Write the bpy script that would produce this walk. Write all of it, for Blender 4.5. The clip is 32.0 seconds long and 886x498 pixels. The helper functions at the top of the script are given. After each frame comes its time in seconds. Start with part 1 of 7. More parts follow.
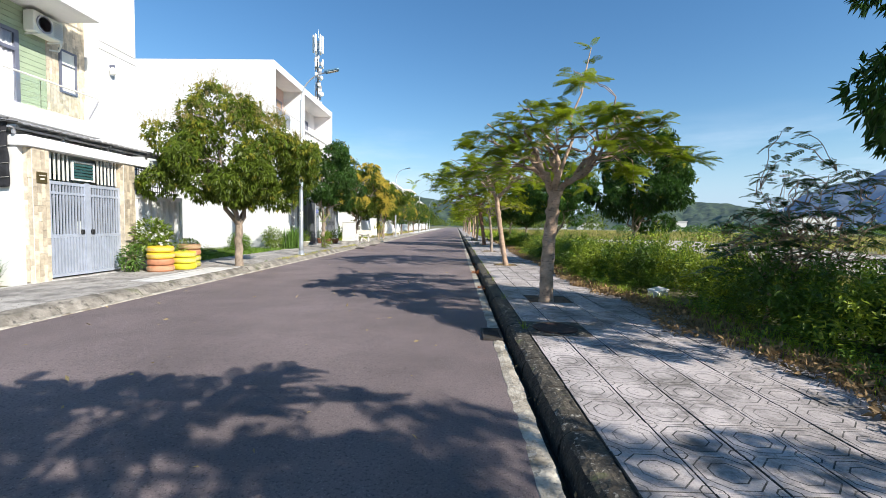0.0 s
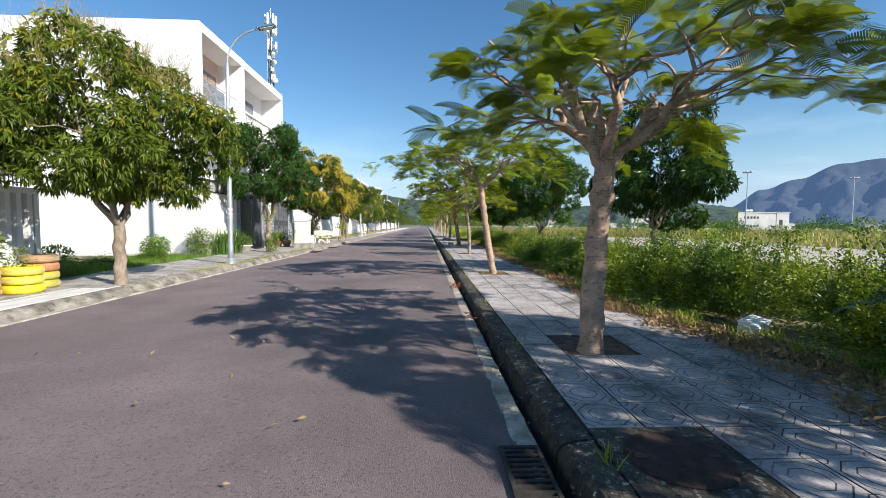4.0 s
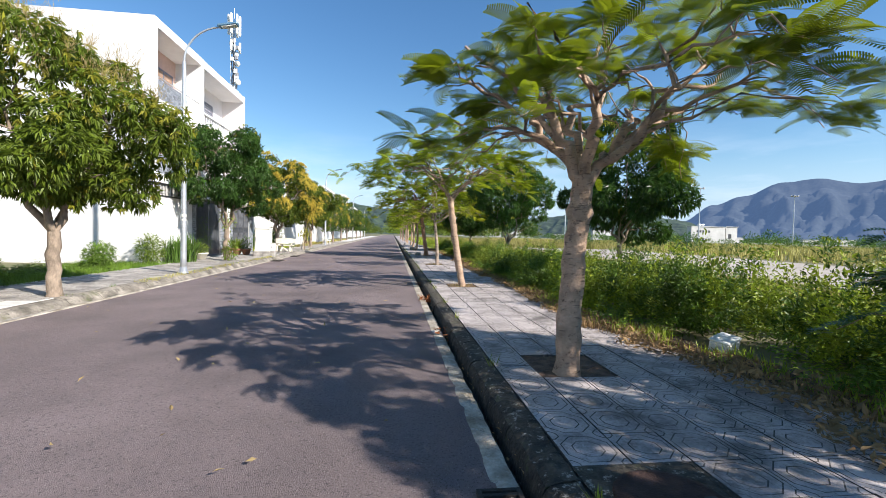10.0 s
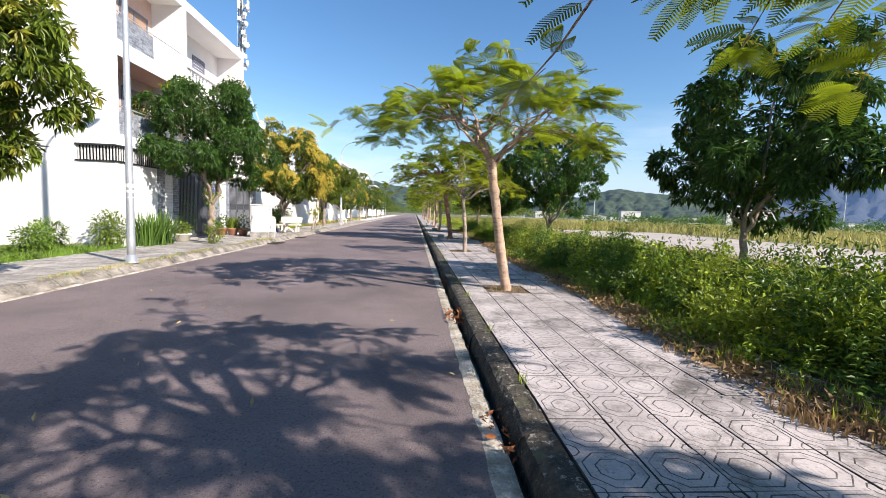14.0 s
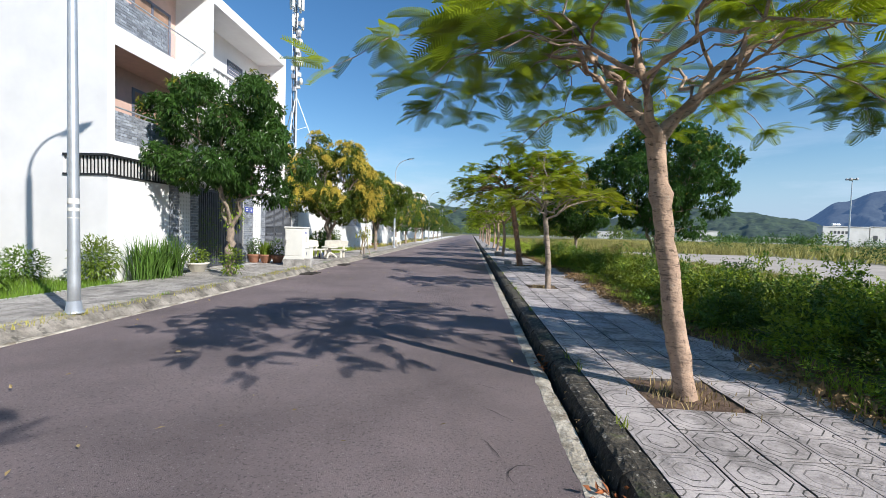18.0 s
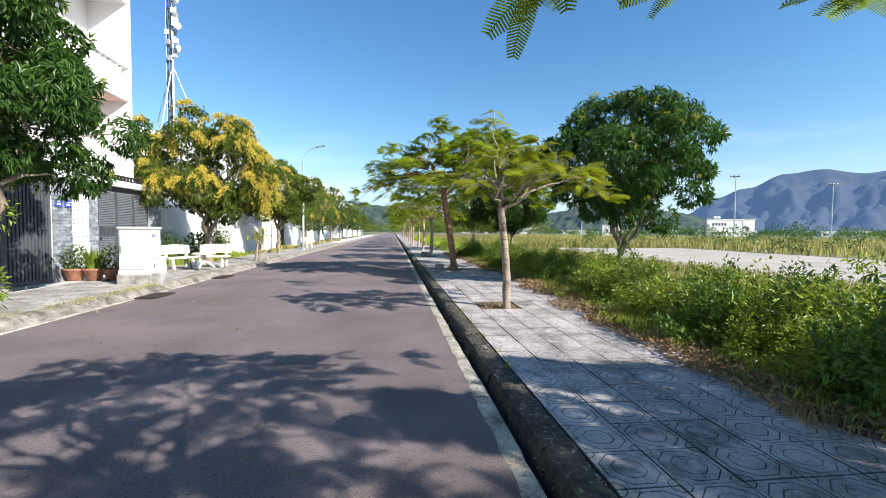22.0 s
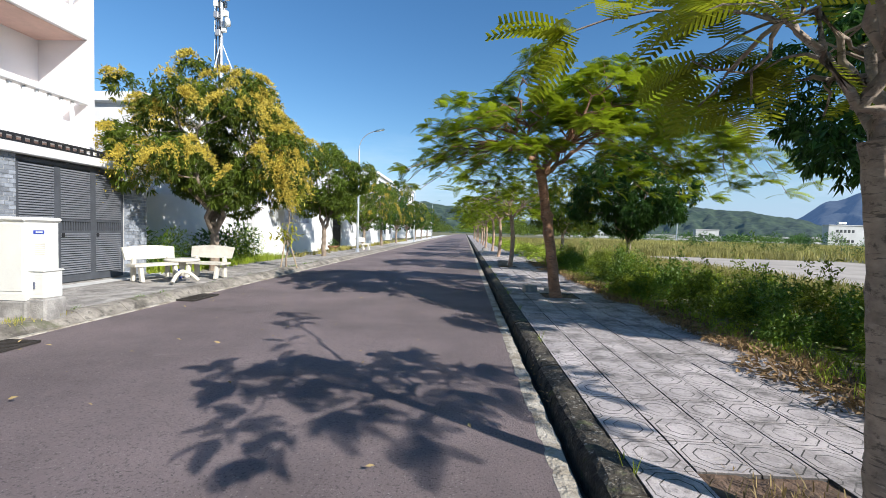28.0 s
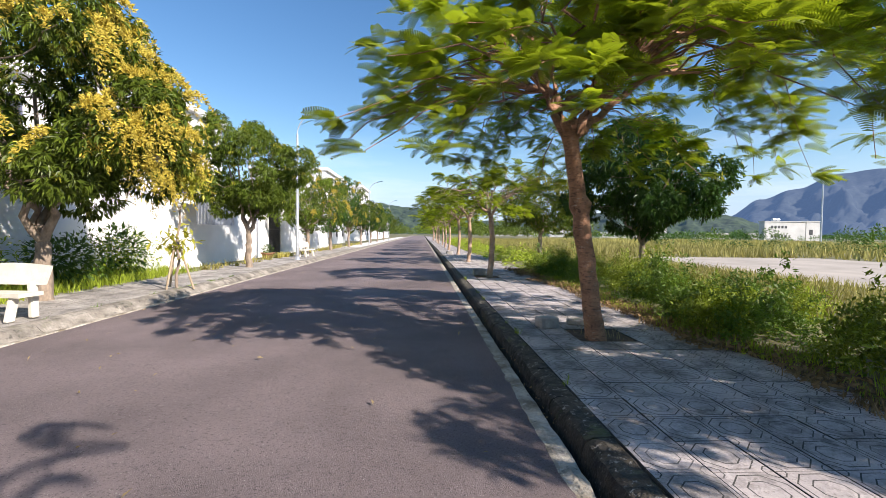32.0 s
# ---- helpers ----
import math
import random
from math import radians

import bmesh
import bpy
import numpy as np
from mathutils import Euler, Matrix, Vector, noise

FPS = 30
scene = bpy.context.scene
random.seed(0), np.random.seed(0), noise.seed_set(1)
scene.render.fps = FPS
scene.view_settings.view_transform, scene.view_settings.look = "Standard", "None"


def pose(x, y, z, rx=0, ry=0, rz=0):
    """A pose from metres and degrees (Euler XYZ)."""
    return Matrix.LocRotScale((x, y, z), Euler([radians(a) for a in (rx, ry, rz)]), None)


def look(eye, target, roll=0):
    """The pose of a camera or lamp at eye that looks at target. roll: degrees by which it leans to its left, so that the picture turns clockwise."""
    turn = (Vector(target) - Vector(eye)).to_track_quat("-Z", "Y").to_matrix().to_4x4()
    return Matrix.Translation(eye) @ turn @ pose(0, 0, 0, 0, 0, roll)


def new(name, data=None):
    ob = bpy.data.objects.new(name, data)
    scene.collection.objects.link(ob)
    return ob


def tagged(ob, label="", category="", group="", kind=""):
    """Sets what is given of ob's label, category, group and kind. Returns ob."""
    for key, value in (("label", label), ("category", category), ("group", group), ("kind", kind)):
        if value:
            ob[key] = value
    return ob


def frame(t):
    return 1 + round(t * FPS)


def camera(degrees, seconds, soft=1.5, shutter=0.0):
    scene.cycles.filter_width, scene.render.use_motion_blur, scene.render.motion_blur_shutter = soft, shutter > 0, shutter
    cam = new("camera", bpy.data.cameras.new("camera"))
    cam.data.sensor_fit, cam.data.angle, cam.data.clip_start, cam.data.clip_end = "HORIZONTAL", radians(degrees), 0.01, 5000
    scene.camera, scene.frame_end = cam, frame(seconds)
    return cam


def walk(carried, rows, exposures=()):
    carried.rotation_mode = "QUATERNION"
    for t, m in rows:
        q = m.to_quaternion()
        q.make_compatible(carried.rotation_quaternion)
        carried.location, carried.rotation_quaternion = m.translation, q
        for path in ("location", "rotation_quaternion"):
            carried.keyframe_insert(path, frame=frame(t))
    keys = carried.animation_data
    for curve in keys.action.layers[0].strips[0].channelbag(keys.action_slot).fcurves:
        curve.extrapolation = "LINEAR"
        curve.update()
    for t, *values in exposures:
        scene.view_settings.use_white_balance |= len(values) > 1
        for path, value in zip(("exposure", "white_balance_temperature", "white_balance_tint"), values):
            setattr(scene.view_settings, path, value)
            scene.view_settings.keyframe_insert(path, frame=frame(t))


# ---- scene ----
cam = camera(92.0, 32.0, 0.7)
PATH = [
    (0, (-0.634, -0.278, 1.715), (-0.695, 1.718, 1.604), 1.1),
    (0.5, (-0.667, 0.241, 1.678), (-0.671, 2.238, 1.566), 1.2),
    (1, (-0.714, 0.764, 1.67), (-0.742, 2.761, 1.556), 1.1),
    (1.5, (-0.741, 1.282, 1.68), (-0.665, 3.277, 1.565), 1.1),
    (2, (-0.732, 1.815, 1.69), (-0.647, 3.811, 1.583), 0.7),
    (2.5, (-0.753, 2.373, 1.681), (-0.549, 4.359, 1.567), 0.7),
    (3, (-0.748, 2.85, 1.658), (-0.545, 4.836, 1.543), 0.6),
    (3.5, (-0.744, 3.301, 1.653), (-0.588, 5.291, 1.533), 0.7),
    (4, (-0.755, 3.641, 1.689), (-0.675, 5.636, 1.575), 0.5),
    (4.5, (-0.703, 3.899, 1.686), (-0.891, 5.888, 1.597), 0.9),
    (6.5, (-0.816, 3.9, 1.767), (-1.779, 5.652, 1.72), 0.0),
    (7, (-0.831, 3.905, 1.76), (-1.712, 5.7, 1.715), 0.2),
    (7.5, (-0.83, 3.869, 1.768), (-1.545, 5.736, 1.719), 0.8),
    (8, (-0.798, 3.793, 1.771), (-1.315, 5.725, 1.716), 1.5),
    (8.5, (-0.785, 3.797, 1.756), (-1.097, 5.771, 1.694), 1.8),
    (9, (-0.767, 3.734, 1.752), (-0.776, 5.733, 1.696), 2.1),
    (9.5, (-0.8, 3.746, 1.749), (-0.6, 5.735, 1.694), 2.1),
    (10, (-0.795, 3.976, 1.744), (-0.559, 5.96, 1.675), 1.4),
    (10.5, (-0.73, 4.463, 1.76), (-0.504, 6.448, 1.675), 0.4),
    (11, (-0.712, 4.886, 1.774), (-0.468, 6.868, 1.667), 0.3),
    (11.5, (-0.638, 5.368, 1.739), (-0.378, 7.347, 1.607), 0.8),
    (12, (-0.602, 5.886, 1.743), (-0.359, 7.866, 1.6), 1.3),
    (12.5, (-0.628, 6.399, 1.749), (-0.369, 8.376, 1.594), 2.1),
    (13, (-0.608, 6.976, 1.756), (-0.454, 8.964, 1.595), 2.0),
    (13.5, (-0.655, 7.511, 1.766), (-0.476, 9.496, 1.598), 2.2),
    (14, (-0.626, 8.084, 1.756), (-0.489, 10.072, 1.588), 2.0),
    (14.5, (-0.637, 8.659, 1.74), (-0.535, 10.65, 1.581), 2.7),
    (16.5, (-0.707, 10.795, 1.848), (-0.742, 12.793, 1.768), 1.8),
    (17, (-0.768, 11.293, 1.853), (-0.794, 13.291, 1.779), 1.7),
    (17.5, (-0.809, 11.871, 1.843), (-0.894, 13.868, 1.772), 1.5),
    (18, (-0.91, 12.515, 1.807), (-1.039, 14.51, 1.728), 1.6),
    (18.5, (-0.952, 13.1, 1.8), (-1.033, 15.096, 1.705), 1.3),
    (19, (-0.977, 13.663, 1.788), (-1.058, 15.659, 1.694), 1.1),
    (19.5, (-1.003, 14.176, 1.798), (-0.916, 16.171, 1.7), 1.3),
    (20, (-1.022, 14.746, 1.811), (-0.987, 16.743, 1.714), 1.1),
    (20.5, (-1.058, 15.272, 1.808), (-0.981, 17.268, 1.704), 1.2),
    (21, (-1.002, 15.82, 1.826), (-0.89, 17.814, 1.728), 0.6),
    (21.5, (-0.992, 16.341, 1.833), (-0.828, 18.332, 1.749), 0.5),
    (22, (-0.951, 16.922, 1.805), (-0.718, 18.907, 1.723), 0.5),
    (22.5, (-0.912, 17.479, 1.816), (-0.755, 19.471, 1.731), 0.6),
    (23, (-0.923, 18.025, 1.829), (-0.727, 20.013, 1.738), 0.9),
    (23.5, (-0.87, 18.594, 1.841), (-0.757, 20.589, 1.747), 0.7),
    (24, (-0.891, 19.134, 1.864), (-0.762, 21.127, 1.769), 0.9),
    (24.5, (-0.849, 19.69, 1.854), (-0.734, 21.685, 1.77), 0.8),
    (26.5, (-0.704, 21.783, 1.822), (-0.551, 23.775, 1.743), 0.5),
    (27, (-0.677, 22.422, 1.831), (-0.639, 24.42, 1.749), 0.6),
    (27.5, (-0.743, 23.002, 1.829), (-0.696, 25.0, 1.747), 1.9),
    (28, (-0.771, 23.642, 1.816), (-0.871, 25.638, 1.733), 1.6),
    (28.5, (-0.846, 24.215, 1.809), (-0.975, 26.208, 1.716), 1.7),
    (29, (-0.883, 24.808, 1.799), (-0.954, 26.804, 1.691), 1.8),
    (29.5, (-0.937, 25.386, 1.782), (-1.033, 27.381, 1.669), 1.5),
    (30, (-0.98, 25.939, 1.782), (-1.037, 27.935, 1.663), 1.2),
    (30.5, (-1.007, 26.561, 1.8), (-1.044, 28.558, 1.687), 0.9),
    (31, (-1.064, 27.131, 1.829), (-0.921, 29.123, 1.72), 0.9),
    (31.5, (-1.072, 27.801, 1.83), (-0.972, 29.797, 1.74), 0.7),
    (32, (-1.13, 28.393, 1.814), (-1.032, 30.389, 1.741), 0.7),
]
EXPOSURE = 0.6
walk(cam, [(t, look(eye, target, roll)) for t, eye, target, roll in PATH], [(t, EXPOSURE + e, k, g) for t, e, k, g in (
    (0, 0.05, 6350, 10), (2, -0.02, 6350, 10), (4, -0.02, 6350, 10), (7, -0.45, 6100, 10), (9, 0.0, 6300, 11), (11, 0.22, 6500, 15), (13, 0.4, 6600, 17), (15, 0.03, 6450, 14), (17, -0.1, 6250, 10), (19, -0.25, 6000, 12),
    (21, 0.2, 6150, 10), (23, 0.3, 6300, 10), (25, 0.1, 6200, 10), (27, -0.1, 6050, 10), (28, -0.1, 6100, 11), (30, 0.1, 6400, 13), (32, 0.2, 6600, 16))])

# ---------------------------------------------------------------- light
SUN_EL, SUN_AZ = 32.5, (0.795, -0.61)            # the sun stands to the right and a little behind
world = bpy.data.worlds.new("world")
scene.world = world
world.use_nodes = True
wn, wl = world.node_tree.nodes, world.node_tree.links
sky = wn.new("ShaderNodeTexSky")
sky.sky_type, sky.sun_disc = "NISHITA", False
sky.sun_elevation, sky.sun_rotation = radians(SUN_EL), math.atan2(SUN_AZ[0], SUN_AZ[1])
sky.air_density, sky.dust_density, sky.ozone_density = 1.2, 0.0, 3.4
# thin bright cloud streaks low over the hills
tc = wn.new("ShaderNodeTexCoord")
mp = wn.new("ShaderNodeMapping")
mp.inputs["Scale"].default_value = (1.6, 1.6, 9.0)
cn = wn.new("ShaderNodeTexNoise")
cn.inputs["Scale"].default_value, cn.inputs["Detail"].default_value, cn.inputs["Roughness"].default_value = 1.7, 6.0, 0.6
sx = wn.new("ShaderNodeSeparateXYZ")
band = wn.new("ShaderNodeMapRange")
band.inputs["From Min"].default_value, band.inputs["From Max"].default_value = 0.24, 0.02
dens = wn.new("ShaderNodeMapRange")
dens.inputs["From Min"].default_value, dens.inputs["From Max"].default_value = 0.46, 0.76
mul = wn.new("ShaderNodeMath")
mul.operation = "MULTIPLY"
mixc = wn.new("ShaderNodeMixRGB")
mixc.inputs[2].default_value = (6.0, 6.9, 8.0, 1)
bg = wn["Background"]
bg.inputs["Strength"].default_value = 0.096
wl.new(tc.outputs["Generated"], mp.inputs["Vector"])
wl.new(mp.outputs[0], cn.inputs["Vector"])
wl.new(tc.outputs["Generated"], sx.inputs[0])
wl.new(sx.outputs["Z"], band.inputs["Value"])
wl.new(cn.outputs[0], dens.inputs["Value"])
wl.new(band.outputs[0], mul.inputs[0])
wl.new(dens.outputs[0], mul.inputs[1])
wl.new(mul.outputs[0], mixc.inputs[0])
hs = wn.new("ShaderNodeHueSaturation")
hs.inputs["Saturation"].default_value = 1.2
wl.new(sky.outputs[0], hs.inputs["Color"])
haze_band = wn.new("ShaderNodeMapRange")
haze_band.interpolation_type = "SMOOTHSTEP"
haze_band.inputs["From Min"].default_value, haze_band.inputs["From Max"].default_value, haze_band.inputs["To Max"].default_value = 0.20, 0.0, 0.85
haze_mix = wn.new("ShaderNodeMixRGB")
haze_mix.inputs[2].default_value = (3.3, 4.6, 6.4, 1)
wl.new(sx.outputs["Z"], haze_band.inputs["Value"])
wl.new(haze_band.outputs[0], haze_mix.inputs[0])
wl.new(hs.outputs[0], haze_mix.inputs[1])
wl.new(haze_mix.outputs[0], mixc.inputs[1])
wl.new(mixc.outputs[0], bg.inputs["Color"])
sun = new("sun", bpy.data.lights.new("sun", "SUN"))
sun.data.energy, sun.data.angle, sun.data.color = 5.0, radians(0.55), (1.0, 0.93, 0.83)
ce, se = math.cos(radians(SUN_EL)), math.sin(radians(SUN_EL))
n_az = math.hypot(*SUN_AZ)
sun.matrix_world = look((20, -20, 30), Vector((20, -20, 30)) - Vector((SUN_AZ[0] / n_az * ce, SUN_AZ[1] / n_az * ce, se)))


# ---------------------------------------------------------------- materials
def mat(name, color, rough=0.8, metal=0.0, vary=0.25, scale=4.0, bump=0.15, fine=60.0, dark=None, rand=0.0, trans=0.0, spec=0.5, stretch=None):
    """A surface with variation at two scales (stains, grain) and fine relief; rand varies it from piece to piece."""
    m = bpy.data.materials.new(name)
    m.use_nodes = True
    n, l = m.node_tree.nodes, m.node_tree.links
    b = n["Principled BSDF"]
    b.inputs["Roughness"].default_value, b.inputs["Metallic"].default_value = rough, metal
    b.inputs["Specular IOR Level"].default_value = spec
    g = n.new("ShaderNodeNewGeometry")
    vec = g.outputs["Position"]
    if stretch:
        mpn = n.new("ShaderNodeMapping")
        mpn.inputs["Scale"].default_value = stretch
        l.new(vec, mpn.inputs["Vector"])
        vec = mpn.outputs[0]
    n1 = n.new("ShaderNodeTexNoise")
    n1.inputs["Scale"].default_value, n1.inputs["Detail"].default_value, n1.inputs["Roughness"].default_value = scale, 5.0, 0.6
    n2 = n.new("ShaderNodeTexNoise")
    n2.inputs["Scale"].default_value, n2.inputs["Detail"].default_value = fine, 3.0
    l.new(vec, n1.inputs["Vector"])
    l.new(vec, n2.inputs["Vector"])
    dk = dark or tuple(c * (1 - vary) for c in color)
    lt = tuple(min(1, c * (1 + vary * 0.6)) for c in color)
    r1 = n.new("ShaderNodeValToRGB")
    r1.color_ramp.elements[0].position, r1.color_ramp.elements[1].position = 0.32, 0.68
    r1.color_ramp.elements[0].color, r1.color_ramp.elements[1].color = (*dk, 1), (*lt, 1)
    l.new(n1.outputs["Fac"], r1.inputs["Fac"])
    mx = n.new("ShaderNodeMixRGB")
    mx.blend_type = "MULTIPLY"
    mx.inputs[0].default_value = 1.0
    mr = n.new("ShaderNodeMapRange")
    mr.inputs["To Min"].default_value, mr.inputs["To Max"].default_value = 1 - vary * 0.7, 1 + vary * 0.7
    l.new(n2.outputs["Fac"], mr.inputs["Value"])
    l.new(r1.outputs[0], mx.inputs[1])
    l.new(mr.outputs[0], mx.inputs[2])
    out = mx.outputs[0]
    if rand:
        oi = n.new("ShaderNodeObjectInfo")
        ad = n.new("ShaderNodeMath")
        ad.operation = "ADD"
        l.new(oi.outputs["Random"], ad.inputs[0])
        l.new(g.outputs["Random Per Island"], ad.inputs[1])
        m2 = n.new("ShaderNodeMapRange")
        m2.inputs["From Max"].default_value = 2.0
        m2.inputs["To Min"].default_value, m2.inputs["To Max"].default_value = 1 - rand, 1 + rand
        l.new(ad.outputs[0], m2.inputs["Value"])
        mz = n.new("ShaderNodeMixRGB")
        mz.blend_type = "MULTIPLY"
        mz.inputs[0].default_value = 1.0
        l.new(out, mz.inputs[1])
        l.new(m2.outputs[0], mz.inputs[2])
        out = mz.outputs[0]
    l.new(out, b.inputs["Base Color"])
    if bump:
        bp = n.new("ShaderNodeBump")
        bp.inputs["Strength"].default_value, bp.inputs["Distance"].default_value = bump, 0.02
        l.new(n2.outputs["Fac"], bp.inputs["Height"])
        l.new(bp.outputs[0], b.inputs["Normal"])
    if trans:
        tb = n.new("ShaderNodeBsdfTranslucent")
        ms = n.new("ShaderNodeMixShader")
        ms.inputs[0].default_value = trans
        l.new(out, tb.inputs["Color"])
        l.new(b.outputs[0], ms.inputs[1])
        l.new(tb.outputs[0], ms.inputs[2])
        l.new(ms.outputs[0], n["Material Output"].inputs["Surface"])
    return m


M_ASPHALT = mat("asphalt", (0.224, 0.176, 0.173), 0.9, vary=0.32, scale=0.45, bump=1.0, fine=130)


def speckle(m, color, lo, hi, scale, amount):
    """Adds small specks or scuffs of another colour to a material."""
    n, l = m.node_tree.nodes, m.node_tree.links
    b = n["Principled BSDF"]
    src = b.inputs["Base Color"].links[0].from_socket
    g = n.new("ShaderNodeNewGeometry")
    t = n.new("ShaderNodeTexNoise")
    t.inputs["Scale"].default_value, t.inputs["Detail"].default_value, t.inputs["Roughness"].default_value = scale, 4, 0.7
    r = n.new("ShaderNodeMapRange")
    r.inputs["From Min"].default_value, r.inputs["From Max"].default_value, r.inputs["To Max"].default_value = lo, hi, amount
    x = n.new("ShaderNodeMixRGB")
    x.inputs[2].default_value = (*color, 1)
    l.new(g.outputs["Position"], t.inputs["Vector"])
    l.new(t.outputs["Fac"], r.inputs["Value"])
    l.new(r.outputs[0], x.inputs[0])
    l.new(src, x.inputs[1])
    l.new(x.outputs[0], b.inputs["Base Color"])


speckle(M_ASPHALT, (0.42, 0.39, 0.36), 0.60, 0.68, 60, 0.7)
speckle(M_ASPHALT, (0.045, 0.04, 0.04), 0.54, 0.63, 45, 0.65)
speckle(M_ASPHALT, (0.33, 0.30, 0.28), 0.67, 0.80, 2.3, 0.6)
speckle(M_ASPHALT, (0.06, 0.05, 0.05), 0.62, 0.80, 0.9, 0.4)
M_STRIP = mat("gutter_concrete", (0.47, 0.43, 0.36), 0.92, vary=0.45, scale=3.0, bump=1.0, fine=30, dark=(0.19, 0.155, 0.105))
speckle(M_STRIP, (0.55, 0.52, 0.46), 0.55, 0.66, 11, 0.7)
speckle(M_STRIP, (0.05, 0.043, 0.036), 0.59, 0.68, 8, 0.65)
# near-black silt; the kerb's shade in the drain is put into the colour
M_CHANNEL = mat("shaded_silt_channel", (0.045, 0.038, 0.03), 0.9, vary=0.5, scale=6, bump=0.8, fine=40)
M_KERB = mat("dark_mossy_kerb", (0.045, 0.037, 0.028), 0.95, vary=0.7, scale=7, bump=1.0, fine=32, dark=(0.012, 0.010, 0.008))
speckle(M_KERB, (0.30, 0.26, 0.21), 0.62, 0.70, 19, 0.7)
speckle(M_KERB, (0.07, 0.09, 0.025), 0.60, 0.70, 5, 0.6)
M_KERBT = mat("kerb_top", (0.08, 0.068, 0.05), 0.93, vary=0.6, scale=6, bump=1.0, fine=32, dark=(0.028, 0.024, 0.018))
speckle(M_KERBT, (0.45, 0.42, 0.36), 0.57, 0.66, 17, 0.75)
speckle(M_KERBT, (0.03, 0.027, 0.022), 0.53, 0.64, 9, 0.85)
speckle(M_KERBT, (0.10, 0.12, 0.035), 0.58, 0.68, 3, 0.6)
M_KERBL = mat("pale_kerb", (0.31, 0.28, 0.235), 0.92, vary=0.5, scale=2.2, bump=0.9, fine=35, dark=(0.10, 0.088, 0.07))
speckle(M_KERBL, (0.06, 0.055, 0.045), 0.54, 0.66, 6, 0.8)
speckle(M_KERBL, (0.09, 0.10, 0.035), 0.58, 0.70, 1.6, 0.75)
speckle(M_KERBL, (0.50, 0.46, 0.39), 0.60, 0.70, 5, 0.5)
M_WHITE = mat("white_plaster", (0.79, 0.785, 0.77), 0.85, vary=0.09, scale=0.7, bump=0.12, fine=50)
M_PAVEL = mat("left_paving", (0.40, 0.37, 0.33), 0.9, vary=0.38, scale=1.5, bump=0.4, fine=30, rand=0.12)
speckle(M_PAVEL, (0.11, 0.10, 0.085), 0.55, 0.72, 2.2, 0.6)
M_EARTH = mat("field_earth", (0.20, 0.17, 0.10), 0.95, vary=0.5, scale=0.25, bump=0.5, fine=3, dark=(0.09, 0.11, 0.035))
M_SOIL = mat("soil", (0.14, 0.09, 0.06), 0.95, vary=0.5, scale=9, bump=0.9, fine=40)
M_LOT = mat("pale_lot", (0.44, 0.385, 0.315), 0.95, vary=0.2, scale=0.3, bump=0, fine=4)
M_TILE = mat("pavement_tile", (0.50, 0.49, 0.47), 0.88, vary=0.25, scale=1.3, bump=0.2, fine=45, rand=0.12)
M_BARK = mat("flame_bark", (0.44, 0.305, 0.215), 0.9, vary=0.35, scale=4, bump=0.6, fine=22, stretch=(1, 1, 1.3))
speckle(M_BARK, (0.10, 0.065, 0.045), 0.58, 0.68, 14, 0.9)
speckle(M_BARK, (0.50, 0.37, 0.26), 0.58, 0.72, 5, 0.5)
M_BARKM = mat("mango_bark", (0.30, 0.235, 0.175), 0.92, vary=0.4, scale=9, bump=0.8, fine=30, stretch=(1, 1, 0.5))
M_LEAFM = mat("mango_leaf", (0.068, 0.145, 0.026), 0.33, vary=0.4, scale=1.3, bump=0, fine=7, rand=0.5, trans=0.3, spec=0.35)
M_LEAFM2 = mat("mango_leaf_olive", (0.145, 0.205, 0.022), 0.42, vary=0.35, scale=1.3, bump=0, fine=7, rand=0.5, trans=0.3, spec=0.35)
M_YOUNG = mat("mango_young_leaf", (0.36, 0.36, 0.035), 0.5, vary=0.3, scale=2, bump=0, fine=9, rand=0.4, trans=0.35)
M_BLOOM = mat("mango_flower", (0.60, 0.475, 0.065), 0.8, vary=0.3, scale=5, bump=0, fine=20, rand=0.35, trans=0.2)
M_WISP = mat("spent_flower_stalk", (0.42, 0.33, 0.14), 0.8, vary=0.3, scale=5, bump=0, fine=20, rand=0.35, trans=0.2)
M_FRONDY = mat("flame_leaf_yellow", (0.36, 0.40, 0.014), 0.5, vary=0.35, scale=0.9, bump=0, fine=9, rand=0.5, trans=0.5)
M_FROND = mat("flame_leaf", (0.30, 0.375, 0.015), 0.45, vary=0.4, scale=0.9, bump=0, fine=9, rand=0.5, trans=0.55)
M_BARKG = mat("grey_flame_bark", (0.33, 0.26, 0.20), 0.9, vary=0.4, scale=5, bump=0.8, fine=24, stretch=(1, 1, 1.3))
speckle(M_BARKG, (0.09, 0.07, 0.055), 0.56, 0.66, 12, 0.85)
M_BARKR = mat("russet_flame_bark", (0.36, 0.19, 0.11), 0.9, vary=0.4, scale=4, bump=0.7, fine=22, stretch=(1, 1, 1.3))
speckle(M_BARKR, (0.09, 0.05, 0.035), 0.57, 0.67, 14, 0.85)


def scars(m, color, lo, hi, scale, flat, amount):
    """Short cross-wise scars on bark: specks stretched round the trunk."""
    n, l = m.node_tree.nodes, m.node_tree.links
    speckle(m, color, lo, hi, scale, amount)
    t = [v for v in n if v.type == "TEX_NOISE"][-1]
    q = n.new("ShaderNodeMapping")
    q.inputs["Scale"].default_value = (1, 1, flat)
    l.new(t.inputs["Vector"].links[0].from_socket, q.inputs["Vector"])
    l.new(q.outputs[0], t.inputs["Vector"])


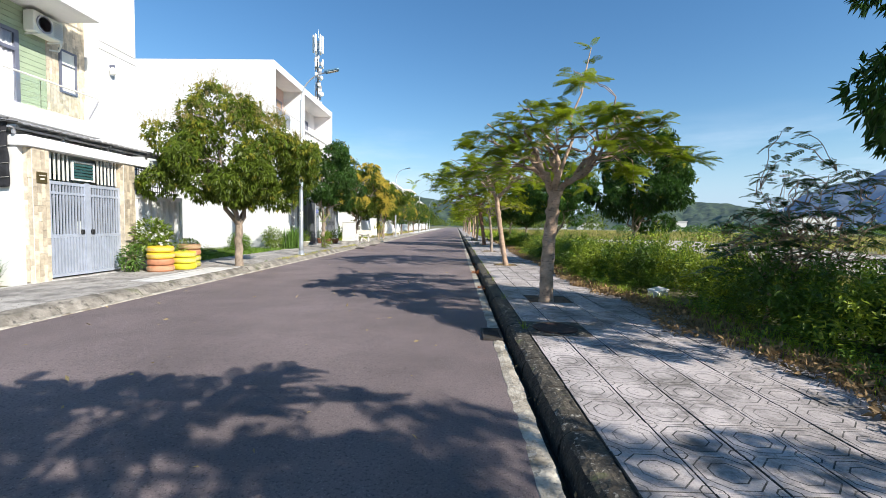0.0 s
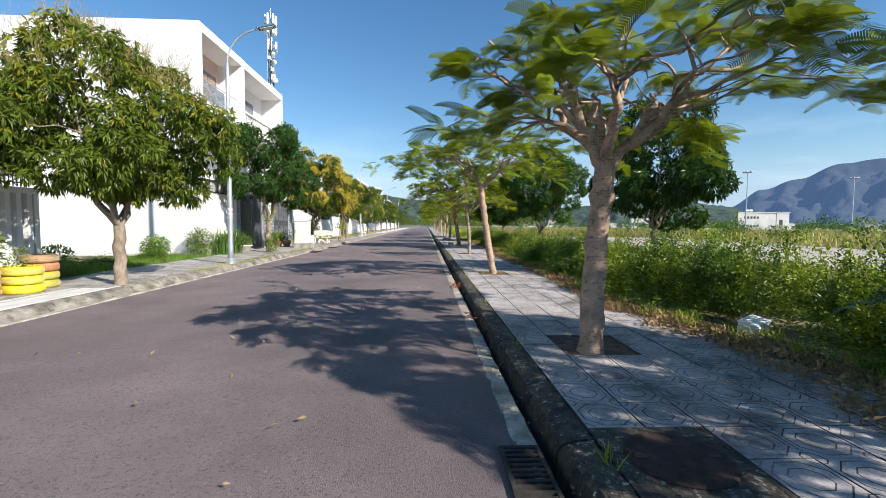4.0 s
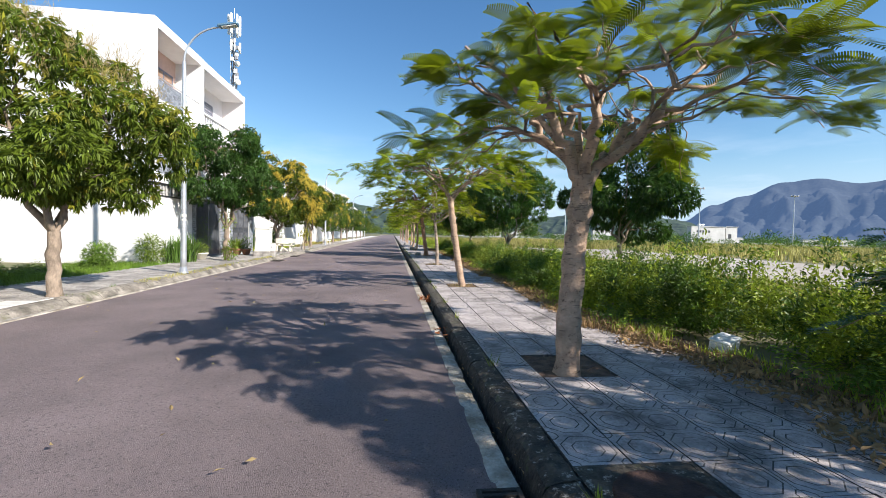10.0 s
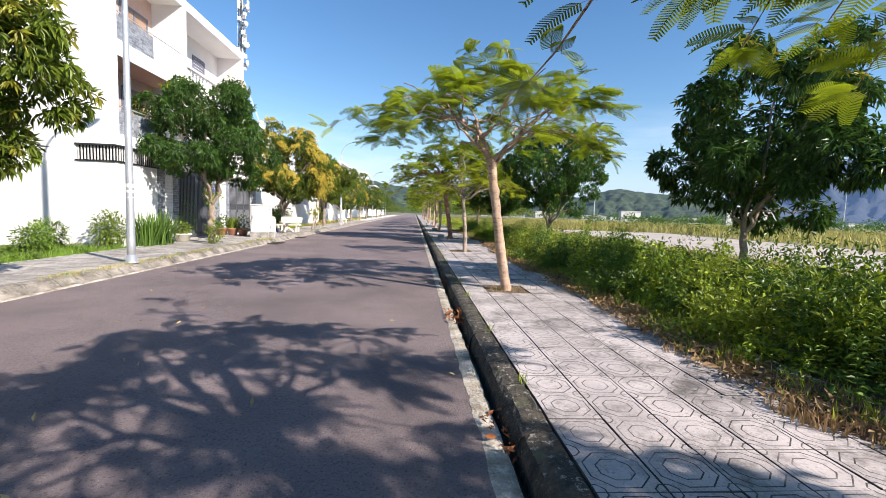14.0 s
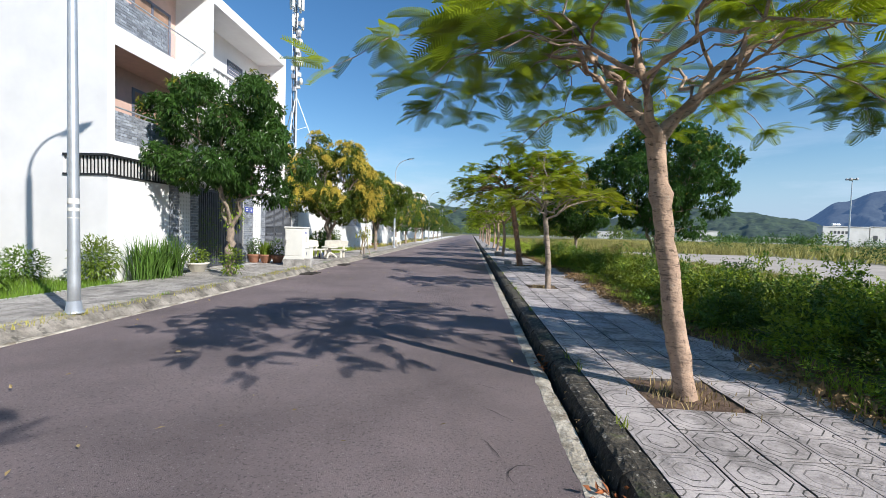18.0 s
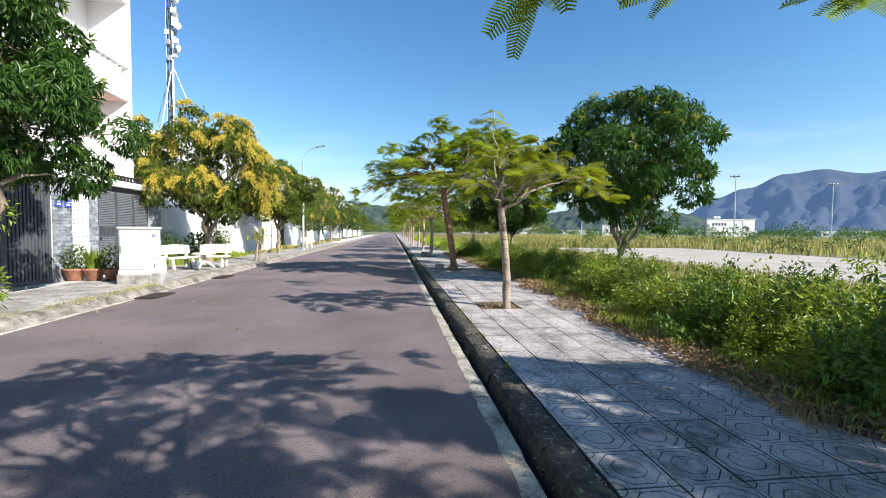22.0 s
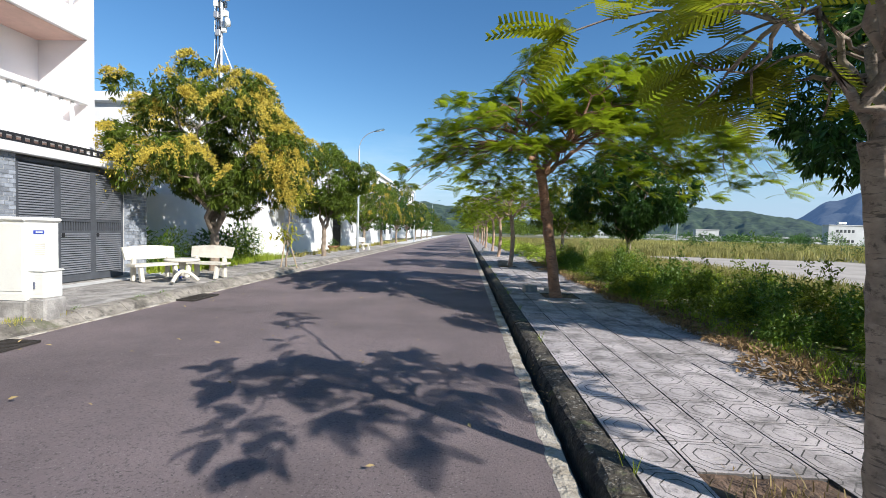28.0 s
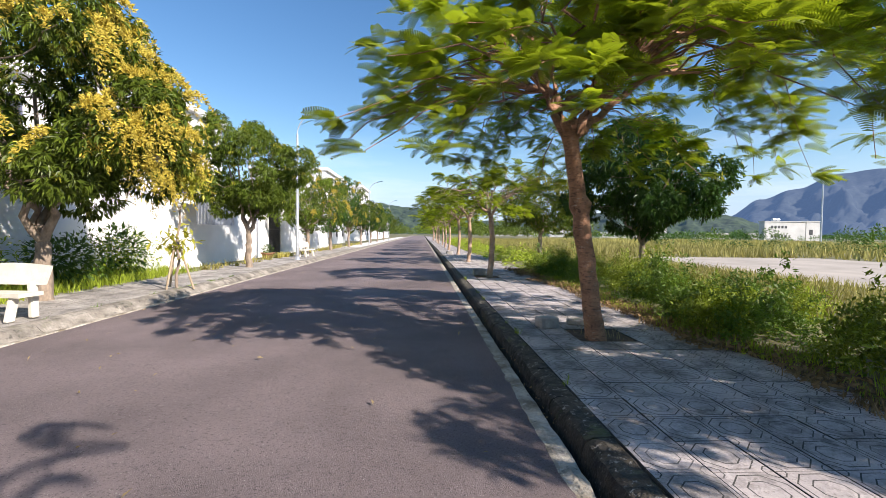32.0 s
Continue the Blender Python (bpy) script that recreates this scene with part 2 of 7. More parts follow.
for m_, c_ in ((M_BARK, (0.085, 0.06, 0.045)), (M_BARKG, (0.08, 0.065, 0.05)), (M_BARKR, (0.09, 0.05, 0.035))):
    scars(m_, c_, 0.57, 0.64, 7, 5.5, 0.8)
    scars(m_, (0.52, 0.45, 0.36), 0.60, 0.70, 9, 3.0, 0.45)
M_STEEL = mat("galvanised_steel", (0.55, 0.58, 0.60), 0.45, metal=0.6, vary=0.15, scale=3, bump=0.1)


# ---------------------------------------------------------------- mesh helpers
def part(name, bm, material, parent=None, label=""):
    me = bpy.data.meshes.new(name)
    bm.to_mesh(me)
    bm.free()
    me.materials.append(material)
    ob = new(name, me)
    ob.parent = parent
    if label:
        ob["label"] = label
    return ob


def thing(name, x, y, z, label, category, group="", rz=0.0, kind=""):
    ob = new(name)
    ob.empty_display_size = 0.2
    ob.matrix_basis = pose(x, y, z, 0, 0, rz)
    return tagged(ob, label, category, group, kind)


def structure(name, bm, material, label=""):
    return tagged(part(name, bm, material), label, "", "", "structure")


def arr_mesh(name, V, F, material, parent=None, smooth=False, label=""):
    """A mesh from an array of corners and an array of faces with equal corner counts."""
    V, F = np.asarray(V, dtype=np.float32), np.asarray(F, dtype=np.int32)
    me = bpy.data.meshes.new(name)
    me.vertices.add(len(V))
    me.vertices.foreach_set("co", V.ravel())
    k = F.shape[1]
    me.loops.add(F.size)
    me.loops.foreach_set("vertex_index", F.ravel())
    me.polygons.add(len(F))
    me.polygons.foreach_set("loop_start", np.arange(0, F.size, k, dtype=np.int32))
    me.polygons.foreach_set("loop_total", np.full(len(F), k, dtype=np.int32))
    me.polygons.foreach_set("use_smooth", np.full(len(F), smooth, dtype=bool))
    me.update(calc_edges=True)
    me.materials.append(material)
    ob = new(name, me)
    ob.parent = parent
    if label:
        ob["label"] = label
    return ob


def box(bm, x0, x1, y0, y1, z0, z1, bevel=0.0):
    """Adds a box to bm, with its edges chamfered by bevel."""
    r = bmesh.ops.create_cube(bm, size=1, matrix=Matrix.LocRotScale(((x0 + x1) / 2, (y0 + y1) / 2, (z0 + z1) / 2), None, (abs(x1 - x0), abs(y1 - y0), abs(z1 - z0))))
    if bevel:
        es = list({e for v in r["verts"] for e in v.link_edges})
        bmesh.ops.bevel(bm, geom=es, offset=bevel, segments=1, affect="EDGES")
    return bm


def boxes(*specs, bevel=0.0):
    bm = bmesh.new()
    for s in specs:
        box(bm, *s, bevel=bevel)
    return bm


def tube(bm, p, q, r0, r1=None, seg=8, cap=True):
    p, q = Vector(p), Vector(q)
    d = q - p
    m = Matrix.Translation((p + q) / 2) @ d.to_track_quat("Z", "Y").to_matrix().to_4x4()
    bmesh.ops.create_cone(bm, cap_ends=cap, segments=seg, radius1=r0, radius2=r0 if r1 is None else r1, depth=d.length, matrix=m)
    return bm


def lathe(bm, profile, seg=20, m=Matrix()):
    """Turns a profile of (radius, height) about the z axis."""
    rings = []
    for r, z in profile:
        rings.append([bm.verts.new(m @ Vector((r * math.cos(2 * math.pi * i / seg), r * math.sin(2 * math.pi * i / seg), z))) for i in range(seg)])
    for a, b in zip(rings, rings[1:]):
        for i in range(seg):
            f = bm.faces.new((a[i], a[(i + 1) % seg], b[(i + 1) % seg], b[i]))
            f.smooth = True
    if profile[0][0] > 1e-4:
        bm.faces.new(list(reversed(rings[0])))
    if profile[-1][0] > 1e-4:
        bm.faces.new(rings[-1])
    return bm


# ---------------------------------------------------------------- ground, road, gutter, pavements
Y0, Y1 = -40.0, 330.0


def strip_sheet(prof, ys, jitter=0.0, seed=1):
    """A sheet that runs along the street: prof is its section as (x, z), ys its stations."""
    rnd = random.Random(seed)
    V = [(x + (rnd.uniform(-jitter, jitter) if 0 < i < len(prof) - 1 else 0), y, z + rnd.uniform(-jitter, jitter) * 0.5) for y in ys for i, (x, z) in enumerate(prof)]
    k = len(prof)
    F = [(j * k + i, j * k + i + 1, (j + 1) * k + i + 1, (j + 1) * k + i) for j in range(len(ys) - 1) for i in range(k - 1)]
    return V, F


def stations(step, near=70.0):
    ys, y = [], Y0
    while y < Y1:
        ys.append(y)
        y += step if y < near else step * 8
    return ys + [Y1]


V, F = strip_sheet([(-2600, 0.12), (-60, 0.12), (-10.2, 0.13), (-7.95, 0.10), (-7.8, -0.3), (0.5, -0.3), (0.62, 0.0), (3.0, 0.06), (4.0, 0.10), (60, 0.10), (2600, 0.1)], [-2600, -300, -40, 0, 20, 40, 80, 160, 330, 2600])
g = arr_mesh("ground", V, F, M_EARTH)
tagged(g, "dry grassy earth of open building plots", "", "", "structure")
V, F = strip_sheet([(-7.62, 0.0), (-6, 0.004), (-3.8, 0.01), (-1.5, 0.006), (-0.04, 0.0)], stations(1.0))
tagged(arr_mesh("road", V, F, M_ASPHALT), "dark grey-brown asphalt road with fine stones and pale scuffs", "", "", "structure")
V, F = strip_sheet([(-0.14, -0.1), (-0.06, 0.002), (0.02, 0.010), (0.105, 0.003), (0.125, -0.1)], stations(0.15), 0.012, 3)
tagged(arr_mesh("gutter_strip", V, F, M_STRIP), "pale worn concrete gutter strip along the asphalt", "", "", "structure")
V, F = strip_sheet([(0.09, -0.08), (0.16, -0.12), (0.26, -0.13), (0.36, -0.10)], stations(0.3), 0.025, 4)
tagged(arr_mesh("gutter_channel", V, F, M_CHANNEL), "dark silted open drain channel between gutter and kerb, shade painted in", "", "", "structure")
V, F = strip_sheet([(-7.98, -0.1), (-7.97, 0.165), (-7.86, 0.165), (-7.74, 0.13), (-7.65, 0.05), (-7.60, 0.008), (-7.57, -0.05)], stations(0.5), 0.008, 5)
V2, F2 = strip_sheet([(-7.62, -0.05), (-7.60, 0.016), (-7.56, 0.02), (-7.50, 0.018), (-7.47, -0.03)], stations(0.4), 0.008, 15)
tagged(arr_mesh("gutter_strip_left", V2, F2, M_STRIP), "narrow pale concrete edge between asphalt and kerb", "", "", "structure")
kerb_l = tagged(arr_mesh("kerb_left", V, F, M_KERBL), "rounded pale concrete kerb with dirt in its joints", "", "", "structure")
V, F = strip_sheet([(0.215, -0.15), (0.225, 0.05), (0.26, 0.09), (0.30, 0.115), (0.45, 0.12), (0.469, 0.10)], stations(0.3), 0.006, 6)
tagged(arr_mesh("kerb_right", V, F, M_KERB), "near-black mossy concrete kerb above the drain", "", "", "structure")
structure("pavement_left", boxes((-10.5, -7.97, Y0, 30.0, 0.0, 0.18), (-10.9, -7.97, 30.0, 38.0, 0.0, 0.18), (-10.2, -7.97, 38.0, 200, 0.0, 0.18)), M_PAVEL, "pale dusty concrete pavement in front of the houses")
structure("pavement_right", boxes((0.473, 3.66, Y0, 61.9, 0.0, 0.12), (0.473, 3.05, 61.9, 250.0, 0.0, 0.12)), M_TILE, "grey pavement bed under patterned tiles")
structure("lot", boxes((14.0, 31.5, -60, 62, 0.0, 0.13)), M_LOT, "pale bare concrete strip across the field")


# ---------------------------------------------------------------- trees
def limb_mesh(segs, seed=0):
    """segs: list of chains [(point, radius), ...]. Returns corners and quads of tapered tubes."""
    V, F = [], []
    for chain in segs:
        k = 9 if chain[0][1] > 0.06 else (6 if chain[0][1] > 0.02 else 4)
        base = len(V)
        for i, (p, r) in enumerate(chain):
            d = (chain[min(i + 1, len(chain) - 1)][0] - chain[max(i - 1, 0)][0]).normalized()
            a = d.orthogonal().normalized() if abs(d.z) < 0.9 else Vector((1, 0, 0)) - d * d.x
            a.normalize()
            b = d.cross(a)
            for j in range(k):
                t = 2 * math.pi * j / k
                w = 1 + 0.05 * math.sin(3 * t + i * 0.9 + seed) if r > 0.05 else 1
                V.append(p + (a * math.cos(t) + b * math.sin(t)) * r * w)
        for i in range(len(chain) - 1):
            for j in range(k):
                F.append((base + i * k + j, base + i * k + (j + 1) % k, base + (i + 1) * k + (j + 1) % k, base + (i + 1) * k + j))
    return [tuple(v) for v in V], F


def chain_to(rnd, p, q, r0, r1, n=6, wob=0.06, sag=0.0):
    out = []
    L = (q - p).length
    for i in range(n + 1):
        t = i / n
        w = wob * L * math.sin(math.pi * t)
        out.append((p.lerp(q, t) + Vector((rnd.uniform(-w, w), rnd.uniform(-w, w), rnd.uniform(-w, w) - sag * L * math.sin(math.pi * t))), r0 + (r1 - r0) * t))
    return out


def stack(base, R, P, s):
    """Copies of the corners base, turned by the frames R (n,3,3), scaled by s (n,), set at P (n,3)."""
    return np.einsum("nij,kj->nki", R, base) * s[:, None, None] + P[:, None, :]


def frames_from(D, roll):
    """Turning matrices whose x axis is D and whose z axis is near up, rolled about x."""
    D = D / np.linalg.norm(D, axis=1, keepdims=True)
    up = np.tile(np.array([0, 0, 1.0]), (len(D), 1))
    up[np.abs(D[:, 2]) > 0.95] = (1, 0, 0)
    Yv = np.cross(up, D)
    Yv /= np.linalg.norm(Yv, axis=1, keepdims=True)
    Z = np.cross(D, Yv)
    c, s = np.cos(roll)[:, None], np.sin(roll)[:, None]
    return np.stack([D, Yv * c + Z * s, Z * c - Yv * s], axis=2)


# folded leaf blades: base, edge, tip, edge
LEAF = np.array([(0, 0, 0), (0.42, -0.19, 0.05), (1, 0, -0.10), (0.42, 0.19, 0.05)], dtype=float)
LANCE = np.array([(0, 0, 0), (0.42, -0.125, 0.06), (1, 0, -0.20), (0.42, 0.125, 0.06)], dtype=float)
WISP = np.array([(0, 0, 0), (0.5, -0.04, 0.02), (1, 0, 0), (0.5, 0.04, 0.02)], dtype=float)
LEAF_F = np.array([(0, 1, 2), (0, 2, 3)])


def leaf_cloud(name, D, P, S, roll, material, parent, label="", shape=LEAF):
    R = frames_from(D, roll)
    W = stack(shape, R, P, S).reshape(-1, 3)
    Fa = (LEAF_F[None] + (np.arange(len(P)) * 4)[:, None, None]).reshape(-1, 3)
    return arr_mesh(name, W, Fa, material, parent, label=label)


def mango(x, y, seed, h=6.0, rx=3.0, fork=1.8, low=1.6, lean=(0, 0), leaf=M_LEAFM, young=0.05, bloom=0, r=0.13, dens=1.0, label="", ground=0.18, top_shift=(0, 0), group="mango trees", clumps_n=40, panicle=0.5, wisps=0):
    """A mango tree: low forked trunk, limbs ending in many leafy clumps of drooping rosettes, gaps between them, young shoots and flower sprays."""
    rnd, rs = random.Random(seed), np.random.RandomState(seed)
    t = thing("mango_tree", x, y, ground, label or "leafy mango tree with a dense lumpy crown beside the street", "tree", group)
    f = Vector((lean[0], lean[1], fork - ground))
    segs = [chain_to(rnd, Vector((0, 0, -0.1)), f, r * 1.1, r * 0.9, 9, 0.035)]
    segs[0][0] = (segs[0][0][0], r * 1.5)
    cz, rz = (h + low) / 2 - ground, (h - low) / 2
    c = Vector((lean[0] + top_shift[0], lean[1] + top_shift[1], cz))
    # clump centres: spread over the crown's shell, uneven in reach and size, a few left out
    i = np.arange(clumps_n) + 0.5
    zz = 1 - 2 * i / clumps_n
    az = 2.39996 * i + rs.uniform(-0.35, 0.35, clumps_n)
    q = np.sqrt(np.maximum(0, 1 - zz * zz))
    U = np.stack([q * np.cos(az), q * np.sin(az), zz], 1) + rs.normal(0, 0.10, (clumps_n, 3))
    reach = rs.uniform(0.66, 0.95, clumps_n)
    reach[U[:, 2] < -0.55] *= rs.uniform(0.5, 0.95, (U[:, 2] < -0.55).sum())
    cr = rx * rs.uniform(0.18, 0.31, clumps_n)
    C = np.array(c)[None] + U * reach[:, None] * np.array([rx, rx, rz])[None]
    # limbs: a few strong ones, then a branch into each clump from the nearest point of a limb
    nodes = []
    nl = 5
    for k in range(nl):
        a = 2 * math.pi * (k + rnd.uniform(-0.3, 0.3)) / nl
        e = c + Vector((math.cos(a) * rx * 0.5, math.sin(a) * rx * 0.5, rz * rnd.uniform(-0.05, 0.5)))
        ch = chain_to(rnd, f, e, r * rnd.uniform(0.5, 0.68), r * 0.2, 8, 0.07, 0.05)
        segs.append(ch)
        nodes += ch[2:]
    NP = np.array([p for p, w in nodes])
    for k in range(clumps_n):
        dd = NP - C[k]
        j = int(np.argmin((dd * dd).sum(1) + 2.0 * np.maximum(0, NP[:, 2] - C[k, 2])))
        p0, w0 = nodes[j]
        segs.append(chain_to(rnd, p0, Vector(C[k]), max(0.014, w0 * 0.55), 0.010, 5, 0.07))
    Vl, Fl = limb_mesh(segs, seed)
    arr_mesh("trunk", Vl, Fl, M_BARKM, t, True)
    # rosettes over each clump, more of them outwards and upwards
    per = int(78 * dens * (rx / 2.4) ** 0.6)
    P, d = [], []
    for k in range(clumps_n):
        n = max(8, int(per * (cr[k] / rx / 0.25) ** 1.6))
        v = rs.normal(size=(n, 3)) + U[k][None] * 0.55 + np.array([0, 0, 0.15])
        v /= np.linalg.norm(v, axis=1, keepdims=True)
        P.append(C[k][None] + v * (cr[k] * rs.uniform(0.55, 1.05, n) * np.array([1, 1, 1])[:, None]).T * np.array([1.0, 1.0, 0.85]))
        d.append(v)
    n = int(220 * dens)
    v = rs.normal(size=(n, 3))
    v /= np.linalg.norm(v, axis=1, keepdims=True)
    P.append(np.array(c)[None] + v * rs.uniform(0.25, 0.7, (n, 1)) * np.array([rx, rx, rz]))
    d.append(v)
    P, d = np.concatenate(P), np.concatenate(d)
    N, k = len(P), 11
    Pr, dr = np.repeat(P, k, 0), np.repeat(d, k, 0)
    v = rs.normal(size=(N * k, 3))
    v -= (v * dr).sum(1)[:, None] * dr * 0.8
    v /= np.linalg.norm(v, axis=1, keepdims=True)
    D = v + dr * 0.45
    D[:, 2] -= 0.2 + 0.8 * rs.rand(N * k)
    S = rs.uniform(0.12, 0.23, N * k)
    up = (P[:, 2] - cz) / rz
    isy = np.repeat(rs.rand(N) < young * (0.3 + 1.3 * (up > 0.1)), k)
    crown = leaf_cloud("crown", D[~isy], (Pr + D * 0.03)[~isy], S[~isy], rs.uniform(-0.6, 0.6, (~isy).sum()), leaf, t, shape=LANCE)
    crown["kind"] = "stuff"
    if isy.any():
        leaf_cloud("young_growth", D[isy], (Pr + dr * 0.10)[isy], S[isy] * 0.85, rs.uniform(-0.6, 0.6, isy.sum()), M_YOUNG, t, "yellow-green young leaf shoots", LANCE)["kind"] = "stuff"
    out = ((P - np.array(c)) / np.array([rx, rx, rz]))
    reach_p = np.linalg.norm(out, axis=1)
    if bloom:
        # heavy drooping panicles: fingers that leave the shoot outwards and bend down
        sel = rs.choice(np.where((up > -0.45) & (reach_p > 0.78))[0], bloom)
        kb, fingers = 40, 6
        Pq, Ub = [], []
        for s in sel:
            o = d[s] * 0.8 + np.array([0, 0, 0.15])
            for g_ in range(fingers):
                w = o + rs.normal(0, 0.33, 3)
                w /= np.linalg.norm(w)
                tt = rs.rand(kb)[:, None] ** 0.8
                L = panicle * rs.uniform(0.6, 1.15)
                p = P[s][None] + d[s][None] * 0.10 + w[None] * tt * L * 0.75 + rs.normal(size=(kb, 3)) * 0.042 * (1.25 - tt)
                p[:, 2] -= 0.75 * L * tt[:, 0] ** 2
                Pq.append(p)
                Ub.append(np.tile(w, (kb, 1)) + rs.normal(size=(kb, 3)) * 0.8)
        Pq, Ub = np.concatenate(Pq), np.concatenate(Ub)
        leaf_cloud("flower_panicle", Ub, Pq, rs.uniform(0.055, 0.11, len(Pq)), rs.uniform(-2, 2, len(Pq)), M_BLOOM, t, "ochre yellow flower panicles")["kind"] = "stuff"
    if wisps:
        # thin spent flower stalks standing above the crown
        sel = rs.choice(np.where((up > 0.35) & (reach_p > 0.75))[0], wisps)
        kb = 30
        o = np.repeat(d[sel] * 0.5 + np.array([0, 0, 0.8]), kb, 0) + rs.normal(0, 0.28, (wisps * kb, 3))
        p = np.repeat(P[sel] + d[sel] * 0.1, kb, 0) + o * rs.rand(wisps * kb)[:, None] * 0.26
        leaf_cloud("withered_bloom", o, p, rs.uniform(0.06, 0.14, len(p)), rs.uniform(-2, 2, len(p)), M_WISP, t, "thin straw-coloured spent flower stalks", WISP)["kind"] = "stuff"
    return t


def frond_base(pairs=12, wide=0.62, reach=0.205):
    """One feathery leaf, 1 long: narrow side leaves in pairs along an arching rib."""
    def rib(t):
        return 0.14 * t - 0.34 * t * t
    V, F = [], []
    step = 0.88 / pairs
    for i in range(pairs):
        for t in (0.12 + step * i, 0.12 + step * (i + wide)):
            V.append((t, 0.0, rib(t)))
    V += [(0.0, 0.0, 0.0), (0.0, 0.016, 0.0), (1.0, 0.0, rib(1.0))]
    rib_pts = [2 * pairs] + list(range(2 * pairs)) + [2 * pairs + 2]
    for i in range(pairs):
        t = V[2 * i][0]
        L = reach * math.sin(math.pi * (0.22 + 0.70 * t)) ** 0.7 + 0.012
        for s in (-1, 1):
            b = len(V)
            V += [(t + 0.40 * L + step * 0.10, s * L, rib(t) - 0.02), (t + 0.40 * L + step * (0.10 + wide * 0.8), s * L * 0.93, rib(t) - 0.02)]
            F.append((2 * i, b, b + 1, 2 * i + 1)[::s])
    # the rib itself, a thin strip that ties the pairs together
    b = len(V)
    V += [(V[k][0], 0.012, V[k][2]) for k in rib_pts]
    for k in range(len(rib_pts) - 1):
        F.append((rib_pts[k], rib_pts[k + 1], b + k + 1, b + k))
    return np.array(V), np.array(F)


FROND_V, FROND_F = frond_base(19, 0.66, 0.20)
FROND_MID = frond_base(13, 0.68, 0.205)
FROND_FAR = frond_base(6, 0.75, 0.22)


def flame_tree(x, y, seed, fork=2.7, h=4.9, rx=2.9, rim=None, r=0.13, lean=(0, 0), fronds=700, shift=(0, 0), arms=5, tips=70, label="", ground=0.12, dry=M_FROND, bend=0.1, size=1.0, shoot=0.0, shoot_to=(0.25, 0.0), sprigs_out=0, far=False, ry=None, thick=0.7, bark=M_BARK, knots=()):
    """A young flame tree: ringed trunk, crooked forking arms, twigs reaching a shallow uneven dome, sprays of feathery leaves at their ends."""
    rnd, rs = random.Random(seed), np.random.RandomState(seed)
    t = thing("flame_tree", x, y, ground, label or "young flame tree with spreading arms and feathery leaves", "tree", "flame trees along the kerb")
    f = Vector((lean[0], lean[1], fork - ground))
    ry = ry or rx
    hz, rz = h - ground, (rim or fork + 0.25) - ground
    trunk = chain_to(rnd, Vector((0, 0, -0.15)), f, r * 1.08, r * 0.88, 24, 0.003)
    trunk = [(p + Vector((bend, bend * 0.4, 0)) * math.sin(math.pi * min(1, max(0, p.z / f.z))), q * (1 + rnd.uniform(-0.05, 0.06))) for p, q in trunk]
    trunk[0] = (trunk[0][0], r * 1.6)
    trunk[1] = (trunk[1][0], r * 1.3)
    trunk[2] = (trunk[2][0], r * 1.15)
    for kz in knots:
        j = min(range(len(trunk)), key=lambda n_: abs(trunk[n_][0].z - kz))
        trunk[j] = (trunk[j][0], trunk[j][1] * 1.32)
    trunk[-1] = (trunk[-1][0], r * 1.05)
    segs, boughs = [trunk], []
    cx, cy = lean[0] + shift[0], lean[1] + shift[1]
    a0 = rnd.uniform(0, 6.28)
    for i in range(arms):
        az = a0 + 2 * math.pi * (i + rnd.uniform(-0.25, 0.25)) / arms
        st = trunk[-1 - (i % 2)][0] if i else f
        rr = rnd.uniform(0.22, 0.34)
        e = Vector((f.x + shift[0] * 0.4 + math.cos(az) * rr * rx, f.y + shift[1] * 0.4 + math.sin(az) * rr * ry, f.z + (hz - f.z) * rnd.uniform(0.22, 0.5)))
        ch = chain_to(rnd, st, e, r * rnd.uniform(0.46, 0.60), r * 0.33, 7, 0.075)
        segs.append(ch)
        boughs += [(p, w) for p, w in ch[4:]]
        for k in range(3):
            b2 = az + (k - 1) * 0.66 + rnd.uniform(-0.22, 0.22)
            r2 = rnd.uniform(0.5, 0.74)
            q2 = Vector((cx + math.cos(b2) * r2 * rx, cy + math.sin(b2) * r2 * ry, rz + (hz - rz) * rnd.uniform(0.2, 0.7)))
            s0 = ch[rnd.randint(3, 7)]
            c2 = chain_to(rnd, s0[0], q2, s0[1] * 0.66, s0[1] * 0.24, 8, 0.075, -0.05)
            segs.append(c2)
            boughs += [(p, w) for p, w in c2[2:]]
            for m_ in range(2):      # bare snags
                if rnd.random() < 0.6:
                    m = c2[rnd.randint(2, 6)][0]
                    e3 = m + Vector((rnd.uniform(-0.45, 0.45), rnd.uniform(-0.45, 0.45), rnd.uniform(-0.3, 0.28)))
                    c3 = chain_to(rnd, m, e3, 0.014, 0.006, 5, 0.10)
                    segs.append(c3)
                    segs.append(chain_to(rnd, c3[3][0], c3[3][0] + Vector((rnd.uniform(-0.2, 0.2), rnd.uniform(-0.2, 0.2), rnd.uniform(-0.1, 0.2))), 0.008, 0.004, 3, 0.1))
    BP = np.array([b[0] for b in boughs])
    P, Dd, reach = [], [], []
    per = max(5, fronds // (tips + sprigs_out))
    for i in range(tips + sprigs_out):
        az = 2.39996 * i + rnd.uniform(-0.3, 0.3)
        rr = math.sqrt((i % tips + 0.5) / tips) if i < tips else rnd.uniform(1.08, 1.25)
        edge = 1 + 0.12 * math.sin(2 * az + seed) + 0.10 * math.sin(5 * az + seed * 2)
        z = rz + (hz - rz) * (max(0, 1 - min(rr, 1) ** 1.9) + 0.10 * math.sin(3 * az + rr * 5 + seed)) - rnd.uniform(0, thick) * (1 - 0.35 * rr) + (0.25 if i >= tips else 0)
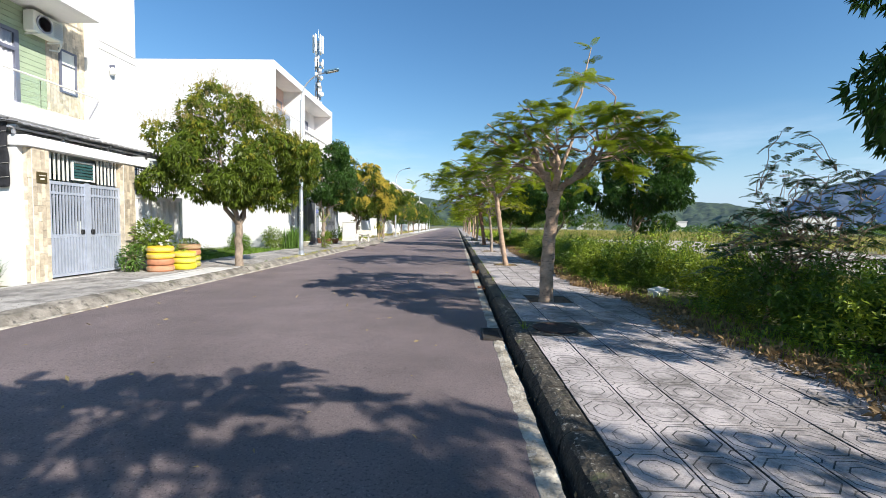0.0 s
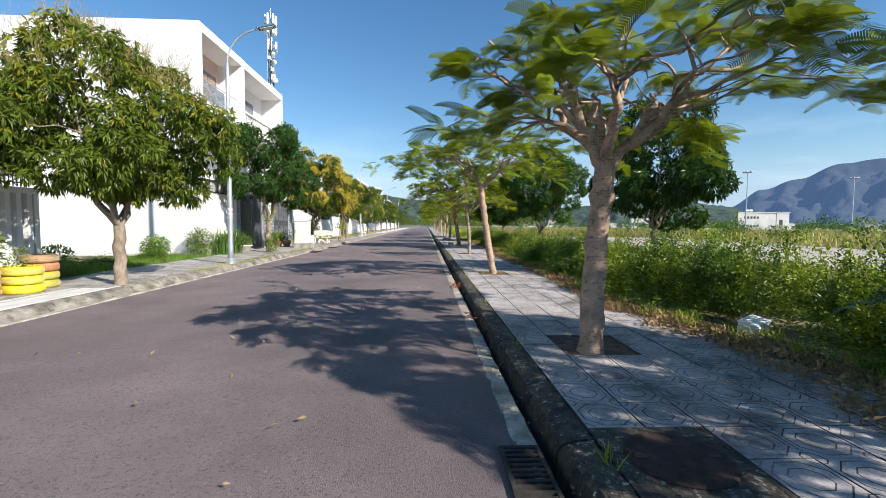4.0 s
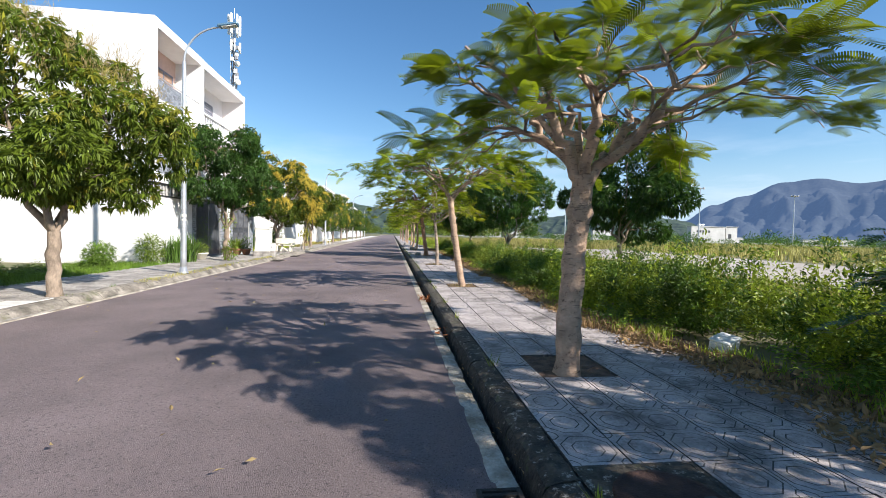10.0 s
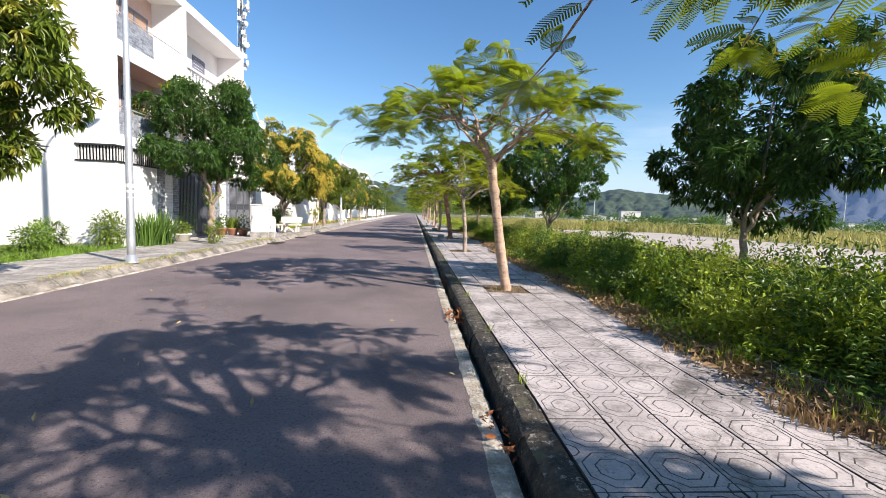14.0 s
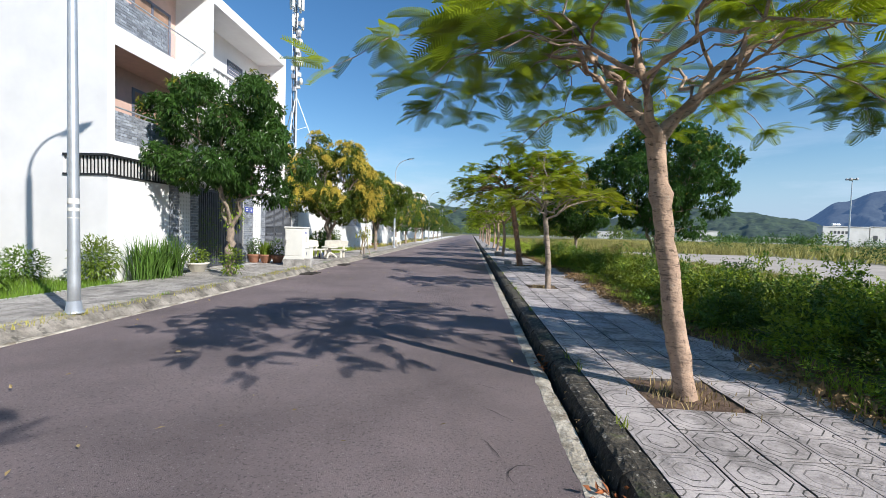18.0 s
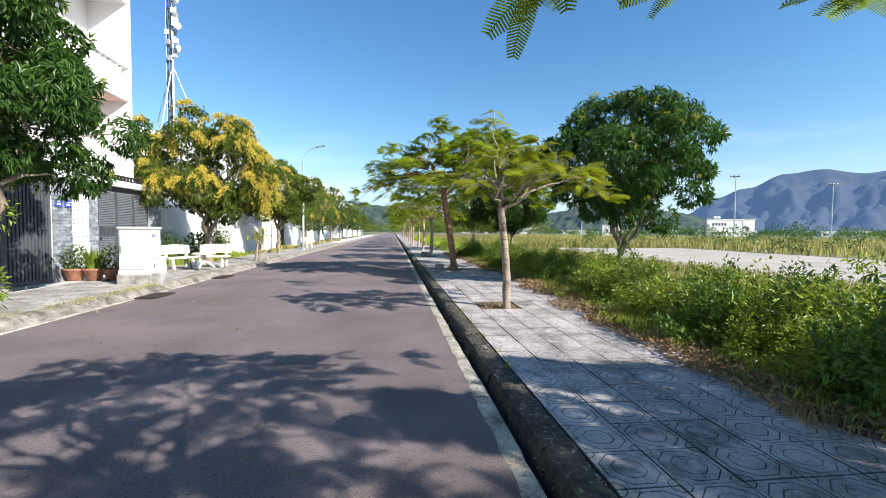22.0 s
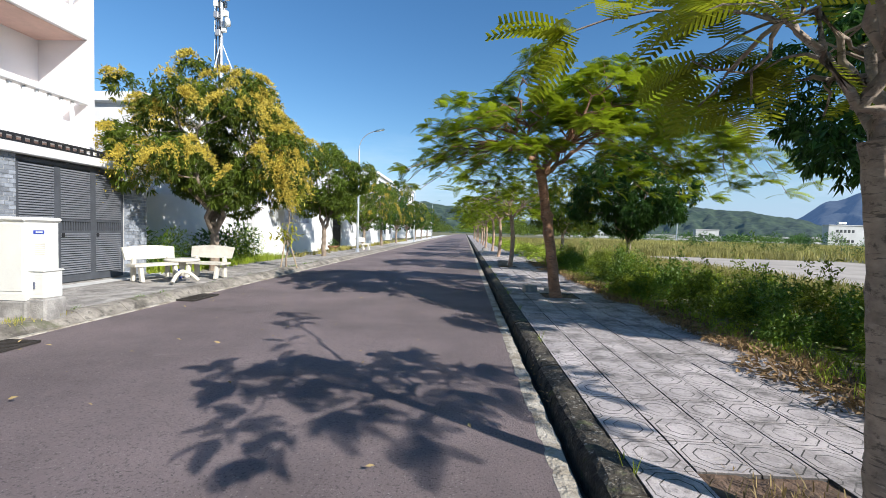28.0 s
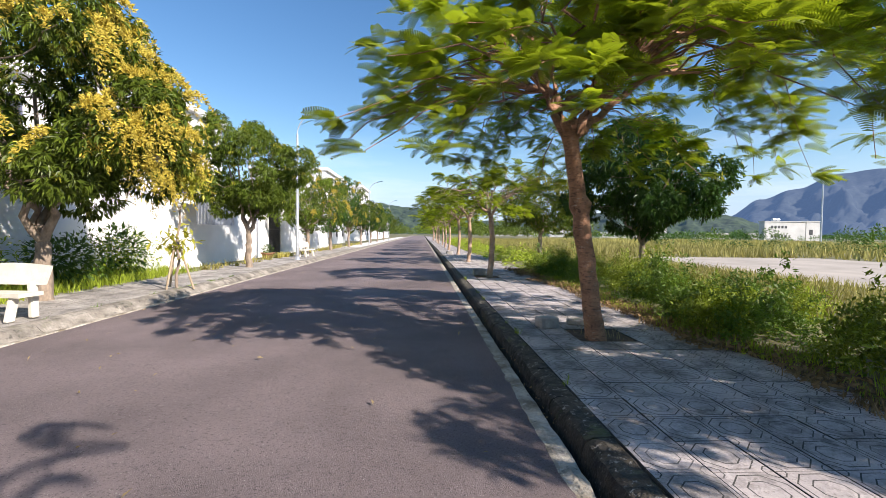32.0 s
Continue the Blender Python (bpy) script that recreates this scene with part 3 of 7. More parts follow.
        e = Vector((cx + math.cos(az) * rr * edge * rx, cy + math.sin(az) * rr * edge * ry, z))
        dd = BP - np.array(e)
        j = int(np.argmin((dd * dd).sum(1) + 3.0 * np.maximum(0, BP[:, 2] - z)))
        p0, w0 = boughs[j]
        tw = chain_to(rnd, p0, e, max(0.009, min(0.024, w0 * 0.6)), 0.005, 7, 0.055, -0.12)
        segs.append(tw)
        o = Vector((e.x - p0.x, e.y - p0.y, 0))
        if o.length < 0.05:
            o = Vector((math.cos(az), math.sin(az), 0))
        o.normalize()
        for k in range(per):
            u = rnd.choice((4, 5, 5, 6, 6, 7, 7, 7))
            P.append(tw[u][0])
            Dd.append(o)
            reach.append(0.75 if u == 7 else 1.5)
    if shoot:
        top = f + Vector((shoot_to[0], shoot_to[1], shoot))
        ch = chain_to(rnd, f, top, r * 0.32, 0.010, 9, 0.03)
        segs.append(ch)
        for k in (4, 6, 7):
            e3 = ch[k][0] + Vector((rnd.uniform(-0.5, 0.1), rnd.uniform(-0.2, 0.2), rnd.uniform(0.15, 0.4)))
            c3 = chain_to(rnd, ch[k][0], e3, 0.012, 0.006, 5, 0.08)
            segs.append(c3)
            for m in range(3):
                P.append(c3[-1][0])
                Dd.append(Vector((math.cos(k + m * 2), math.sin(k + m * 2), 0)))
                reach.append(1.0)
        for m in range(12):
            P.append(ch[7 + m % 3][0])
            Dd.append(Vector((math.cos(m * 2), math.sin(m * 2), 0)))
            reach.append(1.0)
    Vl, Fl = limb_mesh(segs, seed)
    arr_mesh("trunk", Vl, Fl, bark, t, True)
    n = len(P)
    P = np.array(P) + rs.normal(size=(n, 3)) * 0.025
    Dd, reach = np.array(Dd), np.array(reach)
    ang = rs.normal(0, 1.0, n) * reach
    ca, sa = np.cos(ang), np.sin(ang)
    D = np.stack([Dd[:, 0] * ca - Dd[:, 1] * sa, Dd[:, 0] * sa + Dd[:, 1] * ca, rs.normal(0.02, 0.24, n)], 1)
    Rf = frames_from(D, rs.normal(0, 0.30, n))
    fv, ff = FROND_FAR if far else FROND_MID if y > 24 else (FROND_V, FROND_F)
    W = stack(fv, Rf, P, rs.uniform(0.30, 0.50, n) * size).reshape(-1, 3)
    Fa = (ff[None] + (np.arange(n) * len(fv))[:, None, None]).reshape(-1, 4)
    arr_mesh("crown", W, Fa, dry, t)["kind"] = "stuff"
    return t


flame_tree(1.4, -1.8, 10, fork=2.5, h=4.8, rx=2.9, rim=3.25, fronds=1200, tips=70, far=True)
flame_tree(1.285, 8.77, 11, fork=2.45, h=4.7, rx=2.5, ry=2.4, rim=3.0, r=0.138, lean=(0.13, 0), shift=(0.33, 0.25), fronds=1050, tips=76, arms=6, bend=-0.05, shoot=3.6, shoot_to=(1.1, 1.6), sprigs_out=0, knots=(1.9,))
flame_tree(1.42, 17.12, 12, fork=2.85, h=5.1, rx=2.9, ry=2.4, rim=3.45, r=0.102, lean=(-0.46, 0.0), shift=(0.1, 0.15), fronds=1500, tips=90, arms=5, bend=-0.02, sprigs_out=4, thick=0.9, knots=(2.1,))
flame_tree(1.54, 26.0, 13, fork=2.35, h=3.7, rx=1.75, ry=1.4, rim=2.75, r=0.085, lean=(-0.18, 0), shift=(0.45, -0.4), fronds=430, tips=28, arms=4, shoot=2.55, shoot_to=(0.25, 1.8), bend=0.05, sprigs_out=3, dry=M_FRONDY, bark=M_BARKG, thick=0.45)
flame_tree(1.72, 35.15, 14, fork=3.45, h=6.7, rx=4.0, ry=3.2, rim=3.75, r=0.14, lean=(-0.53, 0), shift=(1.0, 0), fronds=5600, tips=230, arms=6, bend=0.02, sprigs_out=6, thick=1.7, bark=M_BARKR, knots=(2.2,))
for i, yy in enumerate((44.9, 53.5, 62.0, 70.5, 79, 88, 97, 106, 116, 126, 137)):
    flame_tree(1.5 + 0.1 * (i % 3), yy, 20 + i, fork=2.6 + 0.15 * (i % 4), h=4.7 + 0.25 * (i % 3), rx=2.7 + 0.3 * (i % 2), fronds=1300 if i < 4 else 600, tips=70 if i < 4 else 40, r=0.11, size=1.05 if i < 4 else 1.3, far=i > 0)

mango(-8.1, 14.2, 43, h=5.65, rx=2.2, fork=1.6, low=1.85, leaf=M_LEAFM2, young=0.26, wisps=190, clumps_n=46, top_shift=(-0.1, 0))
mango(-9.0, 26.45, 32, h=6.95, rx=2.15, fork=1.75, low=2.1, leaf=M_LEAFM, young=0.02)
mango(-9.7, 38.5, 33, h=7.2, rx=2.8, fork=1.5, low=1.8, leaf=M_LEAFM2, young=0.08, bloom=210, panicle=0.75, top_shift=(0.2, 0), clumps_n=48, r=0.16)
mango(-8.9, 48.0, 34, h=6.6, rx=2.4, fork=1.7, low=1.9, leaf=M_LEAFM2, young=0.06)
mango(6.25, 16.6, 35, h=5.2, rx=1.95, fork=1.55, low=1.7, ground=0.1, r=0.075, top_shift=(0.25, 0), clumps_n=30)
mango(6.3, 29.9, 36, h=6.4, rx=2.35, fork=1.1, low=1.75, ground=0.1, r=0.1, top_shift=(0.3, 0))
mango(6.3, 42.5, 37, h=5.5, rx=2.4, fork=1.5, low=1.65, ground=0.1, r=0.1)
mango(6.3, 4.35, 38, h=6.3, rx=2.35, fork=1.7, low=2.1, dens=0.85, ground=0.1, clumps_n=30)
# unseen mango behind the start, added for its shade on the first tiles
mango(6.7, -4.5, 40, h=6.4, rx=2.6, fork=2.0, low=2.0, ground=0.1)
mango(6.3, 55, 39, h=5.5, rx=2.6, ground=0.1, leaf=M_LEAFM2, young=0.4, dens=0.6)
for i, yy in enumerate((59, 67, 76, 86, 96, 107, 119)):
    mango(-9.2 - 0.1 * (i % 2), yy, 50 + i, h=6.2 + 0.4 * (i % 3), rx=2.7, leaf=(M_LEAFM2, M_LEAFM)[i % 2], young=0.08, bloom=(30 if i < 3 else 0), dens=0.6, clumps_n=30)


# ---------------------------------------------------------------- more materials
M_BRICKG = mat("grey_brick_tile", (0.26, 0.28, 0.31), 0.55, vary=0.3, scale=8, bump=0.4, fine=60, rand=0.75)
M_MORTAR = mat("pale_mortar", (0.62, 0.61, 0.58), 0.9, vary=0.15)
M_MOSAIC = mat("beige_mosaic", (0.60, 0.51, 0.38), 0.5, vary=0.25, scale=9, bump=0.2, fine=50, rand=0.55)
M_GREEN = mat("sage_green_cladding", (0.33, 0.40, 0.27), 0.75, vary=0.1, scale=3, bump=0.15, rand=0.06)
M_PALEGR = mat("pale_green_render", (0.70, 0.75, 0.70), 0.85, vary=0.06, scale=1.2, bump=0.1)
M_GATE = mat("blue_grey_gate_paint", (0.42, 0.46, 0.54), 0.45, metal=0.2, vary=0.15, scale=3, bump=0.08)
M_DKGATE = mat("charcoal_gate_paint", (0.085, 0.092, 0.105), 0.5, metal=0.1, vary=0.2, scale=4, bump=0.08)
# same gate, paler slats: the light they catch is put into the colour
M_SLAT = mat("lit_slat_paint", (0.20, 0.21, 0.23), 0.5, vary=0.12, scale=4, bump=0.05)
M_BLACK = mat("black_iron", (0.022, 0.022, 0.024), 0.5, vary=0.2, bump=0.1)
M_DARKIN = mat("dark_interior", (0.05, 0.055, 0.06), 0.8, vary=0.3, scale=1, bump=0.1)
M_TEAL = mat("teal_door", (0.03, 0.09, 0.09), 0.5, vary=0.2)
M_FRAME = mat("slate_window_frame", (0.13, 0.14, 0.19), 0.4, vary=0.1, bump=0.05)
M_CURT = mat("mauve_curtain", (0.66, 0.58, 0.62), 0.9, vary=0.22, scale=6, bump=0.2, stretch=(9, 9, 0.4))
M_GREYM = mat("grey_sheet_metal", (0.42, 0.42, 0.43), 0.5, metal=0.4, vary=0.2, scale=2, bump=0.1)
M_NET = mat("black_shade_net", (0.03, 0.03, 0.035), 0.95, vary=0.5, scale=3, bump=0.9, fine=90)
# white balcony faces; pink bounce light from the floors is put into the colour
M_PINK = mat("bounce_pink_plaster", (0.62, 0.43, 0.36), 0.85, vary=0.08, bump=0.1)
M_TEAKP = mat("brown_door_panel", (0.30, 0.19, 0.13), 0.5, vary=0.25, scale=3, bump=0.1, stretch=(1, 1, 0.2))
M_CREAM = mat("cream_enamel", (0.78, 0.77, 0.70), 0.45, vary=0.08, scale=1.5, bump=0.06)
M_CAST = mat("cast_cream_stone", (0.66, 0.62, 0.52), 0.8, vary=0.15, scale=5, bump=0.3, fine=70)
M_CONC = mat("rough_concrete", (0.36, 0.34, 0.31), 0.92, vary=0.4, scale=4, bump=0.6, fine=40)
M_TERRA = mat("terracotta", (0.36, 0.17, 0.10), 0.8, vary=0.25, scale=7, bump=0.3)
M_BLUE = mat("blue_sign", (0.05, 0.08, 0.40), 0.4, vary=0.05, bump=0)
M_LETTER = mat("white_letter", (0.8, 0.8, 0.8), 0.5, vary=0.02, bump=0)
M_BRASS = mat("brass_plaque", (0.14, 0.11, 0.05), 0.4, metal=0.5, vary=0.2, bump=0.1)
M_WOOD = mat("bleached_stake", (0.42, 0.33, 0.22), 0.9, vary=0.3, scale=6, bump=0.4, stretch=(1, 1, 0.2))
M_RUST = mat("rusty_iron", (0.065, 0.036, 0.028), 0.85, metal=0.2, vary=0.5, scale=8, bump=0.5)
M_IRON = mat("worn_cast_iron", (0.055, 0.047, 0.04), 0.75, metal=0.3, vary=0.4, scale=9, bump=0.4)


def glass():
    m = bpy.data.materials.new("clear_glass")
    m.use_nodes = True
    b = m.node_tree.nodes["Principled BSDF"]
    b.inputs["Base Color"].default_value = (0.9, 0.95, 0.95, 1)
    b.inputs["Roughness"].default_value = 0.03
    b.inputs["Transmission Weight"].default_value = 1.0
    return m


M_GLASS = glass()


def hpart(parent, name, material, *specs, bevel=0.0, label=""):
    ob = part(name, boxes(*specs, bevel=bevel), material, parent, label)
    if material is M_GLASS:
        ob.visible_shadow = False
    return ob


def brick_panel(parent, y0, y1, z0, z1, x, w=0.24, h=0.105, seed=0, name="brick_panel"):
    """Grey brick slips on a mortar bed, facing the street, each slip with its own depth."""
    bed = hpart(parent, name, M_MORTAR, (x - 0.10, x, y0, y1, z0, z1))
    rnd = random.Random(seed)
    V, F = [], []
    n = max(1, round((z1 - z0) / h))
    hh = (z1 - z0) / n
    for r in range(n):
        y = y0 - (w / 2 if r % 2 else 0)
        while y < y1 - 0.01:
            a, b = max(y, y0) + 0.006, min(y + w, y1) - 0.006
            if b - a > 0.03:
                d = rnd.uniform(0.008, 0.022)
                k = len(V)
                for yy in (a, b):
                    for zz in (z0 + r * hh + 0.006, z0 + (r + 1) * hh - 0.006):
                        V += [(x - 0.002, yy, zz), (x + d, yy, zz)]
                F += [(k + 1, k + 5, k + 7, k + 3), (k, k + 1, k + 3, k + 2), (k + 4, k + 6, k + 7, k + 5), (k + 2, k + 3, k + 7, k + 6), (k, k + 4, k + 5, k + 1)]
            y += w
    o = arr_mesh("brick_facing", V, F, M_BRICKG, bed)
    o["kind"] = "stuff"
    return bed


def mosaic(parent, y0, y1, z0, z1, x, axis="x", seed=0, name="mosaic_facing"):
    """Upright beige tile strips of uneven tone."""
    rnd = random.Random(seed)
    V, F = [], []
    w, y, c = 0.10, y0, 0
    while y < y1 - 0.02:
        z = z0 - rnd.uniform(0, 0.25)
        while z < z1:
            hh = rnd.choice((0.16, 0.22, 0.28))
            a, b, lo, hi = y + 0.003, min(y + w, y1) - 0.003, max(z, z0) + 0.003, min(z + hh, z1) - 0.003
            if hi - lo > 0.02:
                d = rnd.uniform(0.004, 0.014)
                k = len(V)
                for yy in (a, b):
                    for zz in (lo, hi):
                        V += [(x - 0.002, yy, zz), (x + d, yy, zz)] if axis == "x" else [(yy, x + 0.002, zz), (yy, x - d, zz)]
                F += [(k + 1, k + 5, k + 7, k + 3), (k, k + 1, k + 3, k + 2), (k + 4, k + 6, k + 7, k + 5), (k + 2, k + 3, k + 7, k + 6), (k, k + 4, k + 5, k + 1)]
            z += hh
        y += w
    o = arr_mesh(name, V, F, M_MOSAIC, parent)
    o["kind"] = "stuff"
    return o


# ---------------------------------------------------------------- first house: white and sage green, gated yard
h1 = tagged(new("house"), "white three-storey town house with sage-green cladding and balconies", "house")
hpart(h1, "side_wall", M_WHITE, (-22, -12.62, 9.2, 9.4, 0, 11.6))
hpart(h1, "rear_wall", M_WHITE, (-22.2, -22, 9.2, 15.1, 0, 11.6))
hpart(h1, "end_wall", M_WHITE, (-22, -12.62, 14.9, 15.1, 0, 11.6))
hpart(h1, "roof", M_WHITE, (-22.2, -12.4, 9.2, 15.1, 11.6, 11.85))
cheek = hpart(h1, "balcony_cheek", M_PALEGR, (-12.9, -11.72, 8.98, 9.19, 3.9, 11.6), label="pale green rendered cheek wall")
hpart(h1, "corner_column", M_WHITE, (-11.72, -11.5, 8.97, 9.23, 4.1, 11.6), bevel=0.01)
hpart(h1, "backing_wall", M_PALEGR, (-13.0, -12.88, 9.2, 13.5, 4.2, 11.6), (-12.88, -12.82, 9.2, 9.75, 4.2, 11.6), (-12.88, -12.82, 11.4, 12.2, 4.2, 11.6), (-12.88, -12.82, 9.75, 11.4, 6.82, 7.95), (-12.88, -12.82, 9.75, 11.4, 10.25, 11.6))
for k in range(46):
    z0 = 4.5 + k * 0.152
    if 7.5 < z0 < 7.8:
        continue
    for a, b in (((9.3, 9.72), (11.42, 12.2)) if z0 < 6.75 or 8.0 < z0 < 10.4 else ((9.3, 12.2),)):
        hpart(h1, "cladding_board", M_GREEN, (-12.82, -12.795, a, b, z0 + 0.006, z0 + 0.146))
mosaic(h1, 12.2, 13.52, 4.2, 11.6, -12.80, seed=3)
hpart(h1, "mosaic_base", M_MORTAR, (-12.9, -12.803, 12.2, 13.52, 4.2, 11.6))
pier = hpart(h1, "white_pier", M_WHITE, (-12.8, -12.3, 13.52, 15.1, 0, 11.6))
hpart(h1, "groove", M_CONC, (-12.302, -12.292, 13.52, 15.1, 7.2, 7.225), (-12.302, -12.292, 13.52, 15.1, 7.45, 7.475))
hpart(h1, "ledge", M_WHITE, (-12.75, -12.2, 12.5, 15.1, 4.2, 4.42))
for zs, ze in ((4.12, 4.52), (7.55, 7.95)):
    sl = hpart(h1, "balcony_slab", M_WHITE, (-12.82, -11.42, 8.985, 12.55, zs, ze), bevel=0.012)
    hpart(sl, "glass_pane", M_GLASS, (-11.52, -11.508, 9.25, 10.7, ze + 0.05, ze + 0.74))
    hpart(sl, "glass_pane", M_GLASS, (-11.52, -11.508, 10.72, 12.05, ze + 0.05, ze + 0.74))
    bm = tube(bmesh.new(), (-11.515, 9.23, ze + 0.79), (-11.515, 12.5, ze + 0.79), 0.025, seg=10)
    part("handrail", bm, M_CREAM, sl, "white tubular handrail")
    hpart(sl, "end_panel", M_WHITE, (-11.56, -11.47, 12.06, 12.5, ze, ze + 0.62), bevel=0.01)
    bm = tube(bmesh.new(), (-11.45, 12.1, ze + 0.1), (-11.45, 12.45, ze + 0.7), 0.02)
    part("brace", bm, M_GREYM, sl)
hpart(h1, "ceiling_lamp", M_CAST, (-12.4, -12.1, 10.3, 10.6, 7.5, 7.55), label="square ceiling lamp under the balcony")
for zb in (4.52, 7.95):
    door = hpart(h1, "balcony_door", M_FRAME, (-12.86, -12.76, 9.75, 9.85, zb, zb + 2.3), (-12.86, -12.76, 11.28, 11.4, zb, zb + 2.3), (-12.86, -12.76, 9.85, 11.28, zb + 2.2, zb + 2.3), (-12.86, -12.76, 9.85, 11.28, zb + 1.72, zb + 1.82), (-12.86, -12.76, 10.50, 10.56, zb, zb + 1.72), (-12.86, -12.76, 10.60, 10.66, zb, zb + 1.72), label="slate-grey glazed balcony double door")
    hpart(door, "pane", M_GLASS, (-12.815, -12.805, 9.85, 10.50, zb, zb + 1.72))
    hpart(door, "pane", M_GLASS, (-12.815, -12.805, 10.66, 11.28, zb, zb + 1.72))
    hpart(door, "pane", M_GLASS, (-12.815, -12.805, 9.85, 11.28, zb + 1.82, zb + 2.2))
    bm = bmesh.new()
    V = []
    for i in range(61):
        yy = 9.8 + 1.55 * i / 60
        V.append((-12.845 + 0.018 * math.sin(i * 1.25), yy))
    for (xa, ya), (xb, yb) in zip(V, V[1:]):
        bm.faces.new([bm.verts.new(p) for p in ((xa, ya, zb), (xb, yb, zb), (xb, yb, zb + 2.25), (xa, ya, zb + 2.25))])
    part("curtain", bm, M_CURT, door, "pleated mauve curtain behind glass")
    hpart(door, "handle", M_STEEL, (-12.76, -12.72, 10.55, 10.6, zb + 0.95, zb + 1.1))
win = hpart(h1, "side_window", M_FRAME, (-12.80, -12.74, 12.6, 12.66, 5.55, 6.85), (-12.80, -12.74, 13.12, 13.18, 5.55, 6.85), (-12.80, -12.74, 12.66, 13.12, 6.79, 6.85), (-12.80, -12.74, 12.66, 13.12, 5.55, 5.61), (-12.80, -12.74, 12.66, 13.12, 6.38, 6.42), label="narrow window with frosted glass")
hpart(win, "pane", M_CREAM, (-12.78, -12.765, 12.66, 13.12, 5.61, 6.79))
ac = tagged(new("air_conditioner"), "white outdoor air conditioner unit hung on the house wall", "air conditioner")
hpart(ac, "casing", M_CREAM, (-12.74, -12.42, 11.5, 12.4, 6.88, 7.45), bevel=0.02)
bm = bmesh.new()
bmesh.ops.create_cone(bm, cap_ends=True, segments=24, radius1=0.235, radius2=0.225, depth=0.03, matrix=pose(-12.41, 11.8, 7.165, 0, 90, 0))
part("fan_opening", bm, M_FRAME, ac)
bm = bmesh.new()
for k in range(5):
    lathe(bm, [(0.05 + 0.045 * k, 0), (0.056 + 0.045 * k, 0), (0.056 + 0.045 * k, 0.008), (0.05 + 0.045 * k, 0.008)], 24, pose(-12.395, 11.8, 7.165, 0, 90, 0))
for k in range(6):
    tube(bm, (-12.39, 11.8, 7.165), (-12.39, 11.8 + 0.23 * math.cos(k * 1.047), 7.165 + 0.23 * math.sin(k * 1.047)), 0.005, seg=4)
part("fan_guard", bm, M_GREYM, ac)
for k in range(9):
    hpart(ac, "louvre", M_GREYM, (-12.42, -12.412, 12.08, 12.36, 6.95 + k * 0.05, 6.97 + k * 0.05))
hpart(ac, "bracket", M_CREAM, (-12.8, -12.4, 11.6, 11.64, 6.83, 6.88))
hpart(ac, "bracket", M_CREAM, (-12.8, -12.4, 12.26, 12.3, 6.83, 6.88))
bm = bmesh.new()
for a, b in (((-12.6, 12.4, 6.95), (-12.6, 12.52, 6.9)), ((-12.6, 12.52, 6.9), (-12.7, 12.52, 6.7)), ((-12.7, 12.52, 6.7), (-12.78, 12.3, 6.66))):
    tube(bm, a, b, 0.025, seg=6)
part("pipe", bm, M_CREAM, ac)
wl1 = tagged(new("wall_lamp"), "small round wall lamp on the white pier", "wall lamp")
part("body", lathe(bmesh.new(), [(0.05, 0), (0.09, 0.05), (0.09, 0.2), (0.04, 0.25)], 14, pose(-12.2, 13.95, 6.5)), M_CREAM, wl1)
hpart(wl1, "arm", M_FRAME, (-12.3, -12.15, 13.92, 13.98, 6.75, 6.84))

# yard front: pillars, beam, gate, fence, awning
structure("yard_side_wall", boxes((-13.5, -10.62, 9.19, 9.34, 0, 3.45), bevel=0.01), M_WHITE, "white rendered yard wall")
structure("ground_floor_wall", boxes((-12.62, -12.5, 9.4, 15.0, 0, 4.1)), M_PALEGR, "shaded ground floor wall behind the gate")
gd = tagged(new("garage_door"), "dark teal folding door deep behind the yard gate", "door")
for k in range(9):
    hpart(gd, "panel", M_TEAL, (-12.5, -12.44, 9.7 + k * 0.28, 9.96 + k * 0.28, 0.2, 3.0), bevel=0.01)
structure("yard_floor", boxes((-12.5, -10.5, 9.34, 14.8, 0.1, 0.2)), M_CONC)
structure("yard_return_wall", boxes((-12.3, -10.5, 14.72, 14.86, 0, 2.5)), M_PALEGR, "grey-green return wall of the yard")
structure("beam", boxes((-10.78, -10.36, 9.15, 14.86, 3.33, 3.58), bevel=0.012), M_WHITE, "white beam over the gate and fence")
for ya, yb in ((9.34, 9.76), (12.06, 12.5)):
    p = thing("gate_pillar", 0, 0, 0, "gate pillar faced with beige mosaic tile", "pillar", "gate pillars")
    hpart(p, "core", M_MORTAR, (-10.72, -10.42, ya, yb, 0.18, 3.33))
    mosaic(p, ya + 0.01, yb - 0.01, 0.18, 3.33, -10.418, seed=int(ya * 10))
    mosaic(p, -10.72, -10.42, 0.18, 3.33, ya - 0.002, "y", seed=int(ya * 10) + 1)
pq = tagged(new("name_plaque"), "dark brass name plaque on the gate pillar", "plaque")
hpart(pq, "plate", M_BRASS, (-10.405, -10.385, 9.42, 9.68, 2.52, 2.78), bevel=0.006)
hpart(pq, "line", M_CAST, (-10.385, -10.381, 9.47, 9.63, 2.69, 2.71))
hpart(pq, "line", M_CAST, (-10.385, -10.381, 9.5, 9.6, 2.60, 2.64))


def bars(parent, name, material, y0, y1, z0, z1, x, n, w=0.03, d=0.03):
    for i in range(n):
        yy = y0 + (y1 - y0) * (i + 0.5) / n
        hpart(parent, name, material, (x - d / 2, x + d / 2, yy - w / 2, yy + w / 2, z0, z1))


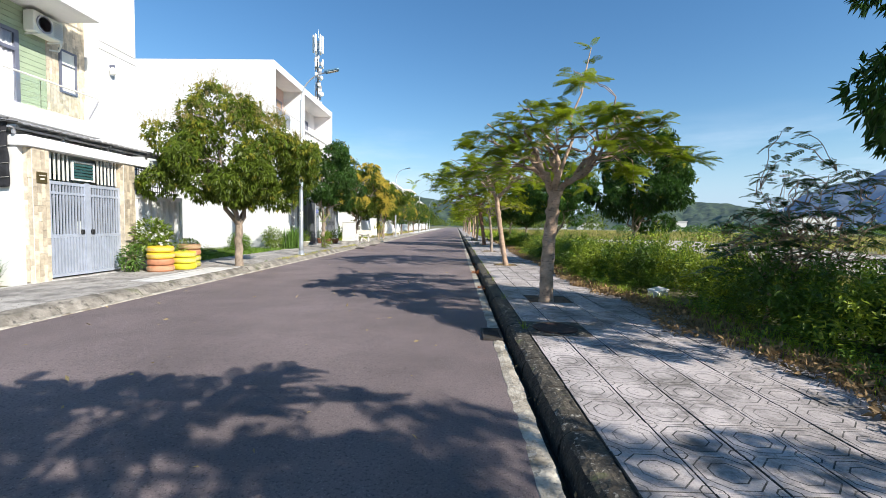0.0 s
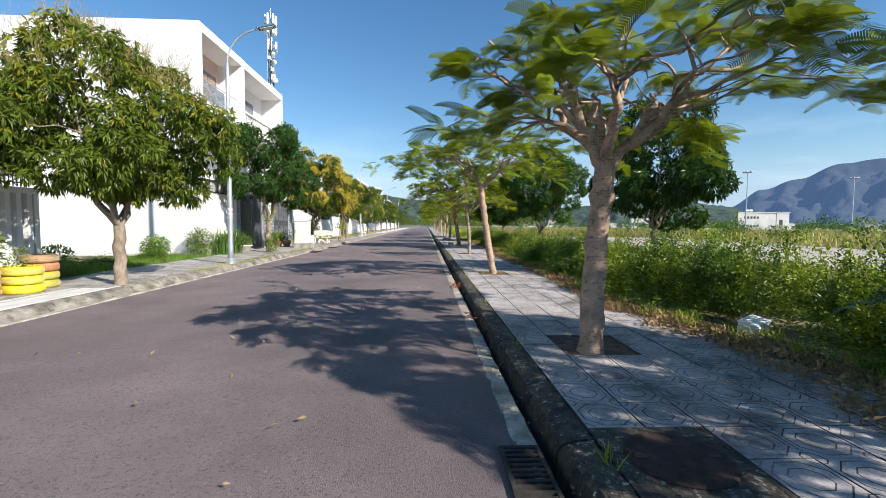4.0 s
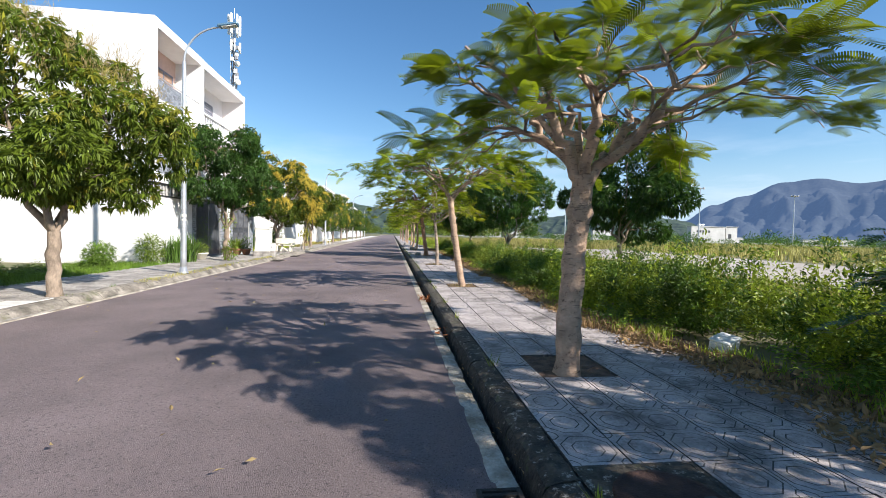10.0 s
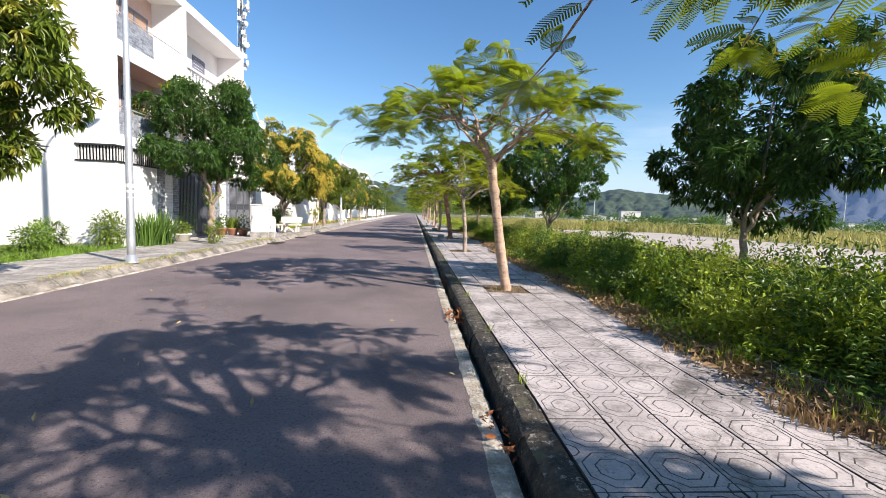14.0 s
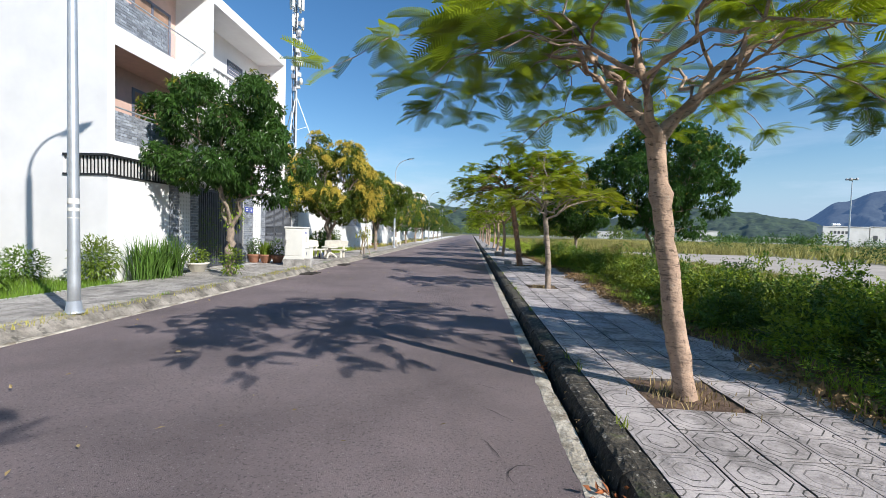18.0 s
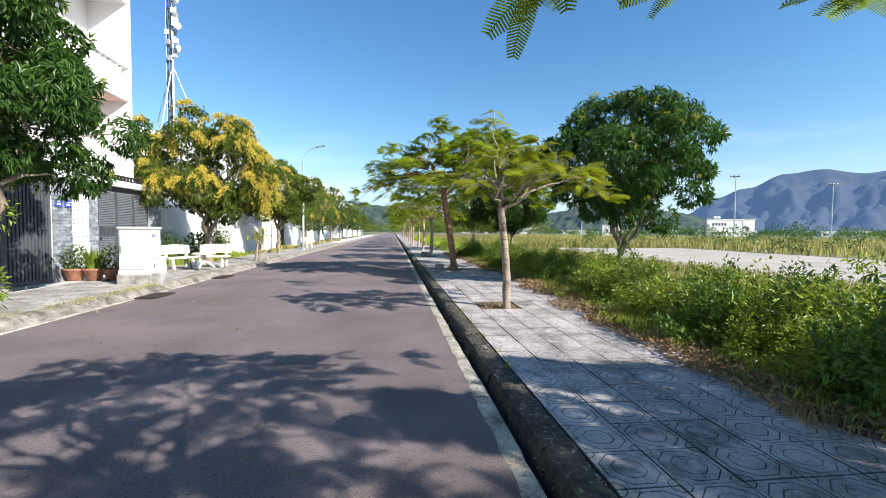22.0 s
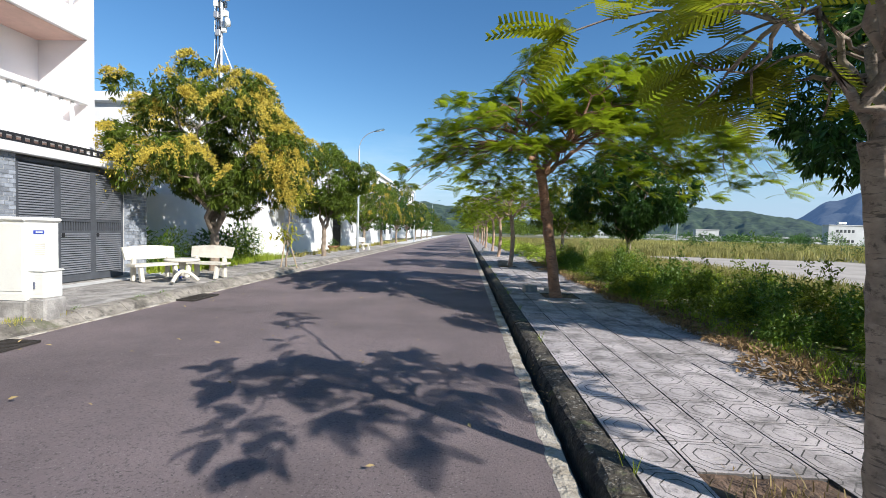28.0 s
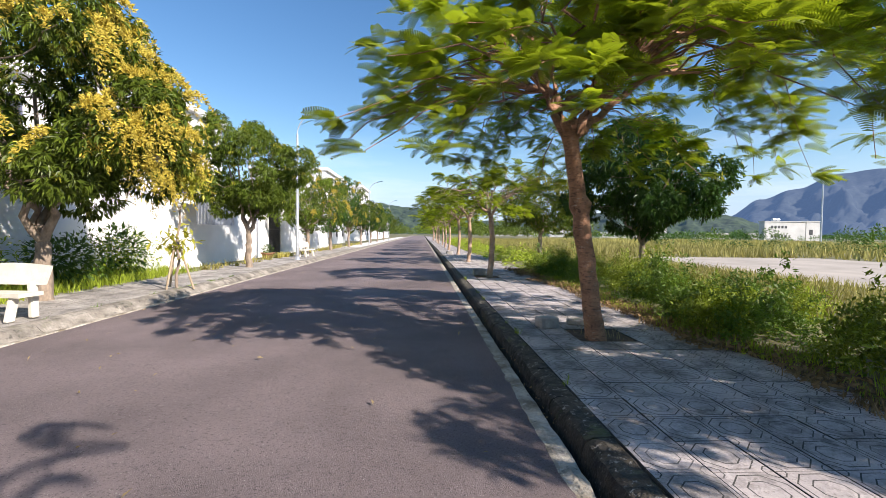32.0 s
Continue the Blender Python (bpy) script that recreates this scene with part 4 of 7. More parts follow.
gt = tagged(new("yard_gate"), "closed blue-grey steel double gate with upright bars", "gate")
for ya, yb in ((9.78, 10.9), (10.92, 12.04)):
    leaf = hpart(gt, "gate_leaf", M_GATE, (-10.58, -10.53, ya, ya + 0.07, 0.24, 2.62), (-10.58, -10.53, yb - 0.07, yb, 0.24, 2.62), (-10.58, -10.53, ya + 0.07, yb - 0.07, 0.24, 0.32), (-10.58, -10.53, ya + 0.07, yb - 0.07, 2.54, 2.62), (-10.58, -10.53, ya + 0.07, yb - 0.07, 2.30, 2.36), (-10.58, -10.53, ya + 0.07, yb - 0.07, 1.22, 1.30), (-10.565, -10.555, ya + 0.07, yb - 0.07, 0.32, 1.22))
    bars(leaf, "bar", M_GATE, ya + 0.08, yb - 0.08, 1.30, 2.54, -10.555, 11, 0.035)
    bars(leaf, "rib", M_GATE, ya + 0.08, yb - 0.08, 0.32, 1.22, -10.535, 11, 0.05, 0.03)
    yl = yb - 0.2 if ya < 10 else ya + 0.1
    hpart(leaf, "lock", M_BLACK, (-10.53, -10.49, yl, yl + 0.1, 1.3, 1.42), bevel=0.008)
hpart(gt, "centre_post", M_GATE, (-10.53, -10.50, 10.84, 10.98, 0.24, 2.64))
gr = tagged(new("gate_grille"), "white bar grille with a louvred vent above the gate", "grille")
bars(gr, "bar", M_CREAM, 9.78, 10.5, 2.66, 3.33, -10.6, 6, 0.035)
bars(gr, "bar", M_CREAM, 11.3, 12.04, 2.66, 3.33, -10.6, 6, 0.035)
hpart(gr, "vent_frame", M_CREAM, (-10.62, -10.58, 10.55, 10.6, 2.7, 3.2), (-10.62, -10.58, 11.2, 11.25, 2.7, 3.2), (-10.62, -10.58, 10.6, 11.2, 3.16, 3.2), (-10.62, -10.58, 10.6, 11.2, 2.7, 2.74))
for k in range(5):
    hpart(gr, "vent_slat", M_TEAL, (-10.63, -10.585, 10.6, 11.2, 2.76 + k * 0.08, 2.815 + k * 0.08))
fn = tagged(new("yard_fence"), "white fence with upright slats under a black scroll grille", "fence")
hpart(fn, "base_wall", M_WHITE, (-10.66, -10.46, 12.5, 14.72, 0.15, 0.55))
hpart(fn, "rail", M_WHITE, (-10.66, -10.46, 12.5, 14.72, 2.36, 2.5), bevel=0.008)
for i in range(8):
    yy = 12.56 + i * 0.28
    hpart(fn, "slat", M_WHITE, (-10.64, -10.48, yy, yy + 0.13, 0.55, 2.36))
hpart(fn, "backing", M_PALEGR, (-10.9, -10.86, 12.5, 14.72, 0.2, 2.36))
bars(fn, "grille_bar", M_BLACK, 12.5, 14.72, 2.52, 3.33, -10.56, 22, 0.018, 0.018)
for k in range(5):
    hpart(fn, "grille_rail", M_BLACK, (-10.57, -10.55, 12.5, 14.72, 2.6 + k * 0.16, 2.625 + k * 0.16))
aw = tagged(new("awning"), "corrugated grey metal awning over the yard", "awning")
V, F = [], []
nb = 90
for i in range(nb + 1):
    yy = 9.0 + 5.8 * i / nb
    w = 0.018 * math.sin(i * math.pi / 1.5)
    V += [(-12.7, yy, 4.1 + w), (-10.35, yy, 3.83 + w), (-12.7, yy, 4.07 + w), (-10.35, yy, 3.80 + w)]
for i in range(nb):
    a = i * 4
    F += [(a, a + 1, a + 5, a + 4), (a + 2, a + 6, a + 7, a + 3), (a + 1, a + 3, a + 7, a + 5)]
arr_mesh("corrugated_sheet", V, F, M_GREYM, aw)
for yy in (9.1, 10.3, 11.7, 13.2, 14.6):
    hpart(aw, "rafter", M_GREYM, (-12.6, -10.5, yy, yy + 0.05, 3.72, 3.79))
    hpart(aw, "post", M_GREYM, (-10.62, -10.57, yy, yy + 0.05, 3.58 if yy > 9 else 3.4, 3.75))
hpart(aw, "purlin", M_GREYM, (-10.62, -10.56, 9.0, 14.8, 3.70, 3.74), (-11.6, -11.54, 9.0, 14.8, 3.76, 3.80))
# shade net hung over the yard wall
V, F = [], []
nx, nz = 26, 18
def net_at(u, v):
    top, bot = 3.72 + 0.22 * u, 2.40 + 0.10 * (1 - u) - 0.10 * math.sin(u * math.pi)
    out = 0.10 * math.sin(v * math.pi * 0.8) * (0.8 + 0.2 * math.sin(u * 5)) + 0.012 * math.sin(u * 21 + v * 3) + 0.010 * math.sin(v * 19)
    return (-13.2 + 2.5 * u + 0.05 * math.sin(v * 7) * (0.5 - u), 9.13 - out, top + (bot - top) * v)
for i in range(nx + 1):
    for j in range(nz + 1):
        V.append(net_at(i / nx, j / nz))
for i in range(nx):
    for j in range(nz):
        a = i * (nz + 1) + j
        F.append((a, a + 1, a + nz + 2, a + nz + 1))
net = tagged(new("shade_net"), "black shade net hung over the yard wall", "net")
sheet = arr_mesh("sheet", V, F, M_NET, net, True)
so = sheet.modifiers.new("thickness", "SOLIDIFY")
so.thickness = 0.012
for v in (0.02, 0.2, 0.42, 0.66, 0.86):
    bm = bmesh.new()
    for k in range(24):
        p, q_ = (Vector(net_at(w, v)) - Vector((0, 0.016, 0)) for w in (k / 24, (k + 1) / 24))
        tube(bm, p, q_, 0.008, seg=4)
    part("hem_cord", bm, M_CONC, net, "pale stitched cord along the net")

# ---------------------------------------------------------------- white pair of houses with deep balconies
h2 = tagged(new("house"), "white three-storey house with deep framed balconies and blank side wall", "house")
hpart(h2, "side_wall", M_WHITE, (-21.4, -11.0, 23.8, 24.05, 3.7, 10.75))
hpart(h2, "side_wall_base", M_WHITE, (-21.4, -11.0, 23.8, 24.05, 0, 3.15))
hpart(h2, "side_wall_middle", M_WHITE, (-21.4, -12.3, 23.8, 24.05, 3.15, 3.7))
hpart(h2, "rear_wall", M_WHITE, (-21.6, -21.4, 23.8, 28.45, 0, 10.75))
hpart(h2, "roof", M_WHITE, (-21.4, -11.0, 24.05, 28.45, 10.35, 10.75))
hpart(h2, "front_wall", M_PINK, (-12.5, -12.3, 24.05, 28.45, 4.1, 10.35))
hpart(h2, "party_pier", M_WHITE, (-12.3, -11.0, 28.30, 28.45, 3.2, 10.35))
for i, (za, zb) in enumerate(((3.7, 4.13), (6.80, 7.35))):
    sl = hpart(h2, "balcony_slab", M_WHITE, (-12.3, -11.0, 24.05, 28.3, za, zb))
    if i:
        hpart(sl, "soffit", M_PINK, (-12.3, -11.02, 24.05, 28.3, za - 0.006, za - 0.002))
    brick_panel(sl, 24.06, 26.15, zb, zb + 0.85, -11.02, 0.2, 0.085, seed=40 + i)
    hpart(sl, "glass_pane", M_GLASS, (-11.12, -11.108, 26.2, 28.25, zb + 0.05, zb + 0.85))
    part("handrail", tube(bmesh.new(), (-11.1, 24.05, zb + 0.98), (-11.1, 28.3, zb + 0.98), 0.025, seg=10), M_STEEL, sl)
    hpart(sl, "wall_sconce", M_BLACK, (-12.3, -12.2, 25.3, 25.42, zb + 1.5, zb + 1.7))
    dr = hpart(sl, "balcony_door", M_FRAME, (-12.31, -12.27, 26.2, 28.0, zb, zb + 0.1), (-12.31, -12.27, 26.2, 26.3, zb + 0.1, zb + 2.2), (-12.31, -12.27, 27.9, 28.0, zb + 0.1, zb + 2.2), (-12.31, -12.27, 26.3, 27.9, zb + 2.1, zb + 2.2), (-12.31, -12.27, 27.05, 27.15, zb + 0.1, zb + 2.1))
    hpart(dr, "pane", M_TEAKP, (-12.3, -12.285, 26.3, 27.9, zb + 0.1, zb + 2.1))
vt = tagged(new("ventilation_strip"), "dark barred ventilation strip round the wall corner", "vent")
# black sheet behind the bars stands for the shade inside the vent
hpart(vt, "shade_backing", M_BLACK, (-12.3, -11.12, 23.95, 24.0, 3.15, 3.7), (-11.15, -11.1, 24.0, 26.4, 3.15, 3.7))
hpart(vt, "frame", M_BLACK, (-12.3, -10.96, 23.76, 23.84, 3.66, 3.72), (-12.3, -10.96, 23.76, 23.84, 3.12, 3.17), (-11.02, -10.95, 23.84, 26.45, 3.66, 3.72), (-11.02, -10.95, 23.84, 26.45, 3.12, 3.17))
for i in range(12):
    hpart(vt, "bar", M_MORTAR, (-12.26 + i * 0.107, -12.225 + i * 0.107, 23.84, 23.87, 3.17, 3.66))
for i in range(20):
    hpart(vt, "bar", M_MORTAR, (-11.05, -11.02, 23.95 + i * 0.125, 23.98 + i * 0.125, 3.17, 3.66))
structure("front_garden_wall", boxes((-11.2, -11.0, 24.05, 26.2, 0, 3.15)), M_WHITE, "white street wall below the balconies")

h3 = tagged(new("house"), "pale pink three-storey house with white baluster balconies", "house")
M_ROSE = mat("rose_white_render", (0.84, 0.80, 0.78), 0.85, vary=0.05, scale=0.8, bump=0.1)
hpart(h3, "party_wall", M_WHITE, (-21.4, -11.0, 28.45, 28.62, 3.2, 10.75))
hpart(h3, "end_wall", M_ROSE, (-21.4, -12.6, 34.8, 35.0, 0, 3.55), (-21.4, -11.0, 34.8, 35.0, 3.55, 10.75))
hpart(h3, "rear_wall", M_ROSE, (-21.6, -21.4, 28.45, 35.0, 0, 10.75))
hpart(h3, "roof", M_WHITE, (-21.4, -11.0, 28.62, 34.8, 10.32, 10.72))
hpart(h3, "front_wall", M_ROSE, (-12.6, -12.4, 28.62, 34.8, 3.7, 10.32))


def baluster_mesh():
    return lathe(bmesh.new(), [(0.05, 0), (0.05, 0.05), (0.03, 0.08), (0.06, 0.2), (0.055, 0.28), (0.025, 0.42), (0.045, 0.5), (0.05, 0.55)], 10)


bal_me = None
for za in (3.95, 6.9):
    sl = hpart(h3, "balcony_slab", M_ROSE, (-12.4, -11.0, 28.62, 34.8, za - 0.25, za + 0.22), bevel=0.015)
    hpart(sl, "soffit", M_PINK, (-12.4, -11.1, 28.64, 34.78, za - 0.262, za - 0.254))
    hpart(sl, "plinth", M_WHITE, (-11.2, -11.02, 28.62, 34.8, za + 0.22, za + 0.42))
    hpart(sl, "coping", M_WHITE, (-11.22, -10.98, 28.62, 34.8, za + 0.98, za + 1.1), bevel=0.015)
    for i in range(19):
        if bal_me is None:
            ob = part("baluster", baluster_mesh(), M_WHITE, sl)
            bal_me = ob.data
        else:
            ob = new("baluster", bal_me)
            ob.parent = sl
        ob.matrix_basis = pose(-11.1, 28.85 + i * 0.31, za + 0.425)
    for yy in (29.4, 31.9):
        wn_ = hpart(sl, "window", M_FRAME, (-12.41, -12.36, yy, yy + 0.07, za + 0.9, za + 2.6), (-12.41, -12.36, yy + 1.2, yy + 1.27, za + 0.9, za + 2.6), (-12.41, -12.36, yy + 0.07, yy + 1.2, za + 2.53, za + 2.6), (-12.41, -12.36, yy + 0.07, yy + 1.2, za + 0.9, za + 0.97))
        for k in range(10):
            hpart(wn_, "louvre", M_FRAME, (-12.42, -12.37, yy + 0.07, yy + 1.2, za + 1.0 + k * 0.155, za + 1.10 + k * 0.155))
    lp = hpart(sl, "wall_lamp", M_GREYM, (-12.4, -12.25, 33.5, 33.6, za + 1.75, za + 1.95), bevel=0.02)
structure("carport_wall", boxes((-12.6, -12.4, 28.62, 36.9, 0, 3.6), (-21, -12.4, 36.75, 36.9, 0, 3.3)), M_ROSE, "ground floor wall behind the gates")
structure("carport_floor", boxes((-12.4, -10.95, 26.2, 36.9, 0.1, 0.2)), M_CONC)
cn_ = tagged(new("canopy"), "white flat canopy with a black rail along its edge", "canopy")
hpart(cn_, "slab", M_WHITE, (-12.4, -10.8, 26.3, 36.6, 3.32, 3.55), bevel=0.01)
hpart(cn_, "rail", M_BLACK, (-10.84, -10.78, 26.3, 36.6, 3.68, 3.73), (-10.84, -10.78, 26.3, 36.6, 3.555, 3.585))
for i in range(52):
    hpart(cn_, "rail_post", M_BLACK, (-10.83, -10.79, 26.35 + i * 0.198, 26.4 + i * 0.198, 3.585, 3.68))
for ya, yb, sd in ((26.2, 26.72, 61), (27.3, 27.75, 62), (30.9, 31.7, 63), (32.45, 32.9, 64), (36.0, 36.9, 65)):
    p = tagged(new("brick_pillar"), "pillar faced with grey brick slips under the canopy", "pillar", "brick pillars")
    hpart(p, "core", M_MORTAR, (-11.3, -11.1, ya, yb, 0.15, 3.32))
    brick_panel(p, ya, yb, 0.15, 3.32, -11.0, 0.2, 0.1, seed=sd, name="facing")
for ya, yb in ((26.72, 27.3), (31.7, 32.45)):
    s = tagged(new("screen_wall"), "white breeze-block screen pierced by small square holes", "screen wall")
    n = 4
    w = (yb - ya) / n
    bm = bmesh.new()
    for i in range(n + 1):
        box(bm, -11.1, -11.0, ya + i * w - (0.045 if i else 0), ya + i * w + (0.045 if i < n else 0), 0.15, 3.32)
    for k in range(23):
        for i in range(n):
            box(bm, -11.1, -11.0, ya + i * w + 0.045, ya + (i + 1) * w - 0.045, 0.15 + k * 0.14, 0.15 + k * 0.14 + 0.075)
    part("lattice", bm, M_WHITE, s)
    hpart(s, "backing", M_CONC, (-11.2, -11.15, ya, yb, 0.15, 3.32))
for ya in (31.0, 31.38):
    s = tagged(new("house_number_sign"), "small blue house number sign with white writing", "sign", "house number signs")
    hpart(s, "plate", M_BLUE, (-10.985, -10.965, ya, ya + 0.27, 2.45, 2.68))
    hpart(s, "writing", M_LETTER, (-10.965, -10.962, ya + 0.04, ya + 0.23, 2.6, 2.625), (-10.965, -10.962, ya + 0.06, ya + 0.21, 2.5, 2.56))
g1 = tagged(new("sliding_gate"), "charcoal steel gate of close upright bars", "gate")
hpart(g1, "frame", M_DKGATE, (-11.08, -11.03, 27.75, 30.9, 0.22, 0.32), (-11.08, -11.03, 27.75, 30.9, 3.1, 3.2), (-11.08, -11.03, 27.75, 27.85, 0.32, 3.1), (-11.08, -11.03, 30.8, 30.9, 0.32, 3.1), (-11.08, -11.03, 29.28, 29.38, 0.32, 3.1))
bars(g1, "bar", M_DKGATE, 27.85, 30.8, 0.32, 3.1, -11.05, 24, 0.07, 0.04)
hpart(g1, "sheet", M_DKGATE, (-11.075, -11.068, 27.85, 30.8, 0.32, 3.1))
g2 = tagged(new("louvred_gate"), "charcoal steel gate with horizontal louvre panels", "gate")
for ya, yb in ((32.905, 33.93), (33.933, 34.96), (34.963, 35.99)):
    lf = hpart(g2, "gate_leaf", M_DKGATE, (-11.1, -11.02, ya, ya + 0.08, 0.22, 3.28), (-11.1, -11.02, yb - 0.08, yb, 0.22, 3.28), (-11.1, -11.02, ya + 0.08, yb - 0.08, 0.22, 0.4), (-11.1, -11.02, ya + 0.08, yb - 0.08, 3.18, 3.28), (-11.1, -11.02, ya + 0.08, yb - 0.08, 1.50, 1.56), (-11.1, -11.02, ya + 0.08, yb - 0.08, 1.80, 1.86), (-11.09, -11.08, ya + 0.08, yb - 0.08, 0.4, 3.18))
    for z0, n in ((0.42, 18), (1.88, 21)):
        for k in range(n):
            hpart(lf, "slat", M_SLAT, (-11.085, -11.03, ya + 0.08, yb - 0.08, z0 + k * 0.061, z0 + k * 0.061 + 0.036))
    bars(lf, "small_bar", M_DKGATE, ya + 0.08, yb - 0.08, 1.56, 1.80, -11.05, 12, 0.03)
    hpart(lf, "lock", M_BLACK, (-11.02, -11.0, ya + 0.1, ya + 0.17, 1.4, 1.5))

# ---------------------------------------------------------------- houses further along
for bx_ in ((-13.2, -13.0, 36.9, 45.2, 0, 3.0), (-13.0, -11.5, 45.0, 45.2, 0, 3.0), (-11.7, -11.5, 45.2, 48.6, 0, 3.0), (-11.7, -11.5, 48.6, 52.6, 0, 2.1), (-11.7, -11.5, 52.6, 57.9, 0, 3.0), (-11.7, -11.5, 60.5, 78, 0, 3.3)):
    structure("wall_plot", boxes(bx_), M_WHITE, "white rendered boundary wall")
gf = tagged(new("fence_grille"), "pale blue bar grille on top of the white wall", "fence")
bars(gf, "bar", M_GATE, 48.6, 52.6, 2.1, 3.5, -11.6, 30, 0.06, 0.03)
hpart(gf, "rail", M_GATE, (-11.63, -11.57, 48.6, 52.6, 3.5, 3.55))
bg_ = tagged(new("iron_gate"), "black iron double gate in the white wall", "gate")
bars(bg_, "bar", M_BLACK, 57.95, 60.45, 0.2, 3.3, -11.6, 26, 0.04, 0.03)
hpart(bg_, "sheet", M_BLACK, (-11.64, -11.63, 57.95, 60.45, 0.2, 2.0))
hpart(bg_, "rail", M_BLACK, (-11.62, -11.57, 57.9, 60.5, 3.25, 3.35), (-11.62, -11.57, 57.9, 60.5, 1.9, 2.0))


def block_house(x0, x1, y0, y1, z, label, floors=2, wins=3):
    h = tagged(new("house"), label, "house")
    hpart(h, "wall", M_WHITE, (x0, x1, y0, y1, 0, z))
    hpart(h, "roof", M_WHITE, (x0 - 0.2, x1 + 0.35, y0 - 0.2, y1 + 0.2, z, z + 0.4), bevel=0.04)
    for fl in range(floors):
        for i in range(wins):
            yy = y0 + (y1 - y0) * (i + 0.5) / wins
            z0 = z * (fl + 0.35) / floors
            w = hpart(h, "window", M_FRAME, (x1 + 0.004, x1 + 0.05, yy - 0.6, yy - 0.53, z0, z0 + 1.5), (x1 + 0.004, x1 + 0.05, yy + 0.53, yy + 0.6, z0, z0 + 1.5), (x1 + 0.004, x1 + 0.05, yy - 0.53, yy + 0.53, z0, z0 + 0.07), (x1 + 0.004, x1 + 0.05, yy - 0.53, yy + 0.53, z0 + 1.43, z0 + 1.5))
            hpart(w, "pane", M_DARKIN, (x1 + 0.004, x1 + 0.02, yy - 0.53, yy + 0.53, z0 + 0.07, z0 + 1.43))
    return h


hb = block_house(-22, -13.6, 40.0, 51.0, 6.5, "white two-storey house with a flat overhanging roof", 2, 3)
block_house(-24, -14.6, 51.2, 58.0, 8.6, "white three-storey house under the mast", 3, 2)
block_house(-23, -13.5, 84.0, 98.0, 9.6, "white three-storey house far along the street", 3, 3)
block_house(-22, -13.0, 63.0, 72.0, 4.0, "low white house behind a wall", 1, 3)
block_house(-24, -13.0, 112, 124, 10.5, "white house far along the street", 3, 3)
block_house(-24, -13.0, 140, 156, 9, "white house at the far end of the street", 3, 3)
block_house(-22, -13.0, 168, 182, 7, "white house at the far end of the street", 2, 3)
dish = tagged(new("satellite_dish"), "white satellite dish on the flat roof", "satellite dish")
part("bowl", lathe(bmesh.new(), [(0.02, 0), (0.2, 0.03), (0.4, 0.12), (0.42, 0.13), (0.4, 0.10), (0.2, 0.01), (0.02, -0.02)], 20, pose(-13.5, 46.5, 7.75, 60, 0, 60)), M_CREAM, dish)
part("mast", tube(bmesh.new(), (-13.6, 46.5, 6.85), (-13.52, 46.5, 7.7), 0.03), M_GREYM, dish)
tank = tagged(new("water_tank"), "stainless steel water tank on the roof", "water tank")
part("barrel", lathe(bmesh.new(), [(0.5, 0), (0.55, 0.1), (0.55, 1.2), (0.45, 1.35), (0.1, 1.42)], 20, pose(-16.4, 53.2, 9.0)), M_STEEL, tank)

# antenna mast
tw = tagged(new("antenna_mast"), "steel cellular mast with panel antennas on a tripod base", "mast")
TX, TY, TZ = -18.1, 53.1, 8.95
part("pole", tube(bmesh.new(), (TX, TY, TZ), (TX, TY, 24.0), 0.16, 0.12, 12), M_STEEL, tw)
for k in range(3):
    a = 0.6 + k * 2.094
    part("stay", tube(bmesh.new(), (TX + 2.2 * math.cos(a), TY + 2.2 * math.sin(a), TZ), (TX, TY, 14.6), 0.045, seg=6), M_STEEL, tw)
    part("tie", tube(bmesh.new(), (TX + 1.1 * math.cos(a), TY + 1.1 * math.sin(a), 11.7), (TX, TY, 11.2), 0.03, seg=6), M_STEEL, tw)
bm = bmesh.new()
for k in range(50):
    z = TZ + 0.3 + k * 0.3
    tube(bm, (TX - 0.32, TY - 0.2, z), (TX - 0.12, TY - 0.2, z), 0.012, seg=4)
tube(bm, (TX - 0.32, TY - 0.2, TZ), (TX - 0.32, TY - 0.2, 24), 0.016, seg=4)
part("ladder", bm, M_STEEL, tw)
for k in range(5):
    bm = bmesh.new()
    pts = [Vector((TX + 0.16 * math.cos(k * 1.3 + j * 0.5) - 0.1, TY - 0.2, TZ + 1 + j * (13 - k) / 14)) for j in range(15)]
    for p, q in zip(pts, pts[1:]):
        tube(bm, p, q, 0.03, seg=5)
    part("cable", bm, M_BLACK, tw)
rnd = random.Random(5)
for zc, n, L in ((23.6, 6, 2.1), (21.3, 3, 1.1)):
    for k in range(n):
        a = 0.3 + k * 2 * math.pi / n
        ax, ay = TX + 0.55 * math.cos(a), TY + 0.55 * math.sin(a)
        pa = hpart(tw, "panel_antenna", M_CREAM, (ax - 0.09, ax + 0.09, ay - 0.13, ay + 0.13, zc - L / 2, zc + L / 2), bevel=0.03)
        part("mount", tube(bmesh.new(), (TX, TY, zc), (ax, ay, zc), 0.03, seg=5), M_STEEL, pa)
for k in range(26):
    z = 15.0 + k * 0.29 + rnd.uniform(-0.1, 0.1)
    a = rnd.uniform(0, 6.28)
    ax, ay = TX + 0.3 * math.cos(a), TY + 0.3 * math.sin(a)
    if k % 6 == 3:
        part("dish_antenna", lathe(bmesh.new(), [(0.02, 0), (0.3, 0.02), (0.3, 0.16), (0.02, 0.2)], 14, pose(TX + 0.5, TY - 0.2, z, 90, 0, 30 + k * 20)), M_CREAM, tw)
    else:
        hpart(tw, "radio_unit", M_CREAM if k % 2 else M_GREYM, (ax - 0.16, ax + 0.16, ay - 0.12, ay + 0.12, z - 0.2, z + 0.2), bevel=0.02)
